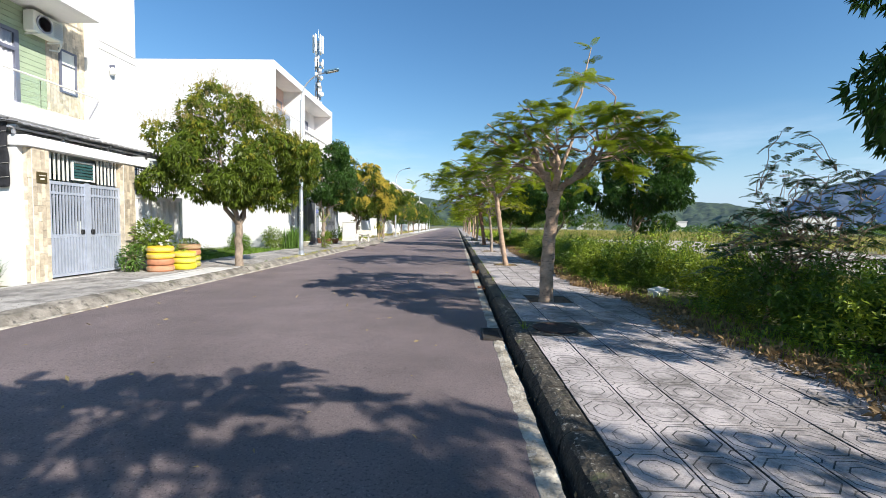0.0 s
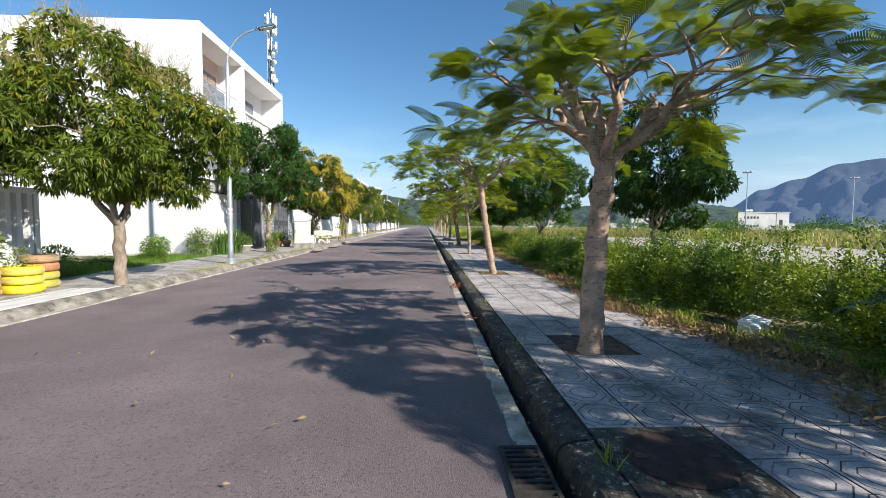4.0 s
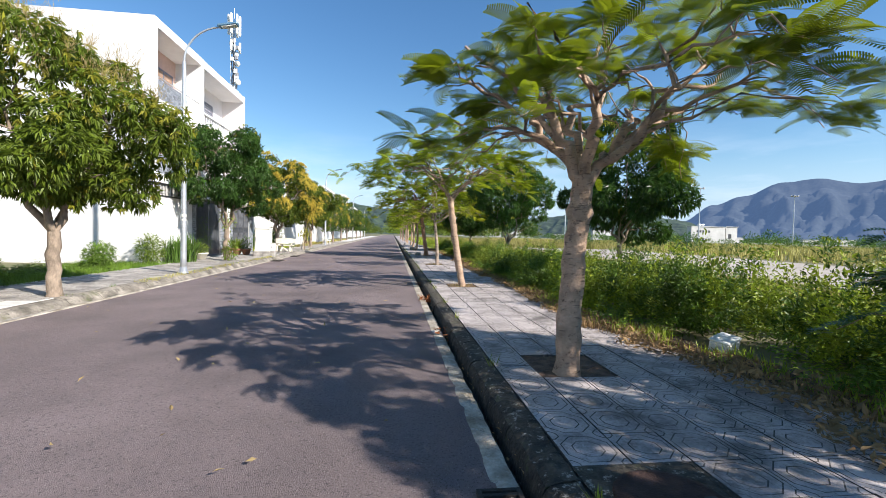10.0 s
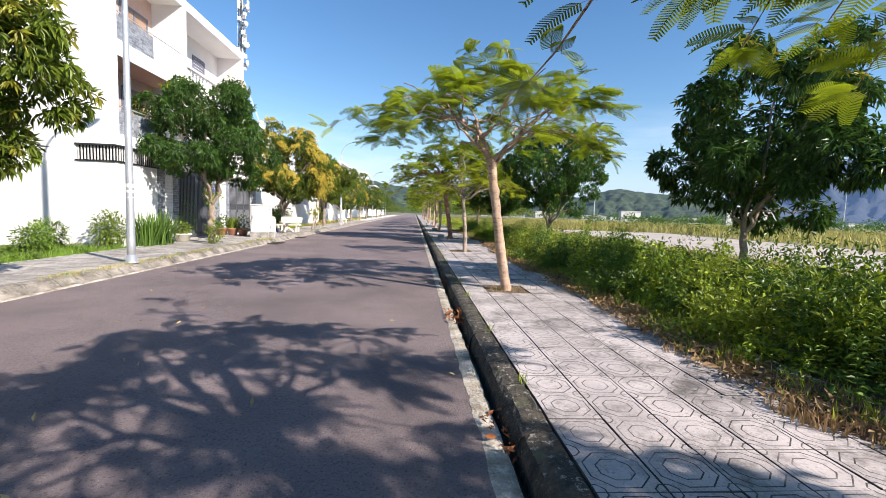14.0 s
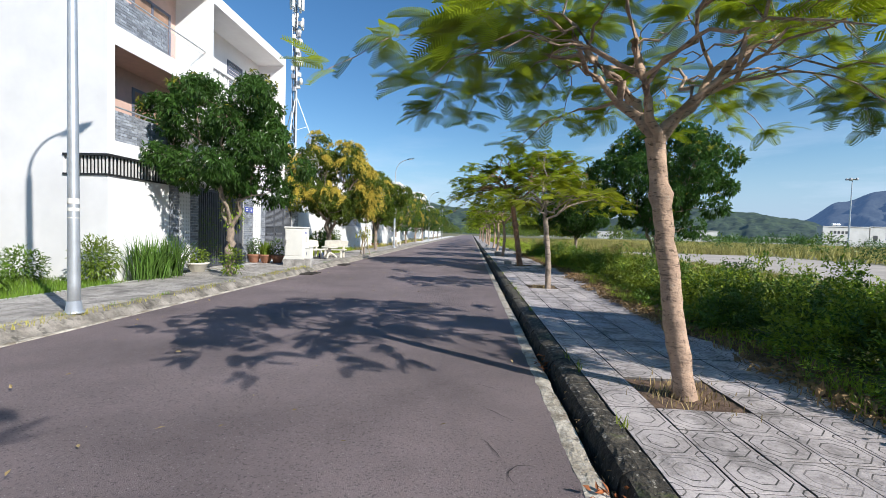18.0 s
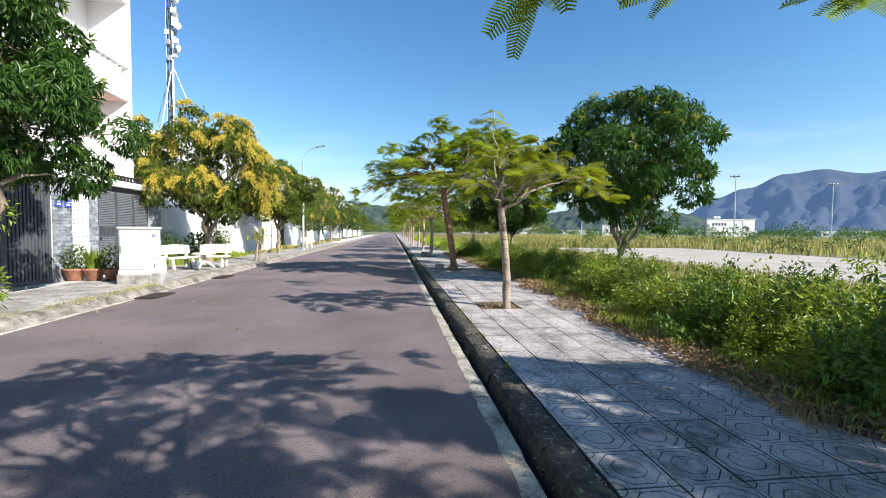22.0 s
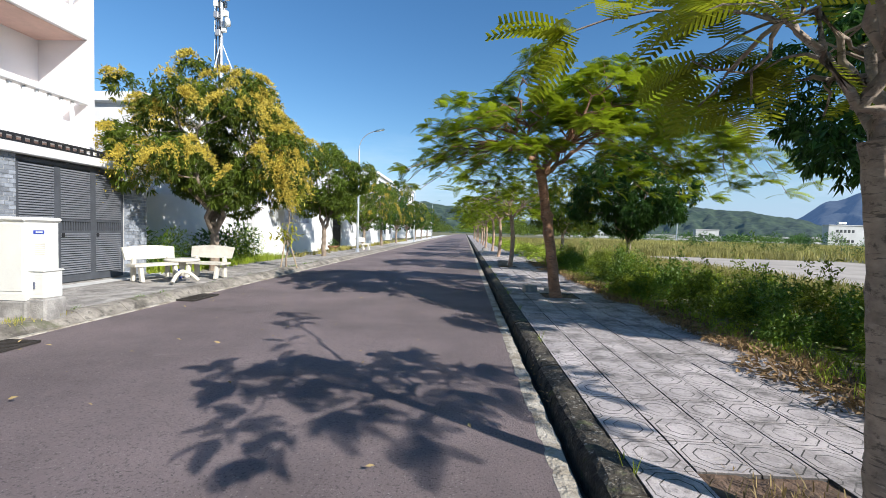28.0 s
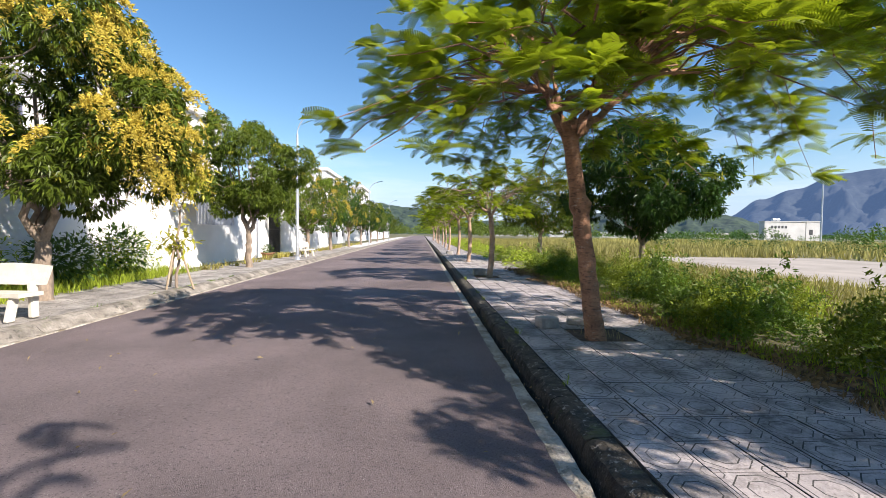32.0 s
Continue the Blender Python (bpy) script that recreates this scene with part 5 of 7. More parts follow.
part("lightning_rod", tube(bmesh.new(), (TX, TY, 24), (TX, TY, 25.4), 0.02, seg=5), M_STEEL, tw)


# ---------------------------------------------------------------- street furniture
M_YELLOW = mat("yellow_tyre_paint", (0.72, 0.47, 0.02), 0.6, vary=0.2, scale=8, bump=0.4, fine=60)
M_OLIVE = mat("olive_tyre_paint", (0.40, 0.38, 0.03), 0.6, vary=0.2, scale=8, bump=0.4, fine=60)
M_ORANGE = mat("salmon_tyre_paint", (0.50, 0.22, 0.11), 0.65, vary=0.25, scale=8, bump=0.4, fine=60)
M_LEMON = mat("lemon_tyre_paint", (0.66, 0.56, 0.03), 0.6, vary=0.2, scale=8, bump=0.4, fine=60)
M_OCHRE = mat("brown_tyre_paint", (0.34, 0.20, 0.10), 0.65, vary=0.25, scale=8, bump=0.4, fine=60)
M_PATT = mat("pale_tread_pattern", (0.58, 0.46, 0.30), 0.7, vary=0.2, scale=9, bump=0.2)
M_PLANT = mat("broad_leaf_plant", (0.095, 0.18, 0.025), 0.6, vary=0.35, scale=3, bump=0, fine=12, rand=0.5, trans=0.3)
M_PLANTY = mat("yellow_green_plant", (0.21, 0.30, 0.03), 0.5, vary=0.35, scale=3, bump=0, fine=12, rand=0.45, trans=0.35)
M_WEED = mat("weed_leaf", (0.13, 0.225, 0.021), 0.45, vary=0.45, scale=0.8, bump=0, fine=6, rand=0.6, trans=0.28)
M_WEED2 = mat("pale_weed_leaf", (0.33, 0.415, 0.032), 0.5, vary=0.45, scale=0.8, bump=0, fine=6, rand=0.6, trans=0.34)
M_GRASS = mat("meadow_grass", (0.36, 0.325, 0.085), 0.65, vary=0.45, scale=0.35, bump=0, fine=2, rand=0.5, trans=0.3)
M_DRY = mat("dry_grass", (0.36, 0.27, 0.12), 0.8, vary=0.4, scale=0.9, bump=0, fine=5, rand=0.5, trans=0.15)
M_STRAW = mat("brown_straw", (0.30, 0.195, 0.09), 0.85, vary=0.45, scale=0.9, bump=0, fine=5, rand=0.6, trans=0.1)
M_FOAM = mat("white_foam", (0.75, 0.74, 0.68), 0.8, vary=0.12, scale=9, bump=0.2)
M_FLOWER = mat("white_petal", (0.7, 0.68, 0.62), 0.7, vary=0.1, bump=0)
M_HEAD = mat("lamp_head_paint", (0.16, 0.30, 0.42), 0.4, metal=0.3, vary=0.1)


def street_lamp(x, y, label, h=7.2, flip=0):
    t = thing("street_lamp", x, y, 0.18, label, "street lamp", "street lamps", rz=flip)
    part("pole", lathe(bmesh.new(), [(0.10, 0), (0.095, 0.5), (0.062, h - 0.4), (0.055, h)], 14), M_STEEL, t)
    part("base_plate", lathe(bmesh.new(), [(0.17, 0), (0.17, 0.03), (0.13, 0.05), (0.105, 0.22)], 14), M_STEEL, t)
    bm = bmesh.new()
    pts = [Vector((1.4 * (1 - math.cos(a)) * 0.93, 0, h + 1.25 * math.sin(a))) for a in [i * math.pi / 2 / 9 * 0.92 for i in range(10)]]
    for p, q in zip(pts, pts[1:]):
        tube(bm, p, q, 0.032, seg=8)
    part("arm", bm, M_STEEL, t)
    e = pts[-1]
    bm = boxes((-0.05, 0.62, -0.13, 0.13, -0.04, 0.06), bevel=0.03)
    bm.transform(pose(e.x, 0, e.z + 0.02, 0, -12, 0))
    part("lamp_head", bm, M_HEAD, t, "blue-grey flat lamp head")
    bm = boxes((0.08, 0.56, -0.1, 0.1, -0.055, -0.042))
    bm.transform(pose(e.x, 0, e.z + 0.02, 0, -12, 0))
    part("lens", bm, M_CREAM, t)
    bm = bmesh.new()
    for k in range(4):
        lathe(bm, [(0.088, 1.55 + k * 0.13), (0.089, 1.56 + k * 0.13), (0.087, 1.65 + k * 0.13), (0.086, 1.66 + k * 0.13)], 14)
    part("notice", bm, M_CREAM, t, "pasted paper notices with small print")
    return t


street_lamp(-7.93, 19.65, "galvanised street lamp with a curved arm and pasted notices")
for yy in (53.4, 87.0, 121.0):
    street_lamp(-8.3, yy, "galvanised street lamp with a curved arm over the road")


def tyre(parent, z, r, material, tread):
    """A painted tyre lying flat, 0.19 high, with rows of small tread blocks round its wall."""
    h = 0.19
    b = part("tyre", lathe(bmesh.new(), [(r * 0.72, z), (r * 0.93, z + 0.008), (r * 0.985, z + 0.035), (r, z + 0.06), (r, z + h - 0.06), (r * 0.985, z + h - 0.035), (r * 0.93, z + h - 0.008), (r * 0.72, z + h), (r * 0.70, z + h - 0.04), (r * 0.70, z + 0.04), (r * 0.72, z)], 34), material, parent)
    V, F = [], []
    for row, zc in enumerate((z + 0.065, z + 0.095, z + 0.125)):
        for k in range(40):
            a = 2 * math.pi * (k + 0.5 * (row % 2)) / 40
            n = len(V)
            for da, dz in ((-0.035, -0.010), (0.035, -0.010), (0.035, 0.010), (-0.035, 0.010)):
                for q in (r - 0.004, r + 0.005):
                    V.append((q * math.cos(a + da + (0.02 if dz > 0 else 0)), q * math.sin(a + da + (0.02 if dz > 0 else 0)), zc + dz))
            F += [(n + 1, n + 3, n + 5, n + 7), (n, n + 1, n + 7, n + 6), (n + 2, n + 4, n + 5, n + 3), (n, n + 2, n + 3, n + 1), (n + 6, n + 7, n + 5, n + 4)]
    arr_mesh("tread_pattern", V, F, tread, b)
    return b


def leaf_plant(name, x, y, z, seed, n, spread, height, size, material, parent=None, label="", category="plant", blade=False, kind=""):
    """Leaves on upright stems in a loose mound; blade: long arching blades from the root."""
    rs = np.random.RandomState(seed)
    if blade:
        a, lean = rs.uniform(0, 2 * math.pi, n), rs.uniform(0.1, 1.0, n) ** 1.3
        base = np.stack([rs.normal(0, spread * 0.35, n), rs.normal(0, spread * 0.35, n), np.zeros(n)], 1)
        d0 = np.stack([np.cos(a) * lean * 0.5, np.sin(a) * lean * 0.5, np.ones(n)], 1)
        L = height * rs.uniform(0.6, 1.1, n)
        side = np.stack([-np.sin(a), np.cos(a), np.zeros(n)], 1) * size
        V = []
        for t, w in ((0, 0.8), (0.4, 1.0), (0.75, 0.7), (1.0, 0.05)):
            c = base + d0 * (L * t)[:, None] + np.stack([np.cos(a), np.sin(a), -np.ones(n) * 0.5], 1) * (lean * L * 0.45 * t * t)[:, None]
            V += [c - side * w, c + side * w]
        V = np.stack(V, 1).reshape(-1, 3)
        f = np.array([(0, 1, 3, 2), (2, 3, 5, 4), (4, 5, 7, 6)])
        F = (f[None] + (np.arange(n) * 8)[:, None, None]).reshape(-1, 4)
        ob = arr_mesh(name, V, F, material, parent)
    else:
        d = rs.normal(size=(n, 3))
        d /= np.linalg.norm(d, axis=1, keepdims=True)
        rr = rs.rand(n) ** 0.4
        P = d * rr[:, None] * np.array([spread, spread, height / 2]) + np.array([0, 0, height / 2])
        D = d + rs.normal(size=(n, 3)) * 0.5
        D[:, 2] -= 0.2
        ob = leaf_cloud(name, D, P, size * rs.uniform(0.6, 1.2, n), rs.uniform(-0.7, 0.7, n), material, parent)
    ob.location = (x, y, z)
    if parent is None:
        tagged(ob, label, category, "", kind)
    return ob


for (px, py, cols, rr, sd) in ((-9.45, 12.2, (M_ORANGE, M_ORANGE, M_YELLOW, M_YELLOW), 0.35, 1), (-9.2, 12.9, (M_LEMON, M_LEMON, M_LEMON), 0.34, 2), (-9.5, 13.65, (M_OLIVE, M_OLIVE, M_ORANGE, M_OCHRE), 0.34, 3)):
    t = thing("tyre_planter", px, py, 0.18, ("stacked tyre planter painted yellow and orange with plants", "low planter of lemon-yellow painted tyres", "stacked tyre planter painted olive, orange and brown")[sd - 1], "planter", "tyre planters")
    for k, c in enumerate(cols):
        tyre(t, k * 0.19, rr * (1 + 0.02 * math.sin(k * 3 + sd)), c, c if (k + sd) % 3 == 2 else M_PATT)
    top = len(cols) * 0.19
    part("soil", lathe(bmesh.new(), [(0.01, top - 0.06), (rr * 0.71, top - 0.05)], 20), M_SOIL, t)
leaf_plant("planter_shrub", -9.85, 12.45, 0.6, 5, 620, 0.5, 1.15, 0.19, M_PLANTY, label="leafy green shrub growing out of the tyre planters", category="shrub")
leaf_plant("planter_shrub", -10.05, 11.85, 0.2, 6, 420, 0.3, 0.8, 0.14, M_PLANT, label="green shrub behind the tyre planter", category="shrub")
leaf_plant("planter_shrub", -9.25, 12.85, 0.62, 7, 160, 0.3, 0.5, 0.10, M_PLANTY, label="small yellow-green plant in a tyre planter", category="plant")
leaf_plant("white_flowers", -9.4, 12.95, 0.9, 8, 5, 0.25, 0.3, 0.06, M_FLOWER, label="few white blossoms above the tyre planters", category="flowers")


def bench(x, y, rz, label):
    t = thing("bench", x, y, 0.2, label, "bench", "cast stone benches", rz=rz)
    bm = bmesh.new()
    n, W = 14, 0.66
    for (y0, z0, dy, dz, th, curve) in ((-0.22, 0.42, 0.42, 0.0, 0.07, 0.03),):
        rows = []
        for i in range(n + 1):
            u = -1 + 2 * i / n
            cv = curve * (u * u)
            rows.append([bm.verts.new((u * W, y0 - cv, z0)), bm.verts.new((u * W, y0 + dy, z0 + 0.0)), bm.verts.new((u * W, y0 + dy, z0 + th)), bm.verts.new((u * W, y0 - cv, z0 + th))])
        for a, b in zip(rows, rows[1:]):
            for k in range(4):
                bm.faces.new((a[k], a[(k + 1) % 4], b[(k + 1) % 4], b[k]))
        bm.faces.new(rows[0][::-1])
        bm.faces.new(rows[-1])
    bmesh.ops.recalc_face_normals(bm, faces=bm.faces)
    part("seat", bm, M_CAST, t)
    bm = bmesh.new()
    rows = []
    for i in range(n + 1):
        u = -1 + 2 * i / n
        top = 0.98 - 0.05 * u * u
        w = W * (1.0 + 0.06)
        rows.append([bm.verts.new((u * W, 0.20, 0.60)), bm.verts.new((u * W, 0.27, 0.60)), bm.verts.new((u * w, 0.36, top)), bm.verts.new((u * w, 0.29, top))])
    for a, b in zip(rows, rows[1:]):
        for k in range(4):
            bm.faces.new((a[k], a[(k + 1) % 4], b[(k + 1) % 4], b[k]))
    bm.faces.new(rows[0][::-1])
    bm.faces.new(rows[-1])
    bmesh.ops.recalc_face_normals(bm, faces=bm.faces)
    part("backrest", bm, M_CAST, t)
    for s in (-0.46, 0.46):
        bm = boxes((s - 0.05, s + 0.05, -0.2, -0.06, 0, 0.42), bevel=0.02)
        for v in bm.verts:
            v.co.y -= 0.10 * (1 - v.co.z / 0.42)
        part("leg", bm, M_CAST, t)
        bm = boxes((s - 0.05, s + 0.05, 0.08, 0.22, 0, 0.66), bevel=0.02)
        for v in bm.verts:
            v.co.y += 0.12 * abs(v.co.z / 0.66 - 0.55)
        part("leg", bm, M_CAST, t)
    return t


bench(-9.5, 35.3, 66, "cream cast-stone bench facing the table by the gate")
bench(-8.6, 36.25, -4, "cream cast-stone bench under the flowering mango tree")
bench(-8.55, 56.3, 75, "cream cast-stone bench beside the pavement further on")
tb = thing("round_table", -8.41, 34.86, 0.2, "round cream cast-stone table with curved legs", "table")
part("tabletop", lathe(bmesh.new(), [(0.02, 0.60), (0.40, 0.60), (0.43, 0.62), (0.43, 0.66), (0.40, 0.68), (0.02, 0.68)], 28), M_CAST, tb)
part("column", lathe(bmesh.new(), [(0.07, 0.2), (0.06, 0.4), (0.1, 0.6)], 12), M_CAST, tb)
for k in range(3):
    bm = bmesh.new()
    a = 0.5 + k * 2.094
    prev = None
    for i in range(6):
        u = i / 5
        p = Vector((math.cos(a) * (0.04 + 0.34 * u), math.sin(a) * (0.04 + 0.34 * u), 0.30 - 0.25 * u ** 1.8 + 0.02))
        if prev:
            tube(bm, prev, p, 0.05, seg=7)
        prev = p
    part("leg", bm, M_CAST, tb)

ub = thing("utility_cabinet", 0, -0.42, 0, "cream steel utility cabinet on a concrete plinth at the kerb", "cabinet")
hpart(ub, "plinth", M_CONC, (-8.92, -7.98, 30.72, 31.4, 0.1, 0.46), bevel=0.02)
hpart(ub, "body", M_CREAM, (-8.86, -8.02, 30.76, 31.36, 0.46, 1.80), bevel=0.015)
hpart(ub, "cap", M_CREAM, (-8.90, -7.98, 30.72, 31.4, 1.78, 1.86), bevel=0.03)
dr = hpart(ub, "door", M_CREAM, (-8.82, -8.06, 30.745, 30.762, 0.62, 1.74), bevel=0.006)
hpart(dr, "handle", M_GREYM, (-8.80, -8.77, 30.72, 30.746, 1.1, 1.3))
hpart(ub, "skirt", M_CREAM, (-8.87, -8.0, 30.74, 30.758, 0.47, 0.58))
for z0 in (1.22, 0.72):
    for k in range(6):
        hpart(ub, "vent_slot", M_CAST, (-8.02, -8.012, 30.92, 31.1, z0 + k * 0.035, z0 + k * 0.035 + 0.018))
hpart(ub, "number_plate", M_BLUE, (-8.02, -8.008, 30.9, 31.08, 1.58, 1.64))
hpart(ub, "number", M_LETTER, (-8.008, -8.005, 30.93, 31.05, 1.60, 1.62))
sb = thing("meter_box", 0, -0.12, 0, "small white meter box on a rough concrete block", "cabinet")
hpart(sb, "block", M_CONC, (-8.08, -7.72, 30.5, 30.9, 0.1, 0.5), bevel=0.03)
hpart(sb, "body", M_CREAM, (-8.06, -7.76, 30.52, 30.86, 0.5, 0.95), bevel=0.012)
hpart(sb, "lid", M_CREAM, (-8.08, -7.74, 30.5, 30.88, 0.95, 0.98), bevel=0.008)
hpart(sb, "latch", M_FRAME, (-7.93, -7.91, 30.505, 30.52, 0.66, 0.78))

POT = [(0.13, 0), (0.16, 0.02), (0.24, 0.26), (0.27, 0.28), (0.27, 0.33), (0.24, 0.33), (0.22, 0.28)]
for (px, py, s, m, pm, sd, lb) in ((-10.72, 31.35, 1.15, M_TERRA, M_PLANT, 1, "terracotta pot with a leafy green plant"), (-10.2, 31.4, 1.15, M_TERRA, M_PLANTY, 2, "terracotta pot with a yellow-green croton"), (-9.7, 31.5, 1.1, M_TERRA, M_PLANT, 3, "terracotta pot with a small green shrub"), (-10.35, 26.75, 1.35, M_CAST, M_PLANTY, 4, "wide cream pot with pale green leaves"), (-10.5, 54.9, 1.6, M_TERRA, M_PLANT, 5, "wide terracotta bowl with a low plant")):
    t = thing("flower_pot", px, py, 0.19, lb, "flower pot", "flower pots")
    part("pot", lathe(bmesh.new(), [(r * s, z * (s if s < 1.2 else 1.0)) for r, z in POT], 24), m, t)
    part("soil", lathe(bmesh.new(), [(0.01, 0.27), (0.23 * s, 0.27)], 16), M_SOIL, t)
    if sd in (2,):
        leaf_plant("foliage", 0, 0, 0.25, 70 + sd, 130, 0.3, 0.8, 0.02, pm, t, blade=True)
    else:
        leaf_plant("foliage", 0, 0, 0.25, 70 + sd, 260, 0.34, 0.85 if sd < 4 else 0.55, 0.15, pm, t)
leaf_plant("shoot_bush", -8.65, 25.95, 0.18, 80, 260, 0.32, 0.95, 0.16, M_PLANTY, label="leafy basal shoots at the foot of the mango tree", category="shrub")
leaf_plant("creeper", -9.0, 26.55, 1.6, 81, 260, 0.4, 1.5, 0.16, M_PLANTY, label="bright young shoots hanging along the mango trunk", category="plant")
leaf_plant("wall_shrub", -10.7, 27.9, 0.2, 82, 700, 0.45, 2.3, 0.08, M_WEED, label="climbing shrub in front of the dark gate", category="shrub")
for i, (yy, xx) in enumerate(((24.4, -10.4), (24.9, -10.3), (25.4, -10.35))):
    leaf_plant("reed_clump", xx, yy, 0.16, 90 + i, 130, 0.5, 1.35, 0.018, M_PLANT, label="clump of tall arching reed leaves by the white wall", category="reeds", blade=True)
leaf_plant("wall_shrub", -10.9, 23.3, 0.15, 94, 1300, 0.55, 1.3, 0.13, M_PLANTY, label="yellow-green shrub against the white wall", category="shrub")
leaf_plant("wall_shrub", -11.6, 21.2, 0.12, 95, 1100, 0.5, 0.9, 0.12, M_WEED, label="weedy shrub on the empty plot", category="shrub")
leaf_plant("wall_shrub", -12.6, 22.9, 0.12, 96, 1100, 0.55, 1.0, 0.12, M_WEED, label="tall weedy shrub on the empty plot", category="shrub")
leaf_plant("wall_shrub", -10.8, 15.6, 0.12, 97, 1000, 0.5, 0.9, 0.12, M_WEED, label="weedy shrub beside the yard wall", category="shrub")
# hedge-like plants on the plot behind the benches
for i in range(9):
    rnd = random.Random(100 + i)
    leaf_plant("plot_shrub", -11.4 + rnd.uniform(-0.6, 0.5), 37.5 + i * 0.95, 0.15, 100 + i, 520, 0.8, rnd.uniform(1.1, 1.9), 0.15 if i % 3 else 0.24, (M_PLANT, M_WEED, M_WEED2)[i % 3], label="leafy green shrub on the plot behind the benches", category="shrub")

# staked sapling
sp = thing("sapling", -8.05, 40.8, 0.18, "staked mango sapling with a thin bare stem", "tree")
rs = np.random.RandomState(9)
segs = [chain_to(random.Random(4), Vector((0, 0, 0)), Vector((0.1, 0, 2.2)), 0.045, 0.03, 6, 0.02), chain_to(random.Random(5), Vector((0.1, 0, 2.2)), Vector((0.5, 0.1, 3.4)), 0.025, 0.01, 5, 0.03), chain_to(random.Random(6), Vector((0.1, 0, 2.2)), Vector((-0.25, -0.1, 3.2)), 0.022, 0.01, 5, 0.03)]
Vl, Fl = limb_mesh(segs)
arr_mesh("trunk", Vl, Fl, M_BARKM, sp, True)
P = np.concatenate([rs.normal(0, 0.22, (110, 3)) + np.array(c) for c in ((0.5, 0.1, 3.3), (-0.25, -0.1, 3.1), (0.3, 0, 2.8), (0, 0, 1.3))])
D = rs.normal(size=(440, 3))
D[:, 2] -= 0.6
leaf_cloud("crown", D, P, rs.uniform(0.18, 0.3, 440), rs.uniform(-0.6, 0.6, 440), M_YOUNG, sp)
for k in range(3):
    a = k * 2.094 + 0.4
    part("stake", tube(bmesh.new(), (0.42 * math.cos(a), 0.42 * math.sin(a), -0.05), (0.03 * math.cos(a), 0.03 * math.sin(a), 1.35), 0.028, seg=7), M_WOOD, sp, "bleached wooden stake")
part("tie", lathe(bmesh.new(), [(0.07, 1.2), (0.075, 1.22), (0.075, 1.3), (0.07, 1.32)], 10), M_BLACK, sp)


# ---------------------------------------------------------------- right side: pits, covers, blocks, box
HOLES = ((1.382, -1.856), (1.382, 9.029), (1.382, 17.191), (1.382, 26.261), (1.836, 35.331), (1.382, 44.855))
for (tx, ty) in HOLES:
    s = boxes((tx - 0.452, tx + 0.452, ty - 0.452, ty + 0.452, 0.06, 0.122))
    bmesh.ops.subdivide_edges(s, edges=s.edges[:], cuts=9, use_grid_fill=True)
    rnd = random.Random(int(ty * 7))
    for v in s.verts:
        if v.co.z > 0.12:
            v.co.z += rnd.uniform(0.001, 0.022)
    structure("tree_pit", s, M_SOIL, "bare brown soil of a square tree pit")
    if ty > 12:
        leaf_plant("pit_grass", tx, ty, 0.125, int(ty), 260 if ty < 30 else 60, 0.62, 0.11, 0.005, M_DRY, label="dry grass tufts in the tree pit", category="grass", blade=True, kind="stuff")
mh = thing("manhole_cover", 0.9285, 6.33, 0.143, "rust-brown manhole cover in a worn concrete frame", "manhole cover")
hpart(mh, "frame", M_KERBT, (-0.45, 0.45, -0.45, -0.41, 0, 0.011), (-0.45, 0.45, 0.41, 0.45, 0, 0.011), (-0.45, -0.41, -0.41, 0.41, 0, 0.011), (0.41, 0.45, -0.41, 0.41, 0, 0.011), bevel=0.003)
hpart(mh, "bed", M_KERBT, (-0.408, 0.408, -0.408, 0.408, 0, 0.009))
part("lid", lathe(bmesh.new(), [(0.02, 0.0), (0.33, 0.0), (0.345, 0.012), (0.34, 0.022), (0.31, 0.024), (0.30, 0.021), (0.02, 0.023)], 28), M_RUST, mh)
for k in (-0.25, 0.25):
    hpart(mh, "lifting_slot", M_BLACK, (k - 0.04, k + 0.04, -0.015, 0.015, 0.0225, 0.0255))


def grate(x0, x1, y0, y1, z, label, metal=M_GREYM):
    t = thing("drain_grate", (x0 + x1) / 2, (y0 + y1) / 2, z, label, "drain grate", "drain grates")
    w, h = (x1 - x0) / 2, (y1 - y0) / 2
    hpart(t, "frame", metal, (-w, w, -h, -h + 0.03, 0, 0.03), (-w, w, h - 0.03, h, 0, 0.03), (-w, -w + 0.03, -h + 0.03, h - 0.03, 0, 0.03), (w - 0.03, w, -h + 0.03, h - 0.03, 0, 0.03))
    n = int((y1 - y0) / 0.06)
    for i in range(1, n):
        yy = -h + 2 * h * i / n
        hpart(t, "bar", metal, (-w + 0.03, w - 0.03, yy - 0.014, yy + 0.014, 0, 0.026))
    # thin black sheet on the road paints the shade inside the drain
    hpart(t, "pit", M_BLACK, (-w + 0.03, w - 0.03, -h + 0.03, h - 0.03, 0.001, 0.004))


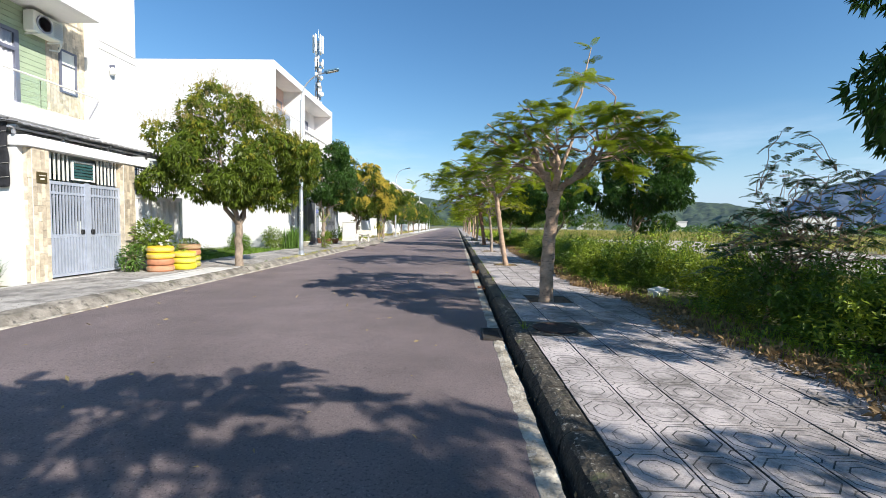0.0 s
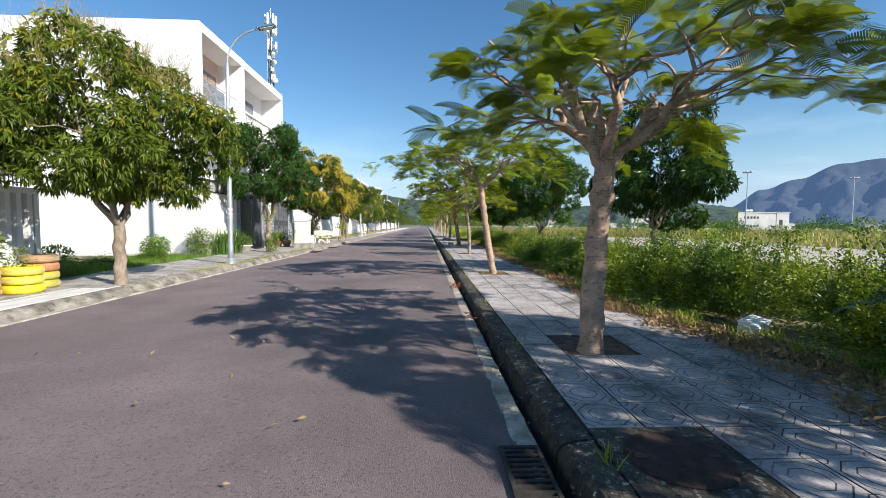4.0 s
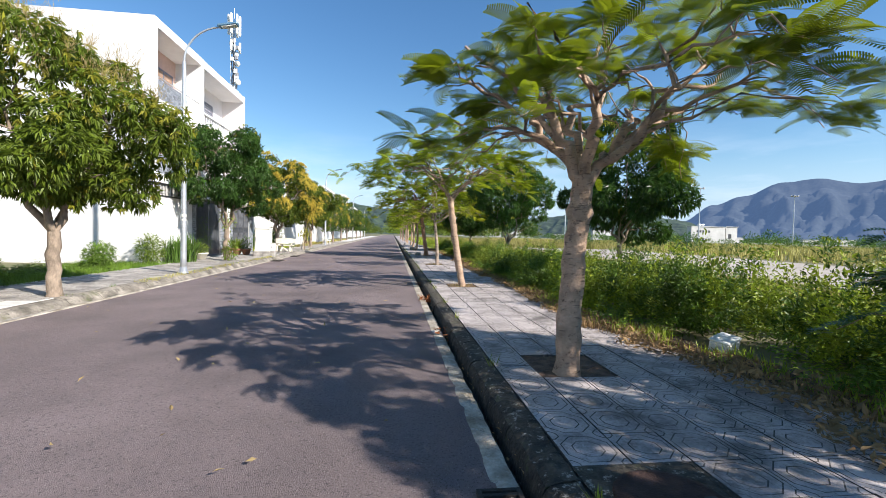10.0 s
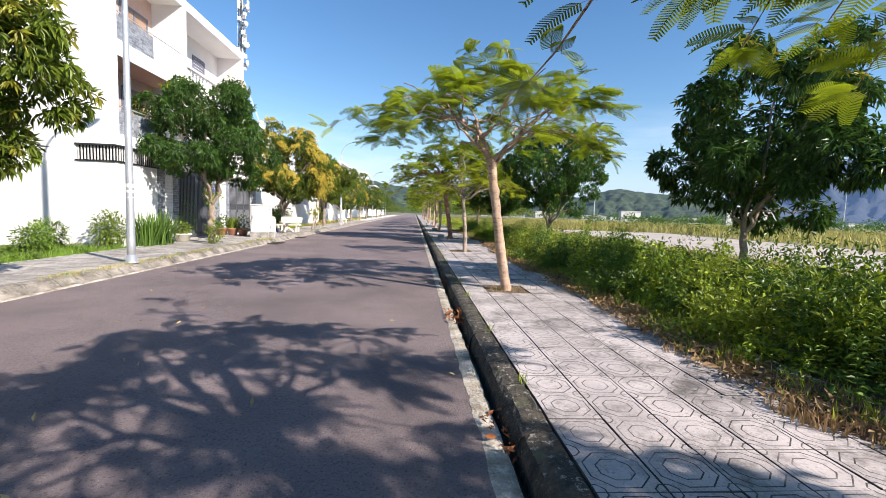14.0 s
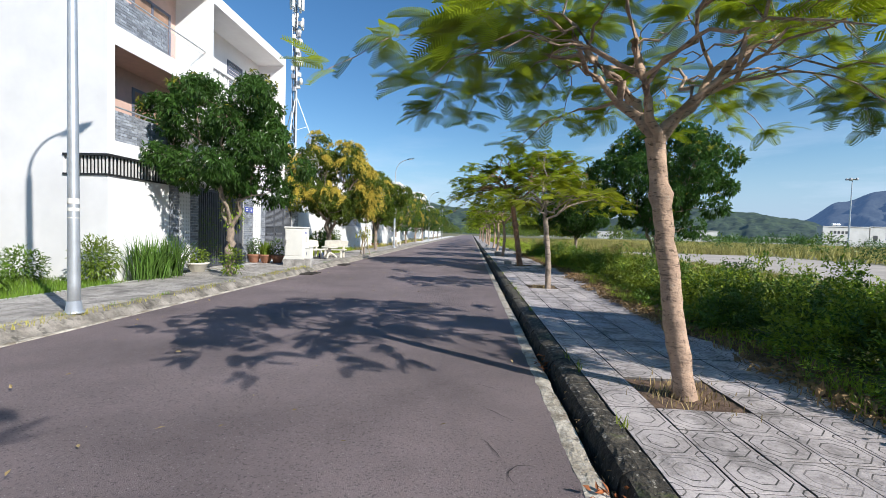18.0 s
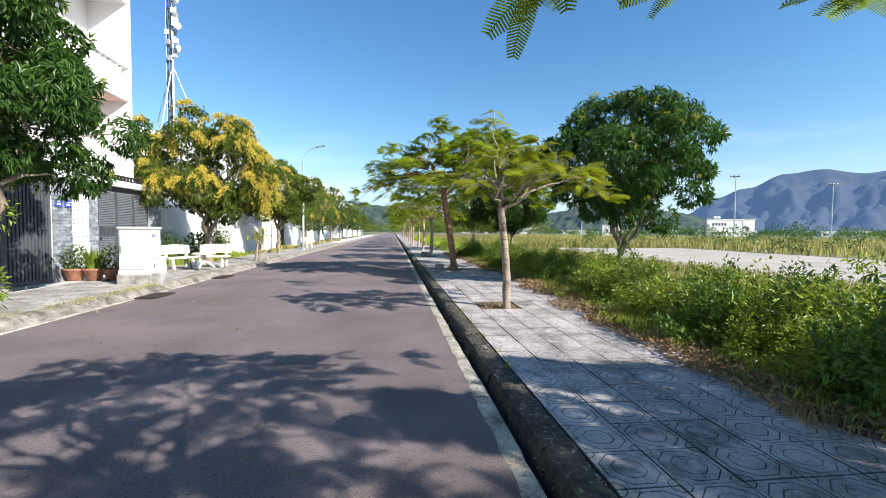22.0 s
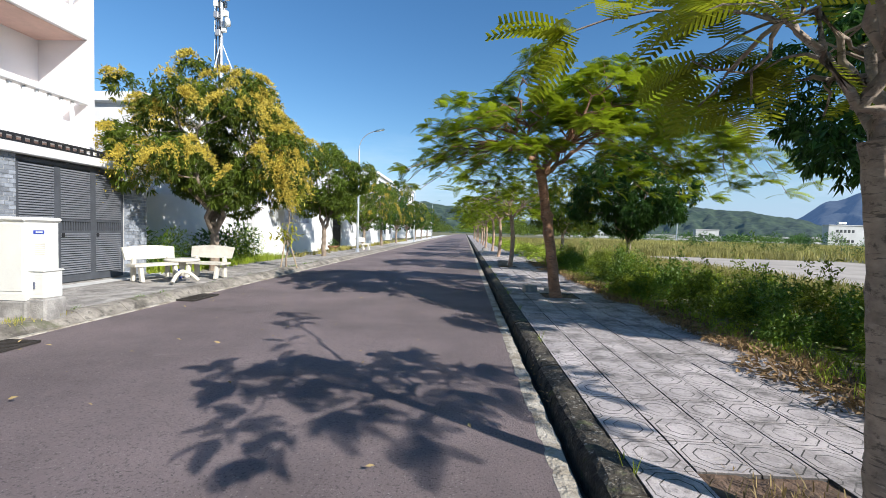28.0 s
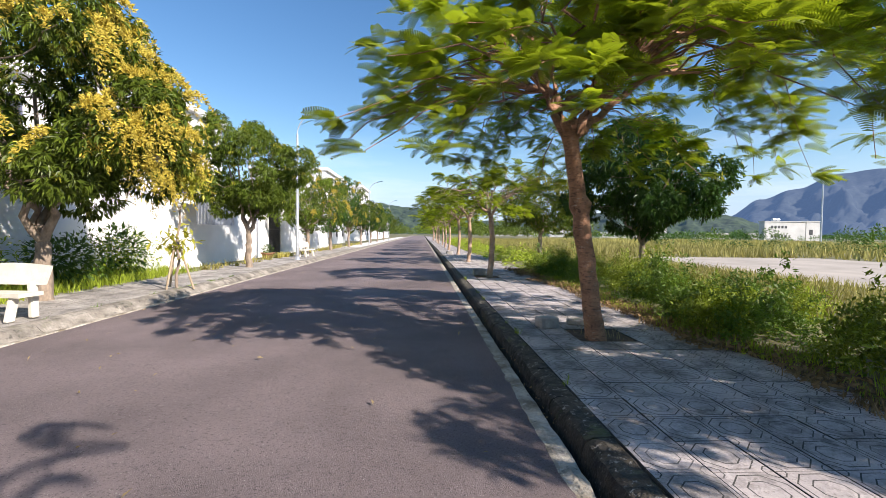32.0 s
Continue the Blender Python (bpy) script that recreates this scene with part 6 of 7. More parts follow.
grate(-0.2, 0.1, 6.07, 6.75, 0.004, "rusty cast iron drain grate in the gutter", M_IRON)
grate(-7.5, -6.98, 28.6, 29.6, 0.012, "cast iron drain grate beside the kerb", M_IRON)
grate(-7.5, -7.05, 33.3, 34.3, 0.012, "cast iron drain grate beside the kerb", M_IRON)
bk = thing("bucket", -9.25, 35.9, 0.2, "small blue plastic bucket standing behind the table", "bucket")
part("pail", lathe(bmesh.new(), [(0.10, 0), (0.105, 0.01), (0.135, 0.24), (0.145, 0.25), (0.145, 0.265), (0.13, 0.265), (0.125, 0.24), (0.095, 0.02)], 20), M_BLUE, bk)
for (bx, by, w, l, h, rz) in ((1.12, 35.9, 0.36, 0.26, 0.2, 10), (1.72, 36.15, 0.3, 0.2, 0.12, -15), (1.18, 45.4, 0.5, 0.3, 0.28, 4), (1.1, 63.0, 0.5, 0.3, 0.25, 0)):
    t = thing("stone_block", bx, by, 0.15, "loose rough concrete block lying by a tree", "block", "stone blocks", rz=rz)
    hpart(t, "block", M_CONC, (-w / 2, w / 2, -l / 2, l / 2, 0, h), bevel=0.025)
fb = thing("foam_box", 4.0, 9.6, 0.22, "white polystyrene box lying tilted in the weeds", "box", rz=28)
hpart(fb, "body", M_FOAM, (-0.2, 0.2, -0.13, 0.13, 0, 0.16), bevel=0.02)
hpart(fb, "lid", M_FOAM, (-0.21, 0.21, -0.14, 0.14, 0.16, 0.2), bevel=0.015)
fb.matrix_basis = pose(4.0, 9.6, 0.16, 8, -6, 28)

# ---------------------------------------------------------------- weeds and grass
def height_noise(x, y, s=0.5):
    return noise.noise(Vector((x * s, y * s, 3.7)))


def thicket(name, n, x0, x1, y0, y1, hfun, size, material, seed, label):
    """Thousands of small leaves heaped to an uneven height over a strip of ground."""
    rs = np.random.RandomState(seed)
    X, Y = rs.uniform(x0, x1, n), rs.uniform(y0, y1, n)
    H = np.array([hfun(a, b) for a, b in zip(X, Y)])
    keep = H > 0.05
    X, Y, H = X[keep], Y[keep], H[keep]
    Z = 0.1 + H * rs.rand(len(X)) ** 0.33
    P = np.stack([X, Y, Z], 1)
    D = rs.normal(size=(len(X), 3))
    D[:, 2] = D[:, 2] * 0.5 + 0.1
    ob = leaf_cloud(name, D, P, size * rs.uniform(0.6, 1.4, len(X)), rs.uniform(-1, 1, len(X)), material, None)
    return tagged(ob, label, "plants", "", "stuff")


def dry_bush(x, y, w, h, seed, green):
    leaf_plant("weed_clump", x, y, 0.14, seed, 260, w, h, 0.007, M_DRY if not green else M_WEED, label="tall dry grass clump at the foot of the white wall" if not green else "green grass clump at the foot of the white wall", category="grass", blade=True, kind="stuff")


for i, (xx, yy, w, h, gr) in enumerate(((-14.6, 8.5, 0.9, 1.15, 0), (-13.6, 8.7, 0.8, 1.1, 0), (-13.0, 8.5, 0.6, 0.85, 1), (-12.3, 8.8, 0.7, 0.95, 0), (-11.7, 8.7, 0.5, 0.8, 0), (-11.15, 8.75, 0.45, 0.75, 1), (-15.6, 8.2, 1.0, 1.2, 0), (-11.4, 8.2, 0.5, 0.4, 0), (-12.8, 8.0, 0.6, 0.45, 0), (-14.0, 7.7, 0.7, 0.5, 0))):
    dry_bush(xx, yy, w, h, 300 + i, gr)
leaf_plant("dead_vine", -12.1, 9.08, 0.9, 320, 110, 0.22, 0.9, 0.12, M_DRY, label="withered brown vine climbing the white wall", category="vine")


EDGE = ((-6, 3.3), (6.2, 3.35), (7.4, 3.5), (9.5, 3.35), (10.5, 2.95), (11.2, 2.65), (13, 2.85), (17, 3.0), (23, 2.9), (25.6, 3.1), (27.3, 3.4), (30.8, 3.5), (36, 3.3), (60, 3.2))


def edge_x(y):
    return np.interp(y, *zip(*EDGE)) + 0.11 * math.sin(y * 1.7 + 1) + 0.06 * math.sin(y * 4.3)


def h_near(x, y):
    u = x - edge_x(y)
    if u < 0 or (x < 4.4 and abs(y - 9.3) < 1.0):
        return 0
    top = (1.5 if y < 8.5 else 1.2 if y < 22 else (1.0 if y < 34 else 0.8)) * (0.62 + 1.05 * height_noise(x, y, 0.75)) + 0.7 * max(0, height_noise(x + 9, y, 1.9))
    if height_noise(x - 5, y + 3, 1.25) < -0.22:
        top *= 0.45
    return max(0.08, top) * min(1, 0.12 + u / 0.8) * (1 if x < 5.6 else max(0.22, 1 - (x - 5.6) / 2.0))


def sprigs(name, n, x0, x1, y0, y1, hfun, k, size, material, seed, label, lo=0.6, hi=1.2):
    """Leafy upright shoots: each has a leaning stem with leaves set spirally up to its tip."""
    rs = np.random.RandomState(seed)
    X, Y = rs.uniform(x0, x1, n), rs.uniform(y0, y1, n)
    H = np.minimum(np.array([hfun(a, b) for a, b in zip(X, Y)]) * rs.uniform(lo, hi, n), rs.uniform(1.05, 1.4, n))
    ok = H > 0.08
    X, Y, H = X[ok], Y[ok], H[ok]
    n = len(X)
    la, lm = rs.uniform(0, 2 * math.pi, n), rs.uniform(0.1, 0.45, n)
    T = np.tile(0.10 + 0.90 * ((np.arange(k) + 0.5) / k) ** 0.75, n)
    Xr, Yr, Hr, lr, mr_ = (np.repeat(v, k) for v in (X, Y, H, la, lm))
    P = np.stack([Xr + np.cos(lr) * mr_ * Hr * T ** 2, Yr + np.sin(lr) * mr_ * Hr * T ** 2, 0.1 + Hr * T], 1)
    a = np.tile(np.arange(k) * 2.39996, n) + np.repeat(rs.uniform(0, 6.28, n), k) + rs.normal(0, 0.3, n * k)
    D = np.stack([np.cos(a), np.sin(a), 0.05 + 0.4 * (T - 0.5) + rs.normal(0, 0.25, n * k)], 1)
    S = size * (1.25 - 0.6 * T) * rs.uniform(0.7, 1.35, n * k)
    ob = leaf_cloud(name, D, P + D * 0.02, S, rs.uniform(-0.5, 0.5, n * k), material, None)
    return tagged(ob, label, "plants", "", "stuff")


def mounds(n, y0, y1, lo, hi, material, seed, label, k=900, set_back=0.55, leaf=(0.05, 0.12)):
    """Rounded leafy weed mounds of uneven size with shadowed gaps between them, their leaves gathered on arching shoots."""
    rs = np.random.RandomState(seed)
    Ps, Ds, Ss = [], [], []
    for m_ in range(n):
        y = rs.uniform(y0, y1)
        u = set_back + rs.rand() * 3.2
        x = edge_x(y) + u
        h = rs.uniform(lo, hi) * (0.75 if x > 6.0 else 1) * min(1, 0.35 + u / 1.5)
        r = rs.uniform(0.34, 0.72)
        if (x - r < 4.3 and abs(y - 9.5) < 0.5 + r) or u < r * 0.8:
            continue
        q = 22
        sd = rs.normal(size=(q, 3))
        sd /= np.linalg.norm(sd, axis=1, keepdims=True)
        sd[:, 2] = np.abs(sd[:, 2]) + 0.15
        reach = rs.uniform(0.65, 1.25, q)
        i = rs.randint(0, q, k)
        f = rs.uniform(0.25, 1.0, k) ** 0.6
        c = sd[i] * np.array([r, r, h]) * (reach[i] * f)[:, None]
        c[:, 2] += 0.12 * h * f * (1 - f) * 4
        Ps.append(np.array([x, y, 0.06]) + c + rs.normal(size=(k, 3)) * np.array([0.06, 0.06, 0.05]))
        Ds.append(sd[i] * 0.5 + rs.normal(size=(k, 3)) * 0.75 + np.array([0, 0, -0.1]))
        Ss.append(rs.uniform(*leaf, k))
    P = np.concatenate(Ps)
    return tagged(leaf_cloud("weed_mounds", np.concatenate(Ds), P, np.concatenate(Ss), rs.uniform(-1, 1, len(P)), material, None), label, "plants", "", "stuff")


mounds(70, -2, 13.5, 1.0, 1.4, M_WEED, 201, "tall bushy dark green weeds beside the pavement", 1100, 0.7)
mounds(55, -2, 13.5, 0.95, 1.4, M_WEED2, 202, "tall bushy yellow-green weeds beside the pavement", 1100, 0.7)
mounds(45, 13.5, 23, 0.8, 1.2, M_WEED, 205, "bushy dark green weeds along the pavement", 1000)
mounds(40, 13.5, 23, 0.7, 1.15, M_WEED2, 206, "bushy yellow-green weeds along the pavement", 1000)
mounds(48, 22, 48, 0.7, 1.25, M_WEED, 203, "bushy dark green weed mounds beside the pavement", 1250, 0.4)
mounds(58, 22, 48, 0.65, 1.25, M_WEED2, 204, "bushy yellow-green weed mounds beside the pavement", 1250, 0.35)
sprigs("weed_thicket", 620, 3.0, 7.2, -2, 22, h_near, 26, 0.085, M_WEED, 1, "green weed shoots standing among the mounds", 0.6, 1.1)
sprigs("weed_thicket", 520, 3.0, 7.2, -2, 22, h_near, 26, 0.08, M_WEED2, 2, "paler weed shoots rising out of the thicket", 0.7, 1.15)
thicket("weed_thicket", 24000, 3.0, 7.2, -2, 22, lambda x, y: 0.28 * h_near(x, y), 0.07, M_WEED, 7, "low dark leaves under the weed shoots")
sprigs("weed_thicket", 420, 3.0, 7.4, 22, 48, h_near, 24, 0.085, M_WEED2, 3, "yellow-green weeds along the pavement edge", 0.6, 1.15)
sprigs("weed_thicket", 320, 3.0, 7.4, 22, 48, h_near, 24, 0.085, M_WEED, 4, "dark green weeds along the pavement edge")
thicket("weed_thicket", 24000, 3.0, 7.4, 22, 48, lambda x, y: 0.3 * h_near(x, y), 0.07, M_WEED, 8, "low dark leaves under the further weeds")
thicket("weed_thicket", 26000, 3.0, 8.5, 48, 120, h_near, 0.16, M_WEED2, 5, "weeds along the far pavement")
thicket("leaf_litter", 22000, 2.6, 3.9, -2, 48, lambda x, y: 0.10 if -0.75 * (0.45 + height_noise(x, y, 0.9)) < x - edge_x(y) < 0.4 else 0, 0.10, M_STRAW, 6, "dry brown leaves and stalks along the pavement edge")


def grass(name, n, x0, x1, y0, y1, hmin, hmax, w, material, seed, label, z=0.1, clump=0.0, follow=False):
    """Upright blades of grass scattered over an area, or along the ragged edge of the weeds."""
    rs = np.random.RandomState(seed)
    X, Y = rs.uniform(x0, x1, n), rs.uniform(y0, y1, n)
    if clump:
        k = max(1, n // 30)
        ci = rs.randint(0, k, n)
        X, Y = X[ci] + rs.normal(0, clump, n), Y[ci] + rs.normal(0, clump, n)
        ok = (X > x0) & (X < x1)
        X, Y = X[ok], Y[ok]
        n = len(X)
    if follow:
        X = X + np.array([edge_x(v) for v in Y])
    a = rs.uniform(0, 2 * math.pi, n)
    H = rs.uniform(hmin, hmax, n)
    b = np.stack([X, Y, np.full(n, z)], 1)
    s = np.stack([np.cos(a), np.sin(a), np.zeros(n)], 1) * w
    tip = b + np.stack([rs.normal(0, 0.3, n) * H, rs.normal(0, 0.3, n) * H, H], 1)
    mid = b * 0.45 + tip * 0.55 + np.array([0, 0, 0.06]) * H[:, None]
    V = np.stack([b - s, b + s, mid + s * 0.7, tip, mid - s * 0.7], 1).reshape(-1, 3)
    f = np.array([(0, 1, 2), (0, 2, 4), (4, 2, 3)])
    F = (f[None] + (np.arange(n) * 5)[:, None, None]).reshape(-1, 3)
    return tagged(arr_mesh(name, V, F, material), label, "grass", "", "stuff")


ys = [-6 + 0.12 * i for i in range(456)]
rnd = random.Random(77)
V = []
for y in ys:
    e = edge_x(y) + rnd.uniform(-0.07, 0.07)
    V += [(e, y, 0.150), (e + 0.05 + rnd.uniform(0, 0.05), y, 0.166 + rnd.uniform(0, 0.01)), (e + 0.35, y, 0.172 + rnd.uniform(0, 0.025)), (e + 0.8, y, 0.15 + rnd.uniform(0, 0.02)), (max(e + 1.0, 4.1), y, 0.09)]
F = [(j * 5 + i, j * 5 + i + 1, (j + 1) * 5 + i + 1, (j + 1) * 5 + i) for j in range(len(ys) - 1) for i in range(4)]
tagged(arr_mesh("verge_soil", V, F, M_SOIL), "brown soil with straw spilling over the pavement edge", "", "", "structure")
bpy.data.objects["leaf_litter"].location.z = 0.05
grass("edge_grass", 15000, -0.25, 0.75, -2, 48, 0.04, 0.16, 0.007, M_STRAW, 15, "flattened dry straw along the ragged pavement edge", z=0.16, clump=0.1, follow=True)
grass("edge_grass", 13000, -0.05, 0.8, -2, 48, 0.06, 0.22, 0.007, M_WEED2, 16, "short green grass along the ragged pavement edge", z=0.15, clump=0.09, follow=True)
grass("meadow_grass", 38000, 6.9, 13.9, -4, 62, 0.14, 0.42, 0.014, M_GRASS, 11, "tall yellow-green meadow grass on the open field")
grass("meadow_grass", 30000, 5.5, 32, 62, 140, 0.4, 0.9, 0.03, M_GRASS, 12, "tall yellow-green meadow grass further off")
grass("meadow_grass", 40000, 32, 110, -20, 160, 0.5, 1.2, 0.06, M_GRASS, 13, "rough grass beyond the concrete strip")
grass("meadow_grass", 500, 4.6, 8, 20, 60, 0.4, 0.95, 0.010, M_WEED2, 14, "tall green grass among the weeds", clump=0.12)
grass("plot_grass", 16000, -13.5, -10.3, 15.2, 23.7, 0.06, 0.28, 0.007, M_WEED, 16, "short green grass on the empty plot")
grass("plot_grass", 9000, -13.5, -10.0, 37, 46, 0.1, 0.5, 0.010, M_WEED2, 17, "grass on the plot behind the benches")
grass("plot_grass", 3800, -20, -10.5, -2, 8.8, 0.15, 0.6, 0.010, M_DRY, 18, "tall dry grass on the plot before the first house", clump=0.18)
grass("plot_grass", 6000, -20, -10.5, -2, 9.0, 0.12, 0.5, 0.011, M_WEED, 19, "green grass among the dry stalks", clump=0.15)
grass("verge_grass", 2500, -10.3, -9.6, 46, 90, 0.1, 0.5, 0.02, M_GRASS, 20, "grass verge by the far wall", clump=0.1)
sprigs("plot_weeds", 700, -18, -10.6, 5.5, 9.0, lambda x, y: 0.9 * max(0, 0.3 + height_noise(x, y, 0.9)) * (0.4 + 0.6 * (y - 5.5) / 3.5), 18, 0.09, M_WEED, 21, "low weeds at the foot of the white side wall")
sprigs("plot_weeds", 1100, -13.4, -10.5, 15.2, 23.6, lambda x, y: 0.75 * max(0, 0.15 + height_noise(x, y, 0.8)), 18, 0.13, M_WEED, 22, "weeds on the empty plot")

# feathery sapling on the field edge
for k, (sx, sy, sh) in enumerate(((4.95, 6.95, 3.5), (5.35, 6.7, 3.0), (4.7, 7.2, 2.5))):
    flame_tree(sx, sy, 71 + k, fork=0.9, h=sh, rx=1.0, rim=1.2, r=0.036, fronds=430, tips=48, arms=4, size=0.5, ground=0.1, label="slender feathery wild tree among the weeds", dry=M_LEAFM, far=True)

# ---------------------------------------------------------------- distance
def clumps(name, pts, seed, material, label, k=260, leafsize=0.5):
    rs = np.random.RandomState(seed)
    Ps, Ds, Ss = [], [], []
    for x, y, r, h in pts:
        d = rs.normal(size=(k, 3))
        d /= np.linalg.norm(d, axis=1, keepdims=True)
        d[:, 2] = np.abs(d[:, 2])
        Ps.append(np.array([x, y, h * 0.25]) + d * np.array([r, r, h * 0.75]) * rs.uniform(0.6, 1.0, (k, 1)))
        Ds.append(d + rs.normal(size=(k, 3)) * 0.8)
        Ss.append(np.full(k, leafsize * r / 2) * rs.uniform(0.6, 1.3, k))
    P, D, S = np.concatenate(Ps), np.concatenate(Ds), np.concatenate(Ss)
    return tagged(leaf_cloud(name, D, P, S, rs.uniform(-1, 1, len(P)), material, None), label, "trees", "", "stuff")


rnd = random.Random(77)
clumps("far_bushes", [(rnd.uniform(32, 50), rnd.uniform(15, 90), rnd.uniform(0.9, 1.8), rnd.uniform(1.4, 2.9)) for _ in range(30)], 30, M_LEAFM, "dark bushes along the far side of the concrete strip", 260, 0.32)
clumps("far_bushes", [(rnd.uniform(33, 150), rnd.uniform(60, 230), rnd.uniform(1.2, 2.6), rnd.uniform(1.5, 3.6)) for _ in range(70)], 31, M_WEED, "scattered dark bushes across the far field", 160, 0.45)
clumps("far_bushes", [(rnd.uniform(120, 420), rnd.uniform(180, 420), rnd.uniform(3, 7), rnd.uniform(3, 7)) for _ in range(110)], 32, M_LEAFM, "belt of trees at the far side of the field", 140, 0.5)
clumps("far_trees", [(rnd.uniform(9, 60), rnd.uniform(170, 330), rnd.uniform(3, 5), rnd.uniform(5, 9)) for _ in range(60)] + [(rnd.uniform(-40, -9), rnd.uniform(190, 340), rnd.uniform(3, 5), rnd.uniform(5, 9)) for _ in range(40)], 33, M_LEAFM2, "trees closing the end of the street", 220, 0.5)
clumps("far_trees", [(rnd.uniform(-8, 9), rnd.uniform(335, 380), 4, 7) for _ in range(12)], 34, M_LEAFM2, "trees across the end of the street", 220, 0.5)


M_FARWALL = mat("far_white_wall", (0.52, 0.52, 0.50), 0.85, vary=0.15, scale=0.2, bump=0.1, fine=3)


def far_block(x, y, w, d, h, label, floors=2, n=6, tanks=0):
    b = thing("building", x, y, 0.1, label, "building", "far buildings")
    hpart(b, "wall", M_FARWALL, (-w / 2, w / 2, -d / 2, d / 2, 0, h))
    hpart(b, "roof", M_FARWALL, (-w / 2 - 0.4, w / 2 + 0.4, -d / 2 - 0.4, d / 2 + 0.4, h, h + 0.4))
    for f in range(floors):
        for i in range(n):
            xx = -w * 0.36 + w * 0.42 * (i + 0.5) / n
            z = h * (f + 0.3) / floors
            hpart(b, "window", M_DARKIN, (xx - w / n * 0.14, xx + w / n * 0.14, -d / 2 - 0.05, -d / 2 + 0.02, z, z + h / floors * 0.28))
    for k in range(tanks):
        part("roof_tank", tube(bmesh.new(), (-w * 0.25 + k * 2.2, 0, h + 1.3), (-w * 0.25 + k * 2.2 + 1.8, 0, h + 1.3), 0.8, seg=12), M_STEEL, b)


far_block(203, 262, 24, 4, 10.5, "white industrial building with roof tanks beyond the field", 2, 5, 2)
far_block(219.5, 262, 8, 4, 10.8, "narrow white end block of the far building", 1, 1)
far_block(150, 300, 14, 3, 7, "small white box-shaped building beyond the field", 1, 2)
for i in range(16):
    r2 = random.Random(i + 900)
    far_block(r2.uniform(90, 420), r2.uniform(290, 520), r2.uniform(10, 26), 4, r2.uniform(3, 6), "pale low building at the foot of the hills", 1, 4)
for (px, py, hh) in ((90, 122, 17), (140, 140, 18), (60, 150, 15)):
    t = thing("floodlight_mast", px, py, 0.1, "tall floodlight mast at the far edge of the field", "mast", "floodlight masts")
    part("pole", tube(bmesh.new(), (0, 0, 0), (0, 0, hh), 0.2, 0.1, 10), M_STEEL, t)
    part("ring", lathe(bmesh.new(), [(0.3, hh - 0.1), (1.0, hh), (1.0, hh + 0.15), (0.3, hh + 0.1)], 14), M_STEEL, t)
    for k in range(5):
        a = k * 1.2566
        hpart(t, "floodlight", M_GREYM, (math.cos(a) - 0.25, math.cos(a) + 0.25, math.sin(a) - 0.2, math.sin(a) + 0.2, hh - 0.1, hh + 0.35), bevel=0.04)


# distant slopes: air haze is put into the material as a blue glow
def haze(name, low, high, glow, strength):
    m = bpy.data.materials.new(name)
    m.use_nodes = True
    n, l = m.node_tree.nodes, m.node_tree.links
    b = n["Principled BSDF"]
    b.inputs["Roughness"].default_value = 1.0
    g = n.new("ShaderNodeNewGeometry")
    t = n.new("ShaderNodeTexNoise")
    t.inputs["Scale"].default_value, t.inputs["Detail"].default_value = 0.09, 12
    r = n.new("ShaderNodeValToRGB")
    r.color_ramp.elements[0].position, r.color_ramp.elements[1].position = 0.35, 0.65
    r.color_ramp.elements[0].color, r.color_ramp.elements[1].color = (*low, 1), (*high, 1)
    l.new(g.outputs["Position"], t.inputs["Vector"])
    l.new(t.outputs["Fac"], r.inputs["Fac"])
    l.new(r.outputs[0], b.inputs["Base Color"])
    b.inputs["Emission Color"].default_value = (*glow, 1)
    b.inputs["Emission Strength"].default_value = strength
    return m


M_HILL = haze("haze_glow_hill", (0.008, 0.022, 0.010), (0.045, 0.068, 0.028), (0.07, 0.13, 0.20), 0.16)
# the mountain's base colour leans blue for the same haze
M_MOUNT = haze("haze_glow_mountain", (0.008, 0.014, 0.020), (0.024, 0.032, 0.032), (0.08, 0.14, 0.27), 0.55)


# crests as seen over the field: green hills first, blue mountains behind
def polar_range(name, az0, az1, dist, hfun, material, label, nu=360, nv=36, depth=0.35):
    """Hills on an arc round the street: az in degrees to the right of the street's line, hfun gives the crest's height."""
    V, F = [], []
    for i in range(nu + 1):
        az = az0 + (az1 - az0) * i / nu
        top = hfun(az)
        for j in range(nv + 1):
            v = j / nv
            r = dist * (1 - depth * (1 - v))
            rough = noise.fractal(Vector((az * 0.55, v * 4.5, dist * 0.002)), 0.75, 2.1, 8) * 0.17 * top * math.sin(math.pi * v) ** 0.7
            V.append((math.sin(radians(az)) * r, math.cos(radians(az)) * r + 15, max(-2, top * (v ** 1.25) + rough - 1.5)))
    for i in range(nu):
        for j in range(nv):
            a = i * (nv + 1) + j
            F.append((a, a + 1, a + nv + 2, a + nv + 1))
    return tagged(arr_mesh(name, V, F, material, None, True), label, "", "", "structure")


def crest(az, knots):
    for (a, h), (b, k) in zip(knots, knots[1:]):
        if a <= az <= b:
            t = (az - a) / (b - a)
            t = t * t * (3 - 2 * t)
            return h + (k - h) * t + 2.2 * noise.fractal(Vector((az * 0.9, 1.7, 0)), 0.8, 2.0, 5)
    return 0.0


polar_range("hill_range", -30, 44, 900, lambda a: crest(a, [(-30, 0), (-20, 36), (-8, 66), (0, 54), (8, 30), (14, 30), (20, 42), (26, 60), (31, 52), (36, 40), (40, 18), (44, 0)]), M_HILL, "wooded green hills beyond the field")
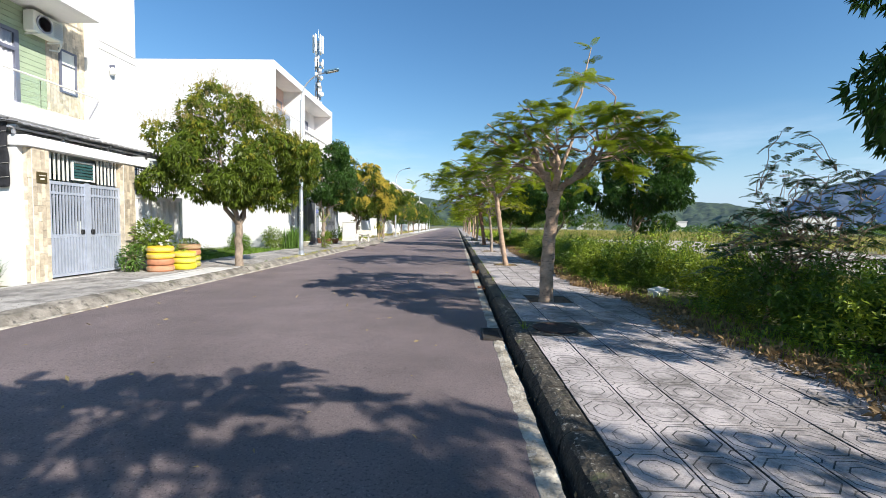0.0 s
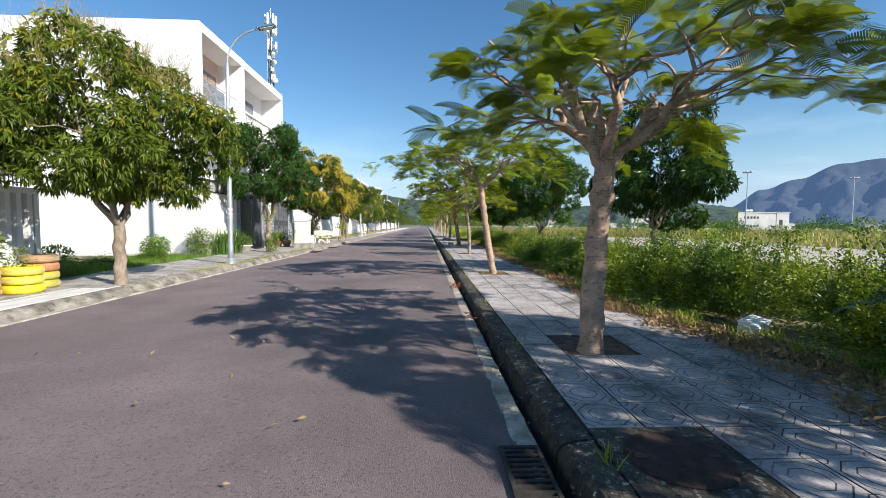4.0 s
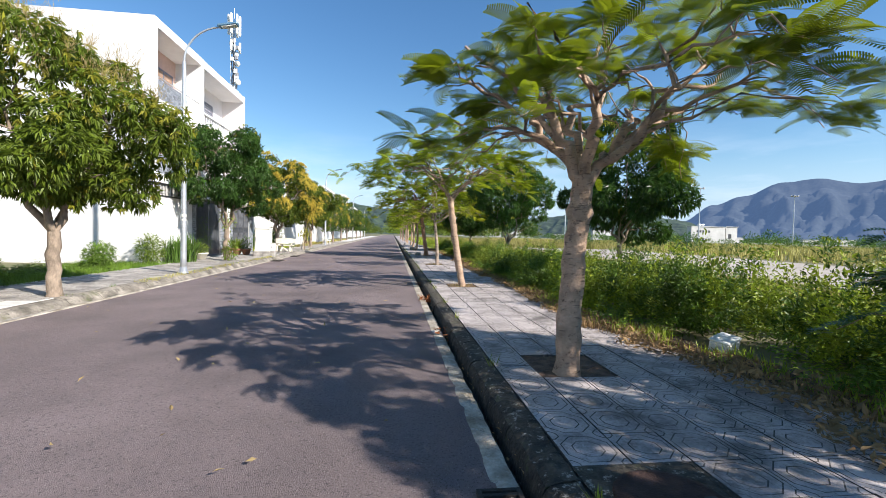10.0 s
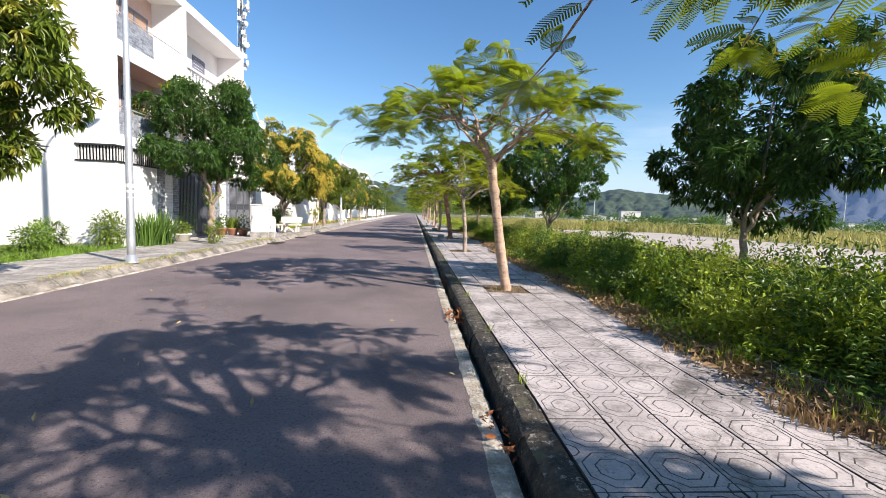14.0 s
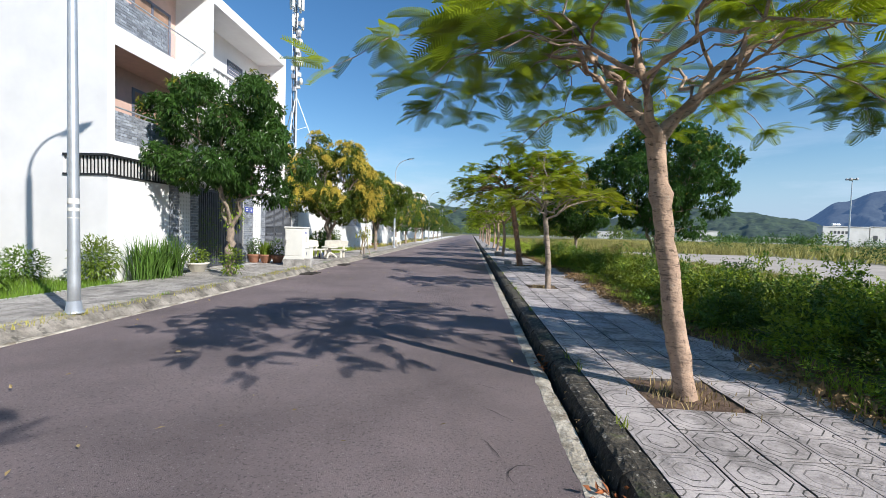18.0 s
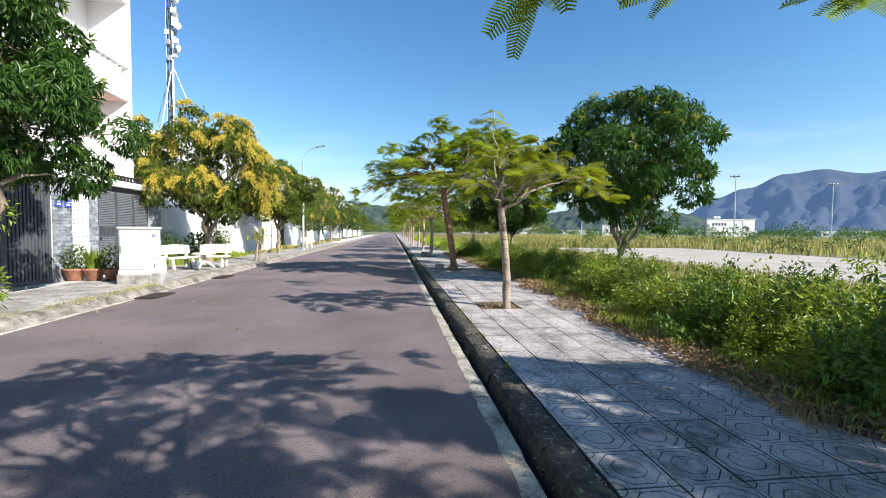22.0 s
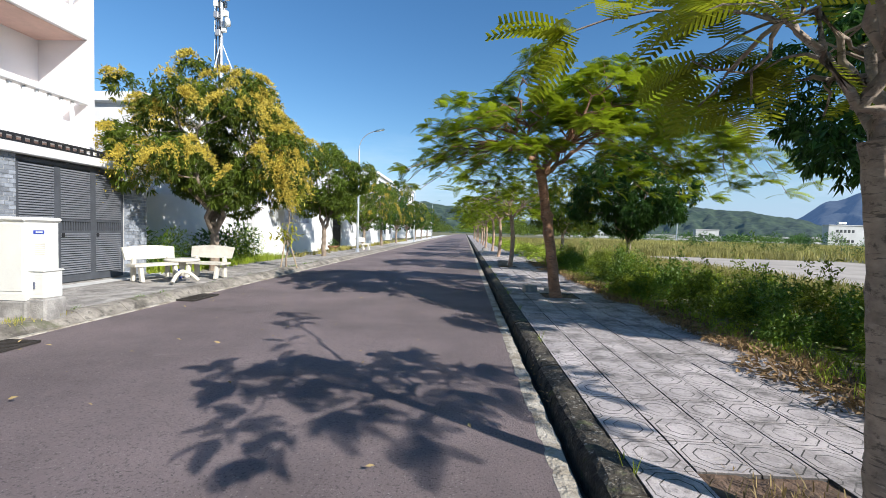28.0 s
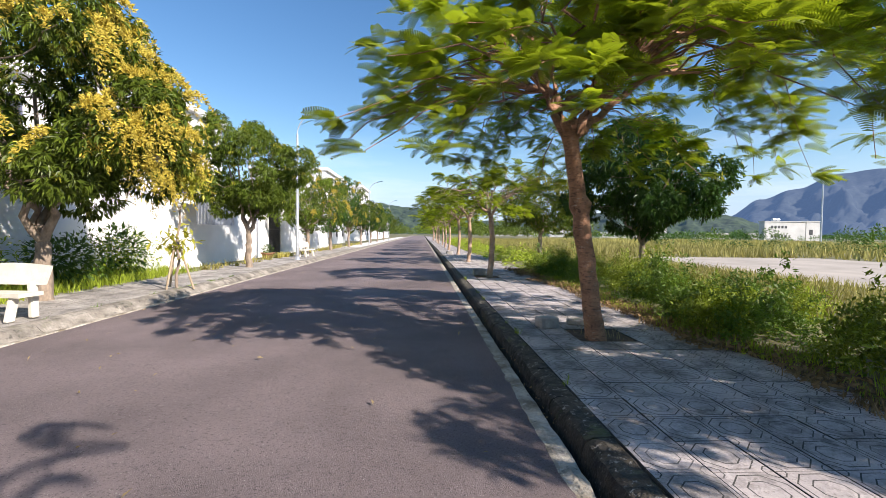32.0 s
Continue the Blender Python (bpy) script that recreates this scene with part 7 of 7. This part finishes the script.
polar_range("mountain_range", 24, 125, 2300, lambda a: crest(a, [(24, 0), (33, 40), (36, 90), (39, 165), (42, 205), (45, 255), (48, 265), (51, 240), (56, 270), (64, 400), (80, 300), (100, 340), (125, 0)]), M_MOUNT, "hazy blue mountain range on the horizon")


# ---------------------------------------------------------------- paving and kerbs, piece by piece
PITCH, ROW0, COL0 = 0.4535, 8.575, 0.475           # patterned tiles: pitch, one cross joint, first joint along the kerb


def tile_material(name="octagon_tile", color=(0.50, 0.45, 0.435), x0=0.475, groove=(0.05, 0.047, 0.042), inner=0.187, pitch=PITCH, y0=ROW0):
    """Grey cast tile with an octagon pattern pressed into it, on a square grid."""
    h, k = pitch / 2, pitch / 0.4
    m = mat(name, color, 0.88, vary=0.32, scale=1.1, bump=0.35, fine=60, rand=0.06)
    n, l = m.node_tree.nodes, m.node_tree.links
    b = n["Principled BSDF"]
    src = b.inputs["Base Color"].links[0].from_socket
    g = n.new("ShaderNodeNewGeometry")
    sp_ = n.new("ShaderNodeSeparateXYZ")
    l.new(g.outputs["Position"], sp_.inputs[0])

    def op(kind, a, b_=None, c=None):
        nd = n.new("ShaderNodeMath")
        nd.operation = kind
        for i, v in enumerate((a, b_, c)):
            if v is None:
                continue
            if isinstance(v, (int, float)):
                nd.inputs[i].default_value = v
            else:
                l.new(v, nd.inputs[i])
        return nd.outputs[0]

    u = op("ABSOLUTE", op("SUBTRACT", op("FLOORED_MODULO", op("SUBTRACT", sp_.outputs["X"], x0), pitch), h))
    v = op("ABSOLUTE", op("SUBTRACT", op("FLOORED_MODULO", op("SUBTRACT", sp_.outputs["Y"], y0), pitch), h))

    def octa(a, c):
        return op("MAXIMUM", op("MAXIMUM", a, c), op("MULTIPLY", op("ADD", a, c), 0.7071))

    d1 = octa(u, v)
    d2 = octa(op("SUBTRACT", h, u), op("SUBTRACT", h, v))
    def line(d, at, w=0.005):
        return op("LESS_THAN", op("ABSOLUTE", op("SUBTRACT", d, at)), w)
    lines = op("MAXIMUM", op("MAXIMUM", line(d1, 0.098 * k), line(d1, inner)), line(d2, 0.062 * k))
    # the pressed lines are worn away in places
    t = n.new("ShaderNodeTexNoise")
    t.inputs["Scale"].default_value, t.inputs["Detail"].default_value = 2.6, 4
    l.new(g.outputs["Position"], t.inputs["Vector"])
    wear = n.new("ShaderNodeMapRange")
    wear.inputs["From Min"].default_value, wear.inputs["From Max"].default_value = 0.36, 0.52
    l.new(t.outputs["Fac"], wear.inputs["Value"])
    wear.inputs["To Min"].default_value = 0.5
    lines = op("MULTIPLY", lines, wear.outputs[0])
    lines = op("MAXIMUM", lines, op("GREATER_THAN", u, h - 0.0075))
    lines = op("MAXIMUM", lines, op("MULTIPLY", op("GREATER_THAN", v, h - 0.0045), 0.85))
    # dark lichen stains
    t2 = n.new("ShaderNodeTexNoise")
    t2.inputs["Scale"].default_value, t2.inputs["Detail"].default_value, t2.inputs["Roughness"].default_value = 1.9, 8, 0.75
    l.new(g.outputs["Position"], t2.inputs["Vector"])
    st = n.new("ShaderNodeMapRange")
    st.inputs["From Min"].default_value, st.inputs["From Max"].default_value, st.inputs["To Max"].default_value = 0.47, 0.64, 0.8
    l.new(t2.outputs["Fac"], st.inputs["Value"])
    mx = n.new("ShaderNodeMixRGB")
    mx.inputs[2].default_value = (0.10, 0.092, 0.082, 1)
    l.new(st.outputs[0], mx.inputs[0])
    l.new(src, mx.inputs[1])
    m2 = n.new("ShaderNodeMixRGB")
    m2.inputs[2].default_value = (*groove, 1)
    l.new(lines, m2.inputs[0])
    l.new(mx.outputs[0], m2.inputs[1])
    l.new(m2.outputs[0], b.inputs["Base Color"])
    bp = n.new("ShaderNodeBump")
    bp.inputs["Strength"].default_value, bp.inputs["Distance"].default_value = 0.5, 0.004
    bp.invert = True
    l.new(lines, bp.inputs["Height"])
    l.new(b.inputs["Normal"].links[0].from_socket, bp.inputs["Normal"])
    l.new(bp.outputs[0], b.inputs["Normal"])
    return m


M_OCTA = tile_material()
speckle(M_OCTA, (0.12, 0.11, 0.10), 0.56, 0.64, 34, 0.5)
speckle(M_OCTA, (0.62, 0.58, 0.55), 0.58, 0.68, 21, 0.35)
speckle(M_OCTA, (0.06, 0.055, 0.05), 0.60, 0.70, 1.2, 0.75)
M_SLABL = tile_material("dusty_pattern_slab", (0.44, 0.41, 0.37), -7.97, (0.17, 0.155, 0.135), 0.135, 0.4, 0.0)
bpy.data.objects["pavement_right"].data.materials[0] = mat("joint_sand", (0.075, 0.07, 0.06), 0.95, vary=0.4, scale=6, bump=0.4)
PITS = HOLES


def tile_box(a, h, c=0.006):
    """Corners and faces of a square tile, side a, height h, with a chamfered rim."""
    o, i = a / 2, a / 2 - c
    V = [(sx * o, sy * o, z) for z in (0, h - c) for sx, sy in ((-1, -1), (1, -1), (1, 1), (-1, 1))] + [(sx * i, sy * i, h) for sx, sy in ((-1, -1), (1, -1), (1, 1), (-1, 1))]
    F = [(k + j, k + (j + 1) % 4, k + 4 + (j + 1) % 4, k + 4 + j) for k in (0, 4) for j in range(4)] + [(8, 9, 10, 11)]
    return np.array(V), np.array(F)


TV, TF = tile_box(PITCH - 0.008, 0.03, 0.005)
TV = TV * np.array([1, 1.012, 1])
pv = bpy.data.objects["pavement_right"]
tile_me, rest = None, []
rnd = random.Random(8)
for j in range(-28, 118):
    for i in range(7):
        cx, cy = COL0 + PITCH * (i + 0.5), ROW0 + PITCH * (j + 0.5)
        if any(abs(cx - a) < 0.44 and abs(cy - b) < 0.44 for a, b in PITS) or (abs(cx - 0.9285) < 0.44 and abs(cy - 6.307) < 0.44):
            continue
        z = 0.127 + rnd.uniform(-0.004, 0.004)
        rx_, ry_ = rnd.uniform(-0.5, 0.5), rnd.uniform(-0.5, 0.5)
        if 1.9 < cy < 21.2:
            if tile_me is None:
                ob = arr_mesh("paving_tile", TV, TF, M_OCTA, pv)
                tile_me = ob.data
            else:
                ob = new("paving_tile", tile_me)
                ob.parent = pv
            ob.matrix_basis = pose(cx, cy, z, rx_, ry_, 0)
        else:
            rest.append((cx, cy, z))
R = np.array(rest)
arr_mesh("paving_tiles_beyond", (TV[None] + R[:, None, :]).reshape(-1, 3), (TF[None] + (np.arange(len(R)) * 12)[:, None, None]).reshape(-1, 4), M_OCTA, pv)["kind"] = "stuff"
structure("pavement_far", boxes((0.475, 3.03, 62, 250, 0.1, 0.157)), M_OCTA, "patterned pavement continuing into the distance")

# left pavement: plain square slabs
pl = bpy.data.objects["pavement_left"]
pl.data.materials[0] = M_MORTAR
LV, LF = tile_box(0.394, 0.03, 0.005)
slab_me, rest = None, []
j = -8
while j * 0.4 < 75:
    for i in range(6):
        cx, cy = -7.97 - 0.2 - 0.4 * i, j * 0.4 + 0.2
        if 9.8 < cy < 13.8 and cx > -8.6:
            continue
        z = 0.155 + rnd.uniform(-0.003, 0.003)
        if 2 < cy < 20.4:
            if slab_me is None:
                ob = arr_mesh("paving_slab", LV, LF, M_SLABL, pl)
                slab_me = ob.data
            else:
                ob = new("paving_slab", slab_me)
                ob.parent = pl
            ob.matrix_basis = pose(cx, cy, z)
        else:
            rest.append((cx, cy, z))
    j += 1
R = np.array(rest)
arr_mesh("paving_slabs_beyond", (LV[None] + R[:, None, :]).reshape(-1, 3), (LF[None] + (np.arange(len(R)) * 12)[:, None, None]).reshape(-1, 4), M_SLABL, pl)["kind"] = "stuff"


def kerb_run(name, prof, y0, y1, L, material, parent, skip=(), jit=0.006, seed=1, gap=0.012, top=None, steps=5):
    """Kerb stones laid end to end; each is an object on shared mesh data."""
    mes = []
    rnd = random.Random(seed)
    for k in range(4):
        V, n = [], steps
        for s in range(n):
            yy = gap / 2 + (L - gap) * s / (n - 1)
            V += [(x + rnd.uniform(-jit, jit), yy, z + rnd.uniform(-jit, jit)) for x, z in prof]
        p = len(prof)
        F = [(s * p + i, s * p + i + 1, (s + 1) * p + i + 1, (s + 1) * p + i) for s in range(n - 1) for i in range(p - 1)]
        me = bpy.data.meshes.new(name)
        me.from_pydata(V, [], F + [tuple(range(p)), tuple(range((n - 1) * p, n * p))[::-1]])
        me.materials.append(material)
        # upward faces take the second, paler material; the sides keep the first
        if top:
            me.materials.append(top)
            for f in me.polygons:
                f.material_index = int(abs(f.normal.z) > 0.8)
        mes.append(me)
    y = y0
    while y < y1:
        if not any(a <= y + L / 2 <= b for a, b in skip):
            ob = new(name, mes[rnd.randint(0, 3)])
            ob.parent = parent
            ob.matrix_basis = pose(rnd.uniform(-0.006, 0.006), y, rnd.uniform(-0.006, 0.006))
        y += L


kl = bpy.data.objects["kerb_left"]
kerb_run("kerb_stone", [(-7.97, -0.05), (-7.965, 0.185), (-7.86, 0.185), (-7.74, 0.150), (-7.645, 0.06), (-7.59, 0.012), (-7.57, -0.05)], -6, 75, 1.0, M_KERBL, kl, skip=((9.6, 13.6),), seed=3)
kr = bpy.data.objects["kerb_right"]
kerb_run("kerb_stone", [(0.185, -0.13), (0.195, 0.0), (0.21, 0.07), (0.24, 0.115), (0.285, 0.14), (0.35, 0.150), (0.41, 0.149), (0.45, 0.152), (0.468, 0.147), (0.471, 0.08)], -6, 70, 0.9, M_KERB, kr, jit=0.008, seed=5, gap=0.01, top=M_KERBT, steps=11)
ramp = bmesh.new()
vs = [ramp.verts.new(p) for p in ((-7.55, 9.6, 0.012), (-7.55, 13.6, 0.012), (-8.57, 13.6, 0.184), (-8.57, 9.6, 0.184), (-7.55, 9.6, -0.1), (-7.55, 13.6, -0.1), (-8.57, 13.6, -0.1), (-8.57, 9.6, -0.1))]
for f in ((0, 1, 2, 3), (4, 7, 6, 5), (0, 4, 5, 1), (1, 5, 6, 2), (3, 7, 4, 0)):
    ramp.faces.new([vs[k] for k in f])
structure("driveway_ramp", ramp, M_SLABL, "dusty patterned ramp up to the gate")
# weeds and litter in the gutters
thicket("gutter_litter", 1500, -0.05, 0.34, 2, 45, lambda x, y: 0.06 * max(0, 0.1 + height_noise(x * 3, y, 0.6)) + (0.05 if x > 0.12 else 0), 0.045, M_STRAW, 61, "fallen leaves lying in the gutter")
bpy.data.objects["gutter_litter"].location.z = -0.13
grass("gutter_weeds", 700, 0.43, 0.5, 2, 45, 0.05, 0.2, 0.006, M_WEED2, 62, "small weeds rooted along the kerb", z=0.12, clump=0.06)
grass("kerb_weeds", 2600, -8.05, -7.72, 17, 31, 0.03, 0.12, 0.006, M_GRASS, 65, "dry green grass grown over the kerb", z=0.15, clump=0.14)
grass("kerb_weeds", 1300, -8.0, -7.85, 14, 45, 0.03, 0.13, 0.005, M_WEED, 63, "small weeds along the pale kerb", z=0.15, clump=0.08)
thicket("road_litter", 260, -7.2, 0, 1, 50, lambda x, y: 0.06, 0.07, M_DRY, 64, "few dry leaves scattered on the asphalt")
bpy.data.objects["road_litter"].location.z = -0.09

M_RUSTLEAF = mat("rusty_dead_leaf", (0.30, 0.10, 0.03), 0.85, vary=0.4, scale=6, bump=0, fine=20, rand=0.5)
for (hx, hy, hn) in ((0.12, 15.1, 130), (0.2, 18.6, 60), (0.15, 11.3, 50)):
    thicket("leaf_heap", hn, hx - 0.16, hx + 0.16, hy - 0.4, hy + 0.4, lambda x, y: 0.07, 0.085, M_RUSTLEAF, int(hy * 10), "heap of rusty dead leaves in the drain").location.z = -0.12

# hairline cracks in the asphalt near the gutter
M_CRACK = mat("asphalt_crack", (0.03, 0.027, 0.025), 0.95, vary=0.3, bump=0)
for k, (x0, y0, az, L) in enumerate(((-0.45, 16.6, 130, 0.4), (-0.62, 15.9, 100, 0.35), (-0.35, 15.8, 150, 0.45), (-0.8, 17.9, 60, 0.3), (-0.55, 17.4, 120, 0.3), (-2.3, 22.4, 80, 0.5))):
    rnd = random.Random(700 + k)
    V, F, n = [], [], 22
    p, a = Vector((x0, y0, 0)), radians(az)
    for i in range(n + 1):
        w = 0.003 * math.sin(math.pi * (i + 0.5) / (n + 1)) + 0.0008
        s_ = Vector((-math.sin(a), math.cos(a), 0)) * w
        z = 0.0085 if -1.5 > p.x > -6 else 0.0075
        V += [(p.x - s_.x, p.y - s_.y, z + 0.002), (p.x + s_.x, p.y + s_.y, z + 0.002)]
        a += rnd.uniform(-0.16, 0.24)
        p = p + Vector((math.cos(a), math.sin(a), 0)) * L / n
    F = [(2 * i, 2 * i + 1, 2 * i + 3, 2 * i + 2) for i in range(n)]
    tagged(arr_mesh("road_crack", V, F, M_CRACK), "fine dark crack in the asphalt", "", "", "structure")
